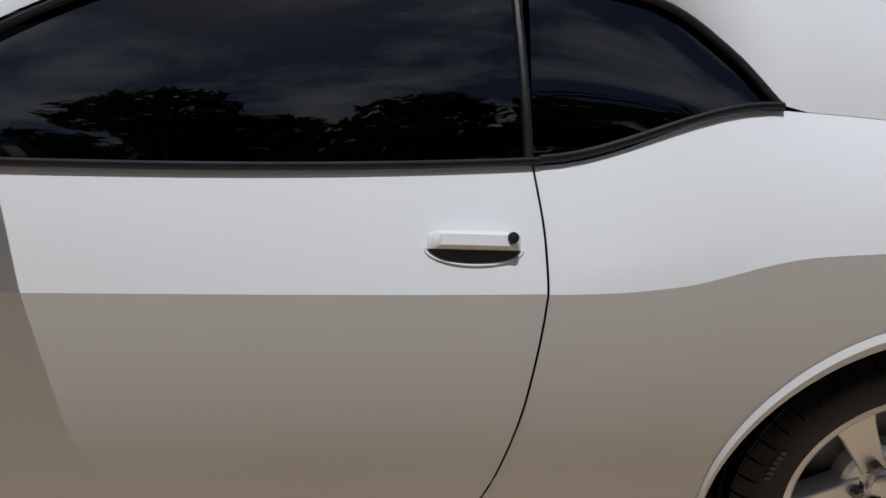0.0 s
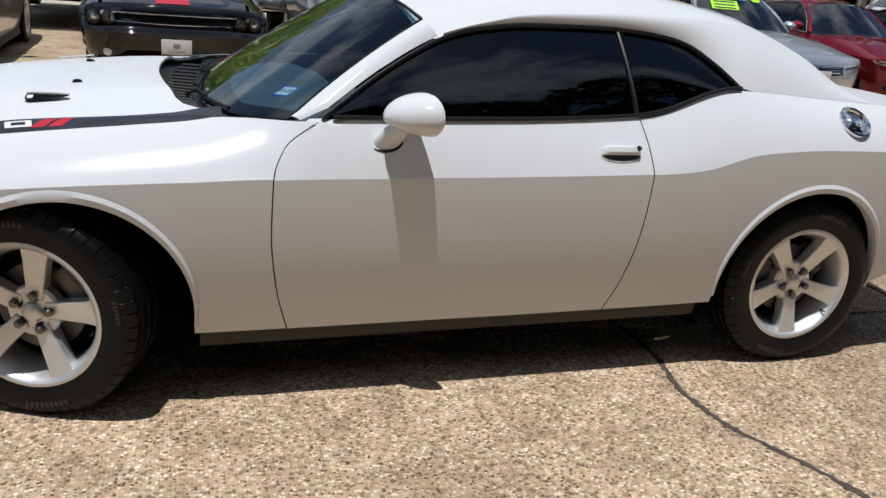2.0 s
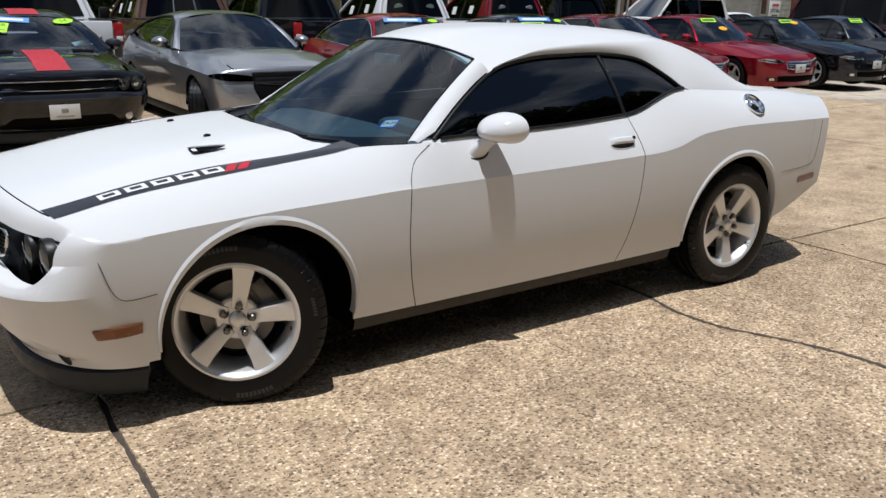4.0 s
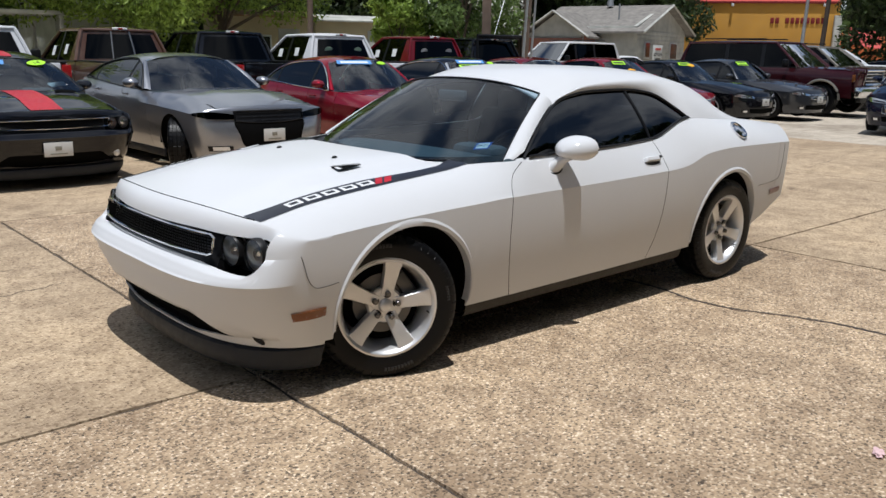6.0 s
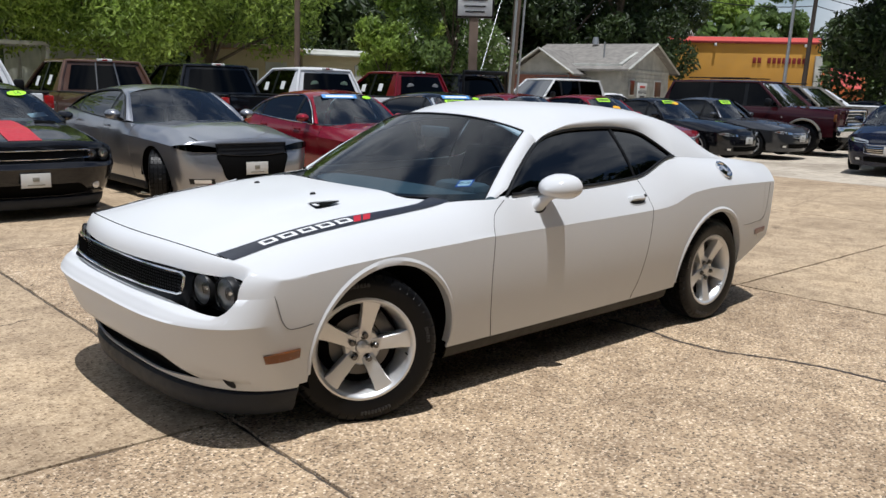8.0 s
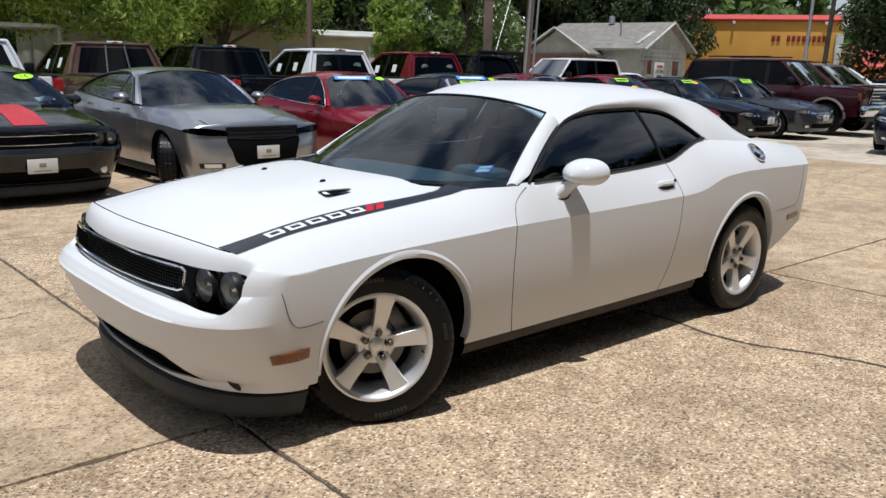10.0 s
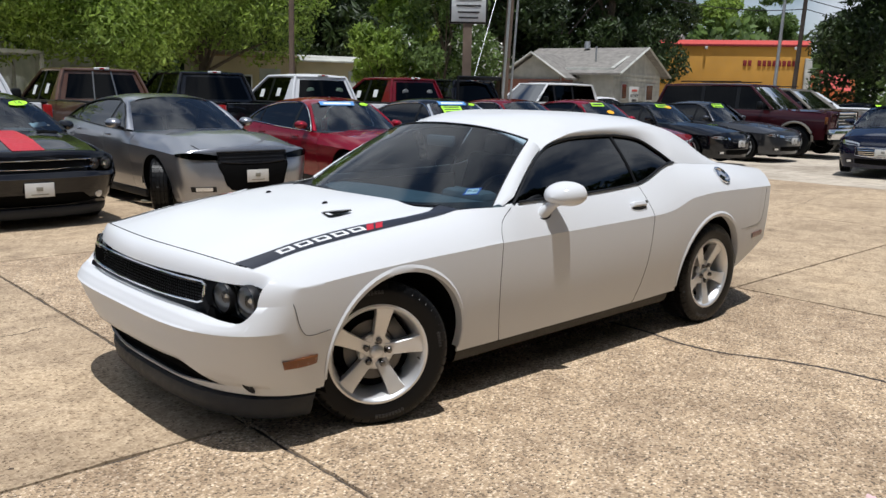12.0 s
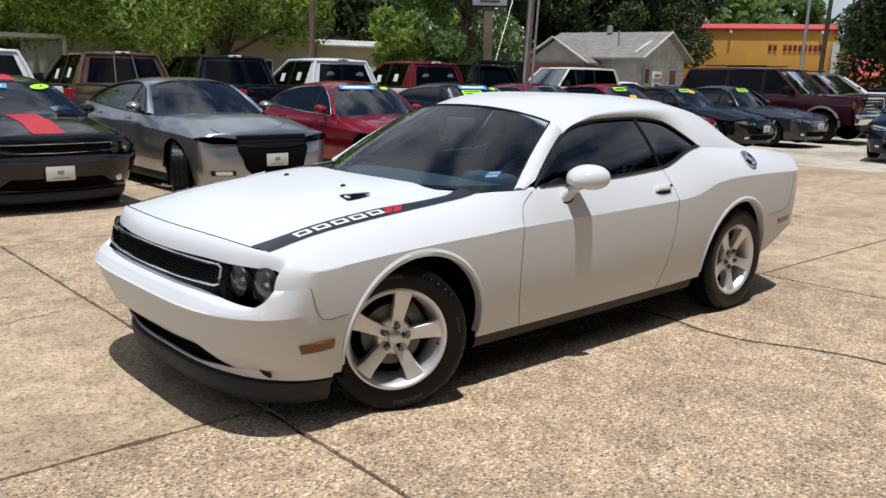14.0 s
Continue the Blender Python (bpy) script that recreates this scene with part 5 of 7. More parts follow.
        for i in range(9):
            t = i / 8
            gk = math.sin(math.pi / 2 * min(1, t * 1.05)**0.6) if t else 0.02
            rows.append([(mx - 0.07 + 0.14 * t, -d["half"] - 0.055 + 0.105 * gk * math.cos(2 * math.pi * j / 16), d["belt"] + 0.10 + 0.068 * gk * math.sin(2 * math.pi * j / 16)) for j in range(16)])
        v = [p for r in rows for p in r]
        half.append(part("mirror_housing", mesh(v, grid_faces(9, 16, wrap=True) + [tuple(range(128, 144))]), d.get("mirror_mat", P), car))
        half.append(part("mirror_foot", tube([(mx, -d["half"] + 0.06, d["belt"] + 0.02), (mx, -d["half"] - 0.02, d["belt"] + 0.06)], 0.022, 8), TRIM, car))
        mirrored(half)
        part("floor_pan", box_bm(d["wb"] + 1.2, 1.1, 0.1, (d["wb"] / 2, 0, 0.21), 0.02), WELLM, car)
        part("engine_bay", box_bm(1.1, 1.05, 0.45, (-0.15, 0, 0.45)), WELLM, car)
        part("rear_floor", box_bm(1.2, 1.05, 0.5, (d["wb"] + 0.1, 0, 0.5)), WELLM, car)
        # front bumper and nose
        qs = [math.sin(math.pi / 2 * (i / 20 - 1)) for i in range(41)]
        zs = (0.17, 0.22, 0.30, 0.40, 0.50, 0.58, 0.64) + ((0.70, 0.76) if d["hood"] > 0.9 else ())
        rows = [[self.cap(q, z) for q in qs] for z in zs]
        top = []
        for q in qs:
            x = S.front(abs(q), S.back)
            top.append(Vector((x, q * S.wide(f_end), S.top(x, abs(q)))))
        rows.append([a.lerp(b, 0.55) + Vector((-0.012, 0, 0.008)) for a, b in zip(rows[-1], top)])
        rows.append(top)
        part("front_bumper", skin(rows, flip=True), P, car, sharp=45)
        side = []
        for z in (0.17, 0.3, 0.45, 0.6, None):
            side.append([])
            for i in range(5):
                x0 = S.front(1, 0.02)
                x = x0 + (max(-S.arches[0][2] + 0.0, f_end) - x0) * i / 4
                zz = S.zcr(x) if z is None else z
                side[-1].append((x, -S.side(x, zz), zz))
        mirrored([part("bumper_side", skin(side), P, car)])
        # hood
        rows = []
        for j in range(14):
            row = []
            for i in range(17):
                q = -1 + i / 8
                x0 = S.front(abs(q) * 0.74, S.back) + 0.006
                x = x0 + (d["cowl"] - 0.05 + 0.10 * q * q - x0) * j / 13
                y = q * S.ye(x)
                row.append((x, y, S.top(x, abs(y) / S.wide(x)) + 0.014 * smoothstep(0.62, 0.50, abs(q)) * smoothstep(-0.6, 0.1, x)))
            rows.append(row)
        part("hood", skin(rows, 0.012, (0, 0, -1)), P, car)
        # tail
        rows = []
        for z in (0.28, 0.40, 0.55, 0.70, 0.85, None):
            row = []
            for q in qs:
                x = S.rear(abs(q), 0.02 if z else 0.06)
                zz = min(z, S.zcr(x)) if z else S.top(x, abs(q))
                row.append((x, q * (S.side(x, zz) if z else S.wide(x)), zz))
            rows.append(row)
        part("rear_bumper", skin(rows), P, car)
        rows = []
        for j in range(7):
            row = []
            for q in qs:
                x = d["tailx"] - 0.25 + (S.rear(abs(q) * 0.8, 0.06) - d["tailx"] + 0.25) * j / 6
                y = q * S.ye(x) * 1.02
                row.append((x, y, S.top(x, abs(y) / S.wide(x))))
            rows.append(row)
        part("trunk_lid", skin(rows), P, car)

    def cabin(self):
        S, d, car, P = self.S, self.d, self.car, self.paint
        belt, roof, cowl, rf, rr, tx, rail = d["belt"], d["roof"], d["cowl"], d["roof_f"], d["roof_r"], d["tailx"], d["rail"]
        half = []
        x0, x1 = cowl + 0.34, tx - 0.30
        up = spline(((x0, -S.ye(x0), S.ze(x0) + 0.006), ((x0 + rf) / 2 + 0.02, -(S.ye(x0) + rail + 0.06) / 2, (belt + roof - 0.10) / 2 + 0.02), (rf + 0.15, -rail - 0.055, roof - 0.115), ((rf + rr) / 2, -rail - 0.03, roof - 0.085), (rr, -rail - 0.06, roof - 0.12), ((rr + x1) / 2 + 0.06, -(rail + 0.06 + S.ye(x1)) / 2, (roof - 0.12 + S.ze(x1)) / 2 + 0.03), (x1, -S.ye(x1), S.ze(x1) + 0.01)), 37)

        def up_at(x):
            for a, b in zip(up, up[1:]):
                if a.x <= x <= b.x:
                    return a.lerp(b, (x - a.x) / max(1e-6, b.x - a.x))
            return up[-1] if x > up[-1].x else up[0]
        base = lambda q: Vector((cowl + 0.02 + 0.23 * q * q, -0.815 * q, belt + 0.0))
        head = lambda q: Vector((rf - 0.03 + 0.085 * q * q, -(rail + 0.01) * q, roof - 0.045 - 0.052 * q * q))
        qs = [i / 10 - 1 for i in range(21)]
        part("windscreen", skin([[base(q).lerp(head(q), s) + Vector((-0.25, 0, 0.5)) * 0.12 * s * (1 - s) for q in qs] for s in [i / 6 for i in range(7)]]), d["screen"], car)
        part("cowl", skin([[base(q) + Vector((-0.10, 0, -0.01)) for q in qs], [base(q) + Vector((0.03, 0, -0.006)) for q in qs]]), TRIM, car)
        k = 9
        edge = [base(1).lerp(head(1), i / (k - 1)) + Vector((-0.25, 0, 0.5)) * 0.12 * (i / (k - 1)) * (1 - i / (k - 1)) for i in range(k)]
        outer = [up_at(x0 + (rf + 0.06 - x0) * i / (k - 1)) + Vector((-0.02, 0.004, 0.016)) for i in range(k)]
        half.append(part("windscreen_pillar", skin(ruled(edge, outer, 4, 0.012, (-0.4, -0.6, 0.7))), P, car))
        zc = curve_of(((rf - 0.05, roof - 0.045), ((rf + rr) / 2, roof), (rr, roof - 0.035), ((rr + tx) / 2, (roof + d["deck"]) / 2 + 0.03), (tx + 0.05, d["deck"] + 0.005)))

        def rail_at(x):
            if x <= x1:
                return up_at(max(x, x0)) + Vector((0, 0.004, 0.018 * smoothstep(x1, x1 - 0.3, x)))
            return Vector((x, -S.ye(x), S.ze(x)))

        def shell(x, q):
            e = rail_at(x)
            z = zc(x)
            pw = 3.4 - 0.8 * smoothstep(rr, tx, x)
            return Vector((x + 0.06 * q * q * smoothstep(rf + 0.3, rf - 0.03, x), -e.y * q, z - (z - e.z) * abs(q)**pw))
        xs = [rf - 0.03 + (tx + 0.03 - rf) * i / 26 for i in range(27)]
        part("roof", skin([[shell(x, q) for q in [i / 12 - 1 for i in range(25)]] for x in xs]), d["roof_mat"] or P, car)
        part("rear_window", skin([[shell(rr + 0.08 + (tx - 0.12 - rr) * i / 8, q) + Vector((0.004, 0, 0.006)) for q in [(i2 / 8 - 1) * 0.74 for i2 in range(17)]] for i in range(9)]), d["glass"], car)

        def pane(a, b):
            rows = []
            for r in range(5):
                row = []
                for j in range(19):
                    x = a + (b - a) * j / 18
                    u, lo = up_at(x), Vector((x, -S.ye(x), S.ze(x)))
                    s = r / 4
                    row.append(lo.lerp(u, s) + Vector((0, 0.012 - 0.014 * 4 * s * (1 - s), 0)))
                rows.append(row)
            return rows
        bx = d["wb"] * 0.5 + 0.12
        cx = min(d["wb"] - 0.20, x1 - 0.25)
        for nm, a, b in (("front_door_window", x0 + 0.02, bx - 0.03), ("rear_door_window", bx + 0.03, cx - 0.012), ("quarter_window", cx + 0.012, x1 - 0.02)):
            half.append(part(nm, skin(pane(a, b)), d["glass"], car))
        for x, w in ((bx, 0.03), (cx, 0.012)):
            rows = [[p + Vector((0, -0.004, 0)) for p in row] for row in pane(x - w, x + w)]
            half.append(part("window_post", skin([[r[0], r[9], r[18]] for r in rows]), TRIM, car))
        low = [Vector((x, -S.ye(x) - 0.003, S.ze(x) + 0.006)) for x in [x0 + (x1 - x0) * i / 18 for i in range(19)]]
        half.append(part("belt_moulding", tube(low, 0.009, 6), CHROME if d.get("bright") else TRIM, car))
        half.append(part("window_moulding", tube([p + Vector((0, -0.003, 0)) for p in up], 0.009, 6), CHROME if d.get("bright") else TRIM, car))
        mirrored(half)
        # inside
        for y in (-0.36, 0.36):
            part("seat_back", box_bm(0.15, 0.46, 0.60, (cowl + 1.25, y, belt - 0.10), 0.06, Matrix.Rotation(radians(16), 3, "Y")), SEATM, car)
            part("head_rest", box_bm(0.10, 0.25, 0.16, (cowl + 1.36, y, belt + 0.27), 0.04), SEATM, car)
        part("rear_seat", box_bm(0.2, 1.2, 0.6, (tx - 0.45, 0, belt - 0.18), 0.05), SEATM, car)
        part("dashboard", box_bm(0.5, 1.4, 0.22, (cowl + 0.42, 0, belt - 0.13), 0.05), DASHM, car)
        part("door_card", box_bm(tx - cowl - 0.9, 0.02, 0.5, ((tx + cowl) / 2, -S.ye(1.5) + 0.06, belt - 0.30)), SEATM, car)
        part("door_card", box_bm(tx - cowl - 0.9, 0.02, 0.5, ((tx + cowl) / 2, S.ye(1.5) - 0.06, belt - 0.30)), SEATM, car)
        self.base, self.head = base, head

    def face(self, lamp=(0.48, 0.97, 0.585, 0.665), slant=0.03, grille=(0.42, 0.50, 0.64), bars=4, intake=(0.62, 0.24, 0.36), frame_mat=None, fogs=True, lamp_mat=None, plate_z=0.50, rise=0.0, fog_z=0.27, fog_w=(0.66, 0.86), square=4):
        """Lamps, grille, intake and plate on the front."""
        car = self.car
        for sg in (-1, 1):
            a, b, z0, z1 = lamp
            lo, hi = (lambda t: z0 + slant * t + 0.012 * (1 - t) + (z1 - z0) * 0.42 * t**5), (lambda t: z1 + slant * t - (z1 - z0) * (0.35 * (1 - t)**2 + 0.30 * t**7))
            base = self.patch("headlight", sg * a, sg * b, lo, hi, lamp_mat or REFLECTOR, 0.004, 12, 3)
            self.patch("lamp_housing", sg * (a + 0.02), sg * (b - 0.10), lambda t: lo(t) + 0.01, lambda t: lo(t) * 0.5 + hi(t) * 0.5, TRIM, 0.007, 8, 2, base)
            self.patch("lens", sg * a, sg * b, lo, hi, DARKTINT if lamp_mat else LENS, 0.016, 12, 3, base)
            if lamp_mat is None:
                self.patch("turn_signal", sg * (b - 0.10), sg * (b - 0.02), lambda t: lo(t * 0.1 + 0.88) + 0.008, lambda t: hi(t * 0.1 + 0.88) - 0.01, AMBER, 0.008, 3, 2, base)
            if fogs:
                self.patch("fog_lamp_pocket", sg * fog_w[0], sg * fog_w[1], fog_z, fog_z + 0.065, TRIM, 0.005, 5, 2)
                self.patch("fog_lamp", sg * (fog_w[0] + 0.05), sg * (fog_w[1] - 0.05), fog_z + 0.01, fog_z + 0.055, REFLECTOR, 0.010, 4, 2)
        gq, g0, g1 = grille
        taper = lambda t: 0.030 * abs(2 * t - 1)**2
        g = self.patch("grille", -gq, gq, lambda t: g0 + taper(t), g1, TRIM, 0.004, 16, 3)
        for i in range(bars):
            z = g0 + (g1 - g0) * (i + 0.6) / (bars + 0.2)
            w = gq * (0.94 - 0.10 * (1 - (i + 1) / bars))
            self.patch("grille_bar", -w, w, z - 0.006, z + 0.006, frame_mat or CHROME, 0.014, 16, 1, g)
        rim = [self.cap(-gq + 2 * gq * i / 16, g1, 0.014) for i in range(17)] + [self.cap(gq - 2 * gq * i / 16, g0 + taper(i / 16), 0.014) for i in range(17)]
        part("grille_surround", tube(rim + [rim[0]], 0.009, 6), frame_mat or CHROME, g)
        if lamp_mat is None:
            self.patch("badge", -0.05, 0.05, (g0 + g1) / 2 - 0.02, (g0 + g1) / 2 + 0.025, CHROME, 0.022, 4, 2, g)
        iq, i0, i1 = intake
        self.patch("lower_intake", -iq, iq, lambda t: i0 + 0.02 * abs(2 * t - 1) + rise * abs(2 * t - 1)**square, i1, WELLM, 0.010, 14, 6)
        p = self.cap(0, plate_z, 0.03)
        dealer_plate(car, p)

    def sticker(self, q, s, w, h, mat, name, text="", ink=None, lift=0.008, bars=0):
        """A label on the windscreen."""
        b, hd = self.base, self.head
        p = b(q).lerp(hd(q), s) + Vector((-0.25, 0, 0.5)) * 0.12 * s * (1 - s)
        uy = (hd(q) - b(q)).normalized()
        ux = (b(q - 0.05) - b(q + 0.05)).normalized() * -1
        n = ux.cross(uy)
        if n.x > 0:
            ux = -ux
            n = ux.cross(uy)
        uy = n.cross(ux).normalized()
        m = Matrix((ux, uy, n.normalized())).transposed().to_4x4()
        m.translation = p + n.normalized() * lift
        bm = box_bm(w, h, 0.001, (0, 0, 0)) if name != "oval_sticker" else bm_of(lathe([(0.001, 0.001), (0.5, 0.001), (0.5, 0.0)], 28, "Z"))
        if name == "oval_sticker":
            bmesh.ops.scale(bm, vec=(w, h, 1), verts=bm.verts)
        bmesh.ops.transform(bm, matrix=m, verts=bm.verts)
        st = part(name, bm, mat, self.car)
        lines = text.split("|") if text else []
        for i, t in enumerate(lines):
            letters(t, min(h / max(1, len(lines)) * 0.95, w / (0.68 * len(t))), ink or INK, st, "sticker_word", m @ Matrix.Translation((0, h * (0.5 - (i + 0.5) / len(lines)), 0.002)), 0.0003)
        for i in range(bars):
            bb = box_bm(w * 0.8, h / bars * 0.45, 0.0006, (0, h * (0.5 - (i + 0.5) / bars), 0.0015))
            bmesh.ops.transform(bb, matrix=m, verts=bb.verts)
            part("sticker_print", bb, ink or INK, st)
        return st


def park(x, y, turn=90.0):
    return pose(x, y, 0, 0, 0, turn)


# black coupe with red stripe: same body as the white one
black = thing("coupe", "black two-door muscle coupe with a red hood stripe and sale stickers", "car", "cars for sale")
coupe_body(HS, black, BLACKP, 0.6)
coupe_cabin(HS, black, BLACKP, TINT, CLEAR)
arch_trim(HS, black, BLACKP)
coupe_trim(HS, black, False)
door_mirror(black, BLACKP)
coupe_cabin_inside(black)
for wx in (0.0, 2.946):
    for sy in (-1, 1):
        add_wheel(black, WMC, (wx, sy * 0.818, 0.345), 0, 10, right=sy > 0, alloy=ALLOY_DARK, full=False)


def over_strip(S, x0, x1, y0, y1, lift, shell_fn=None):
    rows = []
    for i in range(24):
        x = x0 + (x1 - x0) * i / 23
        row = []
        for k in range(7):
            y = y0 + (y1 - y0) * k / 6
            if shell_fn:
                e = shell_fn(x, 1)
                p = shell_fn(x, y / abs(e.y))
                row.append(Vector((p.x, -p.y, p.z + lift)))
            else:
                row.append(S.over(x, y, lift + 0.020 * smoothstep(-0.75, -0.2, x)))
        rows.append(row)
    return skin(rows)


part("hood_stripe", over_strip(HS, -0.755, 0.54, -0.14, 0.20, 0.006), VINYL_RED, black, "red vinyl stripe")
part("roof_stripe", over_strip(HS, 1.24, 2.5, -0.17, 0.17, 0.006, SHELL), VINYL_RED, black, "red vinyl stripe")
dealer_plate(black, (-0.925, 0, 0.45))
for sg in (-1, 1):
    hump, slot = [], []
    for i in range(13):
        u = 2 * i / 12 - 1
        row = []
        for k in range(13):
            v = 2 * k / 12 - 1
            lift = 0.017 + 0.036 * max(0, 1 - u * u)**1.2 * max(0, 1 - v**4)
            row.append(HS.over(0.15 + 0.17 * u, sg * 0.43 + 0.17 * v, lift))
        hump.append(row)
    for i in range(4):
        u = -0.62 + 0.5 * i / 3
        slot.append([HS.over(0.15 + 0.17 * u, sg * 0.43 + 0.12 * v, 0.020 + 0.036 * max(0, 1 - u * u)**1.2 + 0.003) for v in (-1, -0.5, 0, 0.5, 1)])
    hs = part("hood_scoop", skin(hump), BLACKP, black)
    part("scoop_opening", skin(slot), WELLM, hs)


class OnScreen(Sedan):
    def __init__(self, car, base, head):
        self.car, self.base, self.head = car, base, head


bs = OnScreen(black, WS_BASE, WS_HEAD)
bs.sticker(-0.42, 0.90, 0.62, 0.10, BLUESTK, "banner_sticker", bars=1, ink=PAPER, lift=0.02)
bs.sticker(-0.60, 0.70, 0.40, 0.20, GREENSTK, "sale_sticker", "LEATHER|NAVIGATION", lift=0.02)
bs.sticker(0.62, 0.86, 0.26, 0.11, GREENSTK, "oval_sticker", "14", lift=0.02)
bs.sticker(0.70, 0.28, 0.24, 0.09, PAPER, "paper_tag", lift=-0.01)
black.matrix_basis = park(0.48, 6.68, 90)

# grey four-door with black grille
ch = Sedan("sedan", "metallic grey four-door sedan with a black grille and dealer plate", GREYP, park(3.02, 6.47, 90), wb=3.05, nose=-0.98, tail=4.08, half=0.95, belt=0.99, crease=0.80, roof=1.485, hood=0.95, deck=1.10, roof_f=1.42, roof_r=2.55, tailx=3.62, meshes=WMC, wheel_r=0.35, spin=20, steer=-30, rail=0.60)
ch.face(lamp=(0.50, 0.990, 0.690, 0.792), slant=0.015, grille=(0.52, 0.655, 0.800), bars=3, intake=(0.53, 0.30, 0.67), frame_mat=TRIM, lamp_mat=TRIM, plate_z=0.50, rise=0.30, fog_z=0.315, fog_w=(0.60, 0.90), square=9)
ch.patch("lower_grille", -0.62, 0.62, 0.225, 0.262, TRIM, 0.008, 14, 2)
# red mid-size sedan
r1 = Sedan("sedan", "bright red four-door sedan with blue window banner", REDP, park(5.90, 6.35, 90), bright=True, spin=5, steer=-10)
r1.face()
r1.sticker(-0.30, 0.88, 0.62, 0.10, BLUESTK, "banner_sticker", bars=1, ink=PAPER)
r1.sticker(0.62, 0.88, 0.24, 0.08, GREENSTK, "oval_sticker")
# silver sedan
s1 = Sedan("sedan", "silver four-door sedan with a glass roof and sale stickers", SILVERP, park(8.60, 6.50, 90), bright=True, roof_mat=BLACKP)
s1.face()
s1.sticker(-0.25, 0.90, 0.62, 0.10, BLUESTK, "banner_sticker", bars=1, ink=PAPER)
s1.sticker(-0.40, 0.66, 0.42, 0.20, GREENSTK, "sale_sticker", bars=3)
s1.sticker(0.62, 0.88, 0.24, 0.08, GREENSTK, "oval_sticker")
# red sedan with wing grille
r2 = Sedan("sedan", "deep red four-door sedan with a wide chrome grille", DARKREDP, park(11.08, 6.98, 90), bright=True)
r2.face(grille=(0.50, 0.47, 0.64), bars=5)
# red sedan with stickers
r3 = Sedan("sedan", "dark red four-door sedan with green and orange windscreen stickers", REDP, park(13.60, 6.90, 90), spin=14)
r3.face(grille=(0.40, 0.48, 0.63), bars=4)
r3.sticker(-0.35, 0.86, 0.36, 0.12, GREENSTK, "sale_sticker", bars=1)
r3.sticker(-0.05, 0.50, 0.24, 0.13, ORANGESTK, "oval_sticker")
# black compact
b1 = Sedan("sedan", "black compact four-door sedan with green and orange stickers", BLACKP, park(16.20, 6.90, 90), wb=2.68, tail=3.6, half=0.88, roof=1.43, tailx=3.15, roof_r=2.2)
b1.face(grille=(0.40, 0.52, 0.62), bars=2, frame_mat=DARKCHROME)
b1.sticker(-0.35, 0.86, 0.36, 0.12, GREENSTK, "sale_sticker", bars=1)
b1.sticker(-0.02, 0.78, 0.26, 0.12, ORANGESTK, "oval_sticker")
# dark grey sedan
g1 = Sedan("sedan", "charcoal four-door sedan with a chrome-barred grille", CHARCOALP, park(18.80, 6.85, 90))
g1.face(grille=(0.46, 0.50, 0.63), bars=3)
g1.sticker(-0.35, 0.84, 0.38, 0.15, GREENSTK, "sale_sticker", bars=2)
# navy sedan across the aisle
n1 = Sedan("sedan", "navy blue four-door sedan with a chrome grille parked across the aisle", BLUEP, pose(16.94, 2.98, 0, 0, 0, 14), bright=True, hood=0.94, belt=0.98, crease=0.78)
n1.face(lamp=(0.52, 0.97, 0.62, 0.72), grille=(0.60, 0.40, 0.60), bars=5)
n1.patch("upper_grille", -0.5, 0.5, 0.65, 0.70, DARKCHROME, 0.008, 14, 2)
# grey sedan beside the black coupe
g2 = Sedan("sedan", "silver grey four-door sedan with dark alloy wheels", GREYP, park(-2.35, 6.7, 90), spin=30)
g2.face(frame_mat=DARKCHROME)

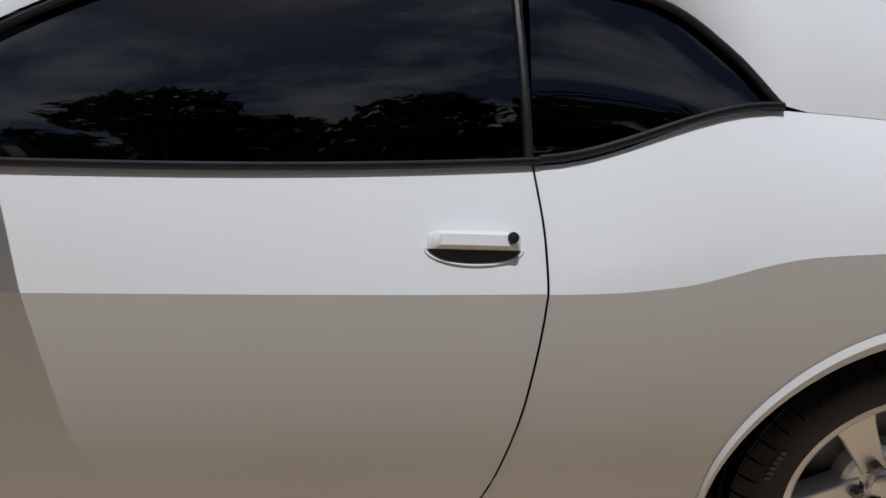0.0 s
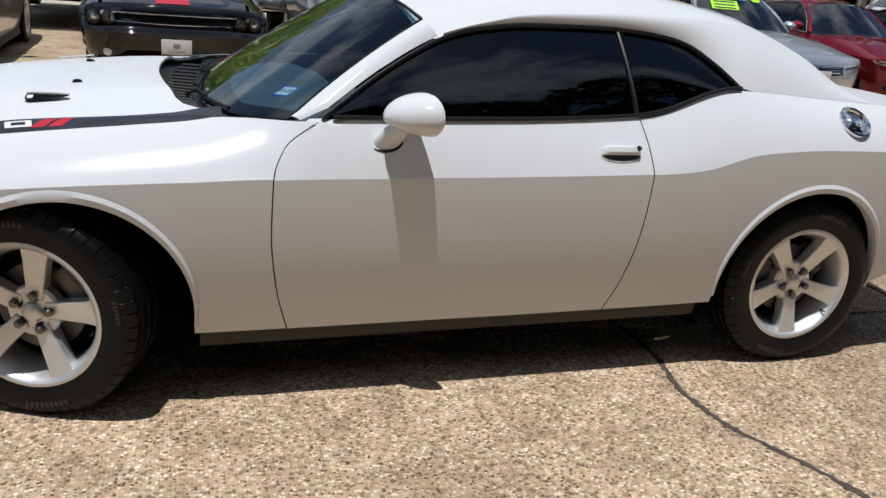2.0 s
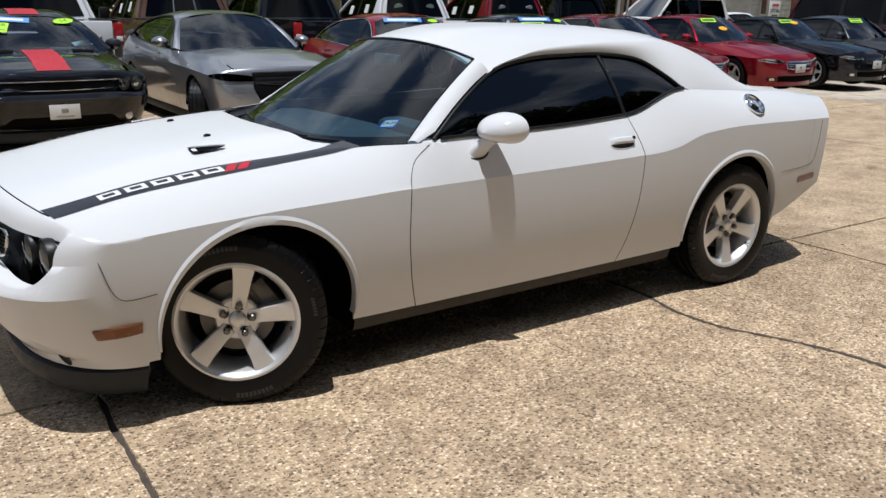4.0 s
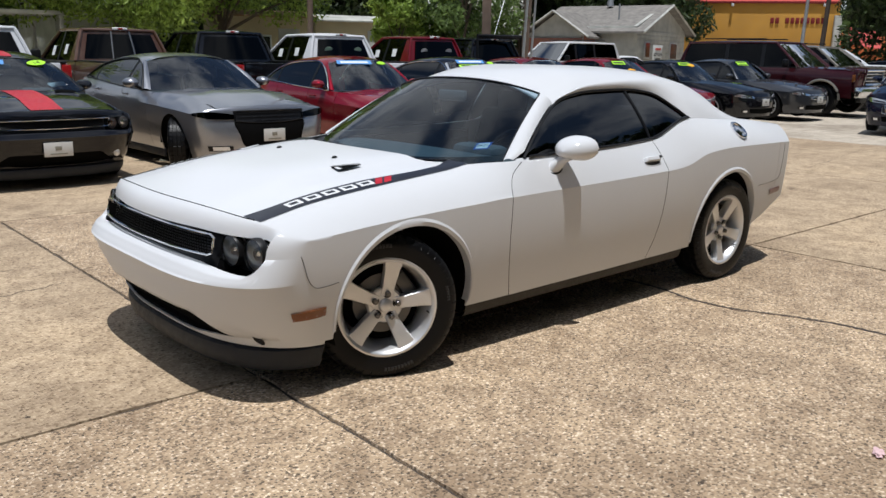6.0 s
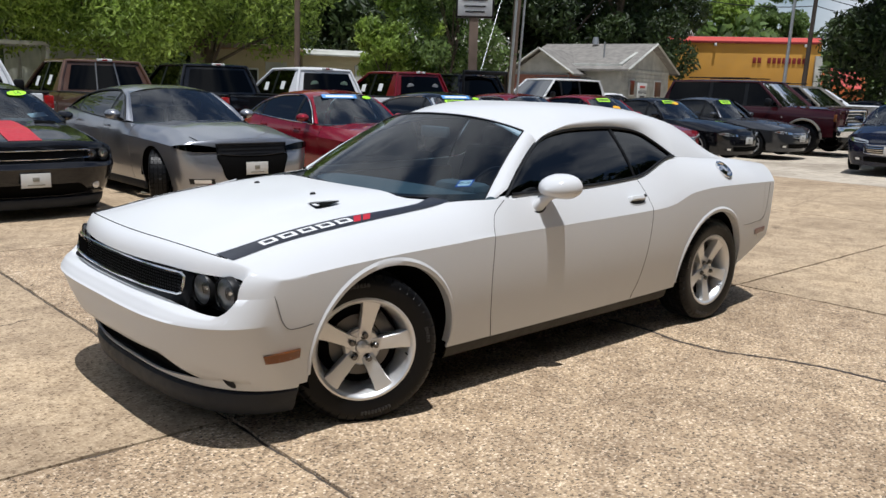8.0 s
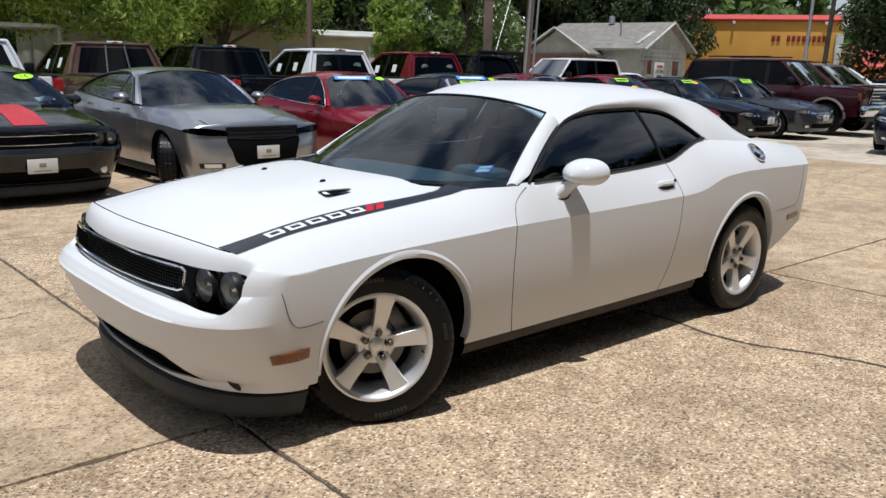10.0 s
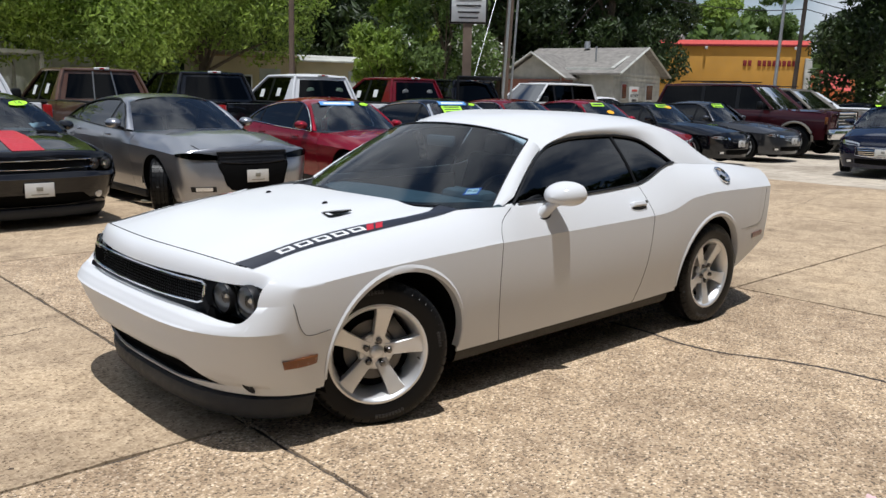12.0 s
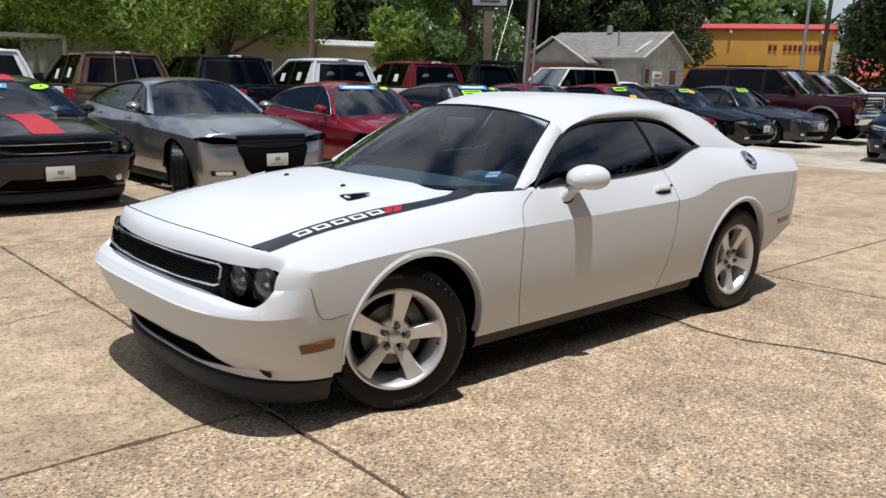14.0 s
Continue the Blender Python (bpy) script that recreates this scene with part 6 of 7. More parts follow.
# ---- pickups and large wagons ----
def greenhouse(car, P, glass_mat, x0b, x1b, zb, hb, x0t, x1t, zt, ht, posts, rear_split=0, post_mat=None, screen=None, lamp=True):
    """A cab with its panes, posts and roof between a lower and an upper rectangle."""
    V = Vector
    A, B, C, D = V((x0b, -hb, zb)), V((x1b, -hb, zb)), V((x1t, -ht, zt)), V((x0t, -ht, zt))
    flip = V((1, -1, 1))
    half = []

    def strip(s0, s1, mat, name, lift):
        o = V((0, -lift, lift * 0.3))
        up = lambda s: s if s in (0.0, 1.0) else min(1.0, max(0.0, (A.lerp(B, s).x + 0.06 - D.x) / (C.x - D.x)))
        rows = [[A.lerp(B, s).lerp(D.lerp(C, k), t) + o for s, k in ((s0, up(s0)), ((s0 + s1) / 2, (up(s0) + up(s1)) / 2), (s1, up(s1)))] for t in (0, 0.34, 0.67, 1)]
        return part(name, skin(rows, 0.02), mat, car)
    edges = [0.0] + [e for p in posts for e in p] + [1.0]
    for a, b in zip(edges[::2], edges[1::2]):
        half.append(strip(a, b, glass_mat, "side_window", 0.0))
    for a, b in posts:
        half.append(strip(a, b, P if b == 1.0 else post_mat or TRIM, "window_post", 0.006))
    for p, q, nm in ((A, D, "front_pillar"), (B, C, "rear_pillar")):
        half.append(part(nm, tube([p, p.lerp(q, 0.5) + V((0, -0.01, 0.01)), q], [0.045, 0.04, 0.04], 8), P, car))
    half.append(part("roof_rail", tube([D, D.lerp(C, 0.5) + V((0, 0, 0.012)), C], 0.035, 8), P, car))
    half.append(part("belt_rail", tube([A, B], 0.012, 6), TRIM, car))
    mirrored(half)
    n = 13
    rows = []
    for i in range(11):
        t = i / 10
        e = 1 - abs(2 * t - 1)**4
        rows.append([V((x0t + (x1t - x0t) * t + (0.06 * (1 - (2 * j / (n - 1) - 1)**2) * (2 * t - 1)), -ht + 2 * ht * j / (n - 1), zt + 0.02 + 0.055 * (0.35 + 0.65 * e) * (1 - abs(2 * j / (n - 1) - 1)**3))) for j in range(n)])
    part("roof", skin(rows, 0.03, (0, 0, -1)), P, car)
    for p, q, sg, nm, mt in ((A, D, -1, "windscreen", screen or CLEAR), (B, C, 1, "rear_window", glass_mat)):
        rows = [[(p * V((1, 1 - 2 * k / 8, 1))).lerp(q * V((1, 1 - 2 * k / 8, 1)), t) + V((sg * 0.07 * (1 - (2 * k / 8 - 1)**2), 0, 0)) for k in range(9)] for t in (0, 0.33, 0.66, 1)]
        if nm == "rear_window" and lamp:
            part("cab_rear_panel", skin(rows), P, car)
            inset = lambda y, t: (p * V((1, 1 - 2 * y, 1))).lerp(q * V((1, 1 - 2 * y, 1)), t) + V((0.014 + 0.07 * (1 - (2 * y - 1)**2), 0, 0))
            rows2 = [[inset(0.075 + 0.85 * k / 8, 0.10 + 0.78 * t) for k in range(9)] for t in (0, 0.33, 0.66, 1)]
            part(nm, skin(rows2), mt, car)
        else:
            part(nm, skin(rows), mt, car)
        part("window_header", tube([r for r in rows[-1]], 0.035, 8), P, car)
        if nm == "rear_window" and rear_split:
            for k in (3, 5):
                part("window_mullion", tube([rows[t][k] + V((0.012, 0, 0)) for t in range(4)], 0.016, 6), ALLOY_DARK, car)
    if lamp:
        c = C.lerp(C * flip, 0.5) + V((0.09, 0, 0.035))
        lampb = part("high_brake_lamp", box_bm(0.04, 0.30, 0.05, c, 0.012), PAPER, car)
        part("lamp_lens", box_bm(0.02, 0.10, 0.035, c + V((0.018, 0, 0)), 0.008), REDLENS, lampb)


def wagon_shape(wb, nose, tail, half, low, cr, edge):
    return Shape(nose=nose, plan=0.22, power=4, back=0.05, tail=tail, tplan=0.06,
                 wide=((nose, half - 0.02), (0, half), (tail, half - 0.01)), crease=((nose, cr), (tail, cr)),
                 edge_y=((nose, half - 0.08), (tail, half - 0.06)), edge_z=((nose, edge - 0.08), (0.6, edge), (tail, edge)),
                 crown=((nose, edge - 0.04), (tail, edge)), bulge=((nose, 0.03), (tail, 0.02)),
                 arches=((0, 0.42, 0.49), (wb, 0.42, 0.48)), rocker=lambda x: low, tuck=0.06)


def rear_lamp(car, at, sx, sz, mirror_y=True):
    for sg in ((-1, 1) if mirror_y else (1,)):
        lamp = part("tail_lamp", box_bm(0.10, sx, sz, (at[0], sg * at[1], at[2]), 0.02), REDLENS, car)
        part("reverse_lamp", box_bm(0.012, sx * 0.7, sz * 0.22, (at[0] + 0.05, sg * at[1], at[2] - sz * 0.18), 0.004), PAPER, lamp)


def pickup(label, P, at, roof=1.93, cap=False, papers=True, stickers=None, wheel=ALLOY, split=0, cab_len=2.05, badge="", lamp_z=1.06):
    """A crew-cab pickup with an open bed; its tail is seen."""
    car = thing("pickup_truck", label, "pickup truck", "pickup trucks in the back row", at)
    wb, nose, tail, half = 3.65, -0.98, 4.80, 1.0
    S = wagon_shape(wb, nose, tail, half, 0.46, 0.98, 1.27)
    c = lambda x: (lambda z: x)
    pan = []
    cab0, cab1 = 0.62, 0.62 + cab_len + 0.15
    for nm, a, b in (("fender", nose + 0.2, 0.70), ("front_door", 0.705, 1.75), ("rear_door", 1.755, cab1), ("bed_side", cab1 + 0.03, tail - 0.04)):
        pan.append(part(nm, skin(S.flank(c(a), c(b), 5, 5, step=0.25), 0.02), P, car, sharp=20))
    for cx, cz, r in S.arches:
        w = [[(cx - (r + 0.01) * math.cos(math.pi * i / 16), y, cz + (r + 0.01) * math.sin(math.pi * i / 16)) for i in range(17)] for y in (-0.97, -0.55)]
        pan.append(part("wheel_well", skin(w), WELLM, car))
    pan.append(part("bed_wall", skin([[(x, -0.84, z) for x in (cab1 + 0.05, tail - 0.06)] for z in (0.75, 1.285)]), P, car))
    pan.append(part("bed_rail", box_bm(tail - cab1 - 0.06, 0.11, 0.035, ((cab1 + tail) / 2, -0.885, 1.285), 0.012), TRIM, car))
    for x in (1.62, cab1 - 0.12):
        pan.append(part("door_handle", box_bm(0.20, 0.03, 0.035, (x, -1.0, 1.08), 0.01), CHROME, car))
    bm = box_bm(0.14, 0.20, 0.26, (1.02, -1.15, 1.36), 0.05)
    pan.append(part("mirror_housing", bm, TRIM, car))
    pan.append(part("mirror_arm", tube([(1.02, -0.95, 1.27), (1.02, -1.08, 1.30)], 0.025, 6), TRIM, car))
    mirrored(pan)
    part("bed_floor", box_bm(tail - cab1, 1.66, 0.05, ((cab1 + tail) / 2, 0, 0.78)), GREYPLASTIC, car)
    part("cab_back", box_bm(0.04, 1.86, 0.75, (cab1, 0, 0.92), 0.01), P, car)
    part("frame_rail", box_bm(5.2, 0.9, 0.18, (1.9, 0, 0.52)), WELLM, car)
    part("cab_floor", box_bm(2.1, 1.8, 0.12, (1.65, 0, 0.58)), WELLM, car)
    gate = part("tailgate", box_bm(0.06, 1.66, 0.56, (tail - 0.02, 0, 1.0), 0.02), P, car)
    part("tailgate_handle", box_bm(0.03, 0.26, 0.09, (tail + 0.02, 0, 1.14), 0.015), TRIM, gate)
    if badge:
        letters(badge, 0.16, CHROME, gate, "badge", Matrix.Translation((tail + 0.014, 0.52, 0.98)) @ Euler((radians(90), 0, radians(90))).to_matrix().to_4x4(), 0.006)
    rear_lamp(car, (tail - 0.03, 0.925, lamp_z), 0.15, 0.38)
    part("rear_bumper", box_bm(0.14, 1.86, 0.20, (tail + 0.08, 0, 0.60), 0.04), CHROME, car)
    rows = [[(x, y, 1.20 + 0.08 * math.sin(min(1, (x - nose) / 0.5) * math.pi / 2) - 0.03 * (y / 0.92)**4) for y in [-0.93 + 1.86 * i / 12 for i in range(13)]] for x in [nose + (0.70 - nose) * i / 8 for i in range(9)]]
    part("hood", skin(rows), P, car)
    part("front_end", box_bm(0.12, 1.86, 0.72, (nose + 0.06, 0, 0.86), 0.05), P, car)
    greenhouse(car, P, DARKTINT, cab0, cab1, 1.275, 0.93, 1.42, cab1 - 0.20, roof - 0.06, 0.72, ((0.47, 0.51), (0.82, 1.0)), split, screen=DARKTINT)
    part("rear_seat", box_bm(0.2, 1.5, 0.55, (cab1 - 0.35, 0, 1.05), 0.06), SEATM, car)
    part("seat_back", box_bm(0.2, 0.5, 0.6, (1.55, -0.4, 1.10), 0.06), SEATM, car)
    part("seat_back", box_bm(0.2, 0.5, 0.6, (1.55, 0.4, 1.10), 0.06), SEATM, car)
    if papers:
        for s, z in ((1.38, 1.47), (2.10, 1.50)):
            part("window_paper", box_bm(0.17, 0.004, 0.20, (s, -0.885 + (z - 1.40) * 0.5 - 0.03, z), 0, Matrix.Rotation(radians(-19), 3, "X")), PAPER, car)
    if stickers:
        for y in (-0.42, 0.42):
            bm = bm_of(lathe([(0.001, 0), (0.10, 0.0), (0.10, 0.004)], 9))
            bmesh.ops.transform(bm, matrix=Matrix.Translation((cab1 - 0.02, y, 1.55)) @ Matrix.Rotation(radians(90), 4, "Z") @ Matrix.Rotation(radians(18), 4, "X") @ Matrix.Diagonal((1.1, 1, 0.8, 1)), verts=bm.verts)
            part("window_decal", bm, stickers, car)
    if cap:
        for x in (cab1 + 0.1,):
            part("headache_rack", tube([(x, -0.86, 1.28), (x, -0.84, roof + 0.05), (x, 0.84, roof + 0.05), (x, 0.86, 1.28)], 0.045, 8), TRIM, car)
            part("rack_screen", box_bm(0.03, 1.6, 0.10, (x, 0, roof + 0.02), 0.01), TRIM, car)
    for x in (0, wb):
        for y in (-1, 1):
            add_wheel(car, WMT, (x, y * 0.86, 0.405), 0, 15, 5, right=y > 0, alloy=wheel, full=False)
    return car


def away(x, y, turn=-90.0):
    return pose(x, y, 0, 0, 0, turn)


DECALG = plain("pale_green_decal", (0.45, 0.62, 0.45), 0.6)
# the tails stand near y = 11.2, the front axles 4.8 m further on
for lab, pm, x, y, kw in (
        ("silver pickup with red tail lamps beside the grey sedan", SILVERP, -1.40, 16.0, dict(papers=False)),
        ("white four-wheel-drive pickup with red tail lamps", WHITE, 1.40, 16.0, dict(papers=False, badge="4X4")),
        ("brown crew-cab pickup with dark rear window", BROWNP, 4.05, 16.0, dict(split=1, lamp_z=0.84)),
        ("black crew-cab pickup with large red tail lamps", BLACKP, 6.50, 16.0, dict(papers=False)),
        ("white crew-cab pickup with green window decals", WHITE, 9.35, 16.0, dict(stickers=DECALG)),
        ("red crew-cab pickup with white window decals", DARKREDP, 12.30, 16.0, dict(stickers=PAPER)),
        ("black crew-cab pickup with a cab guard", BLACKP, 14.50, 16.0, dict(cap=True))):
    pickup(lab, pm, away(x, y), **kw)


def big_wagon(label, P, at, roof=1.98, length=4.6, lower=None, grille_mat=None, screen=None):
    """A long sport-utility wagon whose front is seen."""
    car = thing("suv", label, "suv", "cars for sale", at)
    wb, nose, tail, half = 3.5, -0.98, length, 1.0
    S = wagon_shape(wb, nose, tail, half, 0.48, 1.0, 1.25)
    c = lambda x: (lambda z: x)
    pan = []
    for nm, a, b in (("fender", nose + 0.16, 0.78), ("front_door", 0.785, 1.85), ("rear_door", 1.855, 2.95), ("quarter_panel", 2.955, tail - 0.03)):
        pan.append(part(nm, skin(S.flank(c(a), c(b), 6, 5, step=0.2), 0.02), P, car, sharp=20))
    for cx, cz, r in S.arches:
        w = [[(cx - (r + 0.01) * math.cos(math.pi * i / 16), y, cz + (r + 0.01) * math.sin(math.pi * i / 16)) for i in range(17)] for y in (-0.97, -0.55)]
        pan.append(part("wheel_well", skin(w), WELLM, car))
        lip = [(cx - (r + 0.03) * math.cos(math.pi * i / 20), -S.side(cx, cz + r * 0.5) - 0.012, cz + (r + 0.03) * math.sin(math.pi * i / 20)) for i in range(21)]
        pan.append(part("arch_flare", tube(lip, 0.035, 6), lower or P, car))
    for x in (1.70, 2.80):
        pan.append(part("door_handle", box_bm(0.18, 0.03, 0.04, (x, -1.0, 1.10), 0.01), TRIM, car))
    pan.append(part("mirror_housing", box_bm(0.14, 0.20, 0.22, (1.0, -1.14, 1.36), 0.05), TRIM, car))
    pan.append(part("mirror_arm", tube([(1.0, -0.95, 1.28), (1.0, -1.08, 1.31)], 0.025, 6), TRIM, car))
    pan.append(part("running_board", box_bm(1.9, 0.16, 0.05, (1.75, -0.98, 0.44), 0.015), TRIM, car))
    lampb = part("headlight", box_bm(0.08, 0.24, 0.22, (nose + 0.10, -0.80, 1.00), 0.03), REFLECTOR, car)
    pan.append(lampb)
    pan.append(part("turn_signal", box_bm(0.07, 0.10, 0.20, (nose + 0.14, -0.955, 1.0), 0.02), AMBER, car))
    pan.append(part("fog_lamp", cyl_bm(0.06, 0.06, 0.04, (nose - 0.08, -0.62, 0.56), "X", 16), REFLECTOR, car))
    mirrored(pan)
    part("front_panel", box_bm(0.16, 1.86, 0.62, (nose + 0.13, 0, 0.94), 0.06), P, car)
    g = part("grille", box_bm(0.06, 1.10, 0.36, (nose + 0.05, 0, 1.02), 0.03), TRIM, car)
    ring = [(nose + 0.01, y, z) for y, z in ((-0.56, 0.84), (-0.56, 1.20), (0.56, 1.20), (0.56, 0.84), (-0.56, 0.84))]
    part("grille_surround", tube(ring, 0.04, 8), grille_mat or CHROME, g)
    for z in (0.93, 1.02, 1.11):
        part("grille_bar", box_bm(0.03, 1.06, 0.025, (nose + 0.01, 0, z), 0.008), grille_mat or CHROME, g)
    part("front_bumper", box_bm(0.22, 1.98, 0.30, (nose - 0.02, 0, 0.64), 0.06), grille_mat or CHROME, car)
    part("air_dam", box_bm(0.12, 1.7, 0.14, (nose + 0.02, 0, 0.44), 0.03), TRIM, car)
    dealer_plate(car, (nose - 0.14, 0.0, 0.66))
    part("frame_rail", box_bm(5.0, 1.0, 0.2, (1.8, 0, 0.52)), WELLM, car)
    part("body_core", box_bm(tail - 1.0, 1.84, 0.5, (tail / 2 + 0.4, 0, 0.85)), SEATM, car)
    rows = [[(x, y, 1.13 + 0.13 * math.sin(min(1, (x - nose + 0.02) / 0.55) * math.pi / 2) + 0.02 * smoothstep(0.7, 0.4, abs(y)) - 0.03 * (abs(y) / 0.93)**4) for y in [-0.93 + 1.86 * i / 14 for i in range(15)]] for x in [nose + 0.05 + (0.80 - nose) * i / 10 for i in range(11)]]
    part("hood", skin(rows, 0.02, (0, 0, -1)), P, car)
    part("tailgate", box_bm(0.06, 1.86, 0.8, (tail - 0.02, 0, 0.90), 0.03), P, car)
    rear_lamp(car, (tail - 0.03, 0.92, 1.05), 0.13, 0.35)
    greenhouse(car, P, DARKTINT, 0.72, tail - 0.06, 1.255, 0.93, 1.52, tail - 0.28, roof - 0.07, 0.74, ((0.27, 0.30), (0.57, 0.60), (0.97, 1.0)), 0, screen=screen, lamp=False)
    part("dashboard", box_bm(0.4, 1.6, 0.2, (1.15, 0, 1.2), 0.05), DASHM, car)
    for y in (-0.4, 0.4):
        part("seat_back", box_bm(0.2, 0.5, 0.7, (2.0, y, 1.25), 0.06), SEATM, car)
    for y in (-0.62, 0.62):
        part("roof_rack", tube([(1.9, y, roof + 0.05), (3.9, y, roof + 0.05)], 0.02, 6), TRIM, car)
    for x in (0, wb):
        for y in (-1, 1):
            add_wheel(car, WMT, (x, y * 0.86, 0.405), 0, 15, 5, right=y > 0, full=False)
    return car


big_wagon("maroon full-size wagon with a chrome bumper and grille", MAROONP, park(21.5, 6.75), lower=TANP)
big_wagon("pewter full-size wagon beside the maroon one", TANP, park(24.9, 7.2), roof=1.90, grille_mat=TANP)
big_wagon("white sport-utility wagon far down the row", WHITE, park(29.2, 8.9), roof=1.85)
far1 = Sedan("sedan", "dark green sedan far down the row with a green sticker", BLACKP, park(32.4, 7.8))
far1.face()
far1.sticker(-0.3, 0.8, 0.4, 0.15, GREENSTK, "sale_sticker")
big_wagon("long white sport-utility wagon standing crosswise behind the red sedans", WHITE, pose(21.9, 19.0, 0), roof=2.0, screen=DARKTINT)
far2 = Sedan("sedan", "white sedan by the old house", WHITE, pose(31.5, 19.6, 0, 0, 0, 150))
far2.face()
far3 = Sedan("sedan", "white coupe with dark windows by the old house", WHITE, pose(27.9, 18.4, 0, 0, 0, 165))
far3.face()

# ---- ground ----
ground = tagged(part("ground", mesh([(-600, -600, -0.05), (600, -600, -0.05), (600, 600, -0.05), (-600, 600, -0.05)], [(0, 1, 2, 3)]), ROADM), kind="structure")
pavement = tagged(new("pavement"), kind="structure", label="tan concrete slabs with tarred joints")
JX = (-14.6, -9.9, -5.2, -0.52, 4.15, 8.90, 13.6)
JY = (-14.6, -9.9, -5.2, -0.50, 4.25, 9.0, 14.0)
part("joint_filler", mesh([(JX[0], JY[0], -0.012), (JX[-1], JY[0], -0.012), (JX[-1], JY[-1], -0.012), (JX[0], JY[-1], -0.012)], [(0, 1, 2, 3)]), TAR, pavement)


def slab_mesh(x0, y0, x1, y1, seed):
    """A slab with slightly crumbled, uneven edges."""
    rnd = random.Random(seed)
    ring = []
    n = 90
    for (ax, ay), (bx, by), (nx, ny) in (((x0, y0), (x1, y0), (0, 1)), ((x1, y0), (x1, y1), (-1, 0)), ((x1, y1), (x0, y1), (0, -1)), ((x0, y1), (x0, y0), (1, 0))):
        for i in range(n):
            t = i / n
            o = 0.008 + 0.007 * rnd.random() + 0.018 * max(0, noise.noise(Vector(((ax + (bx - ax) * t) * 4, (ay + (by - ay) * t) * 4, seed)))) * (1 if 0 < i else 0)
            ring.append((ax + (bx - ax) * t + nx * o, ay + (by - ay) * t + ny * o))
    top = [(x, y, 0.0) for x, y in ring]
    cx, cy = (x0 + x1) / 2, (y0 + y1) / 2
    low = [(x + (x - cx) * 0.0015, y + (y - cy) * 0.0015, -0.03) for x, y in ring]
    k = len(ring)
    return mesh(top + low, [tuple(range(k))] + [(j, j + k, (j + 1) % k + k, (j + 1) % k) for j in range(k)])


sid = 0
for i in range(len(JX) - 1):
    for j in range(len(JY) - 1):
        sid += 1
        rough_side = (i == 3 and j <= 2) or (i == 2 and j <= 2) or (i == 3 and j == 3) or i < 2
        part("slab", slab_mesh(JX[i], JY[j], JX[i + 1], JY[j + 1], sid), SLAB if rough_side else SMOOTH, pavement, shade=False)
# wandering tarred crack
rnd = random.Random(4)
pts = spline(((2.38, -0.50, 0), (2.38, -0.82, 0), (2.32, -1.12, 0), (2.36, -1.40, 0), (2.52, -1.78, 0), (2.59, -2.20, 0), (2.55, -3.0, 0), (2.62, -5.2, 0)), 120)
rows = [[], []]
for p in pts:
    w = 0.009 + 0.009 * rnd.random()
    j = 0.012 * (rnd.random() - 0.5)
    rows[0].append((p.x - w + j, p.y, 0.0025))
    rows[1].append((p.x + w + j, p.y, 0.0025))
part("tarred_crack", skin(rows), TAR, pavement, shade=False)
for x0, y0, x1, y1 in ((-1.6, 1.62, -0.72, 1.80), (-2.4, 2.6, -0.9, 2.35), (5.2, 0.9, 7.6, 1.3), (9.4, 1.6, 12.6, 2.2)):
    pts = [Vector((x0 + (x1 - x0) * i / 40, y0 + (y1 - y0) * i / 40 + 0.03 * noise.noise(Vector((i * 0.3, x0, 0))), 0)) for i in range(41)]
    part("hairline_crack", skin([[(p.x, p.y - 0.004, 0.0015) for p in pts], [(p.x, p.y + 0.004, 0.0015) for p in pts]]), TAR, pavement, shade=False)
# leaf litter, grit and a crumpled wrapper
GRIT = plain("dark_grit", (0.09, 0.065, 0.045), 0.9)
litter = []
rnd = random.Random(9)
for i in range(260):
    x, y = rnd.uniform(-4.5, 9), rnd.uniform(-4.2, 4.5)
    s, a = rnd.uniform(0.004, 0.013), rnd.uniform(0, 6.28)
    m = Matrix.Translation((x, y, 0.002)) @ Matrix.Rotation(a, 4, "Z") @ Matrix.Diagonal((s, s * 0.6, s * 0.4, 1))
    litter.append((m, i))
gv, gf = [], []
for m, i in litter:
    k = len(gv)
    gv += [m @ Vector(p) for p in ((-1, -1, 0), (1, -0.8, 0), (0.9, 1, 0), (-0.8, 0.9, 0), (0, 0, 1.2))]
    gf += [(k, k + 1, k + 4), (k + 1, k + 2, k + 4), (k + 2, k + 3, k + 4), (k + 3, k, k + 4)]
tagged(part("grit", mesh(gv, gf), GRIT, None, shade=False), "dark bits of grit and leaf scattered over the concrete", "grit", kind="stuff")
PINK = plain("pink_wrapper", (0.75, 0.52, 0.52), 0.6)
bm = bmesh.new()
bmesh.ops.create_icosphere(bm, subdivisions=3, radius=1.0)
for v in bm.verts:
    v.co *= 0.8 + 0.45 * noise.noise(v.co * 2.3)
bmesh.ops.transform(bm, matrix=Matrix.Translation((1.0, -2.82, 0.012)) @ Matrix.Rotation(0.5, 4, "Z") @ Matrix.Diagonal((0.045, 0.026, 0.014, 1)), verts=bm.verts)
tagged(part("wrapper", bm, PINK), "crumpled pale pink wrapper on the concrete", "litter")

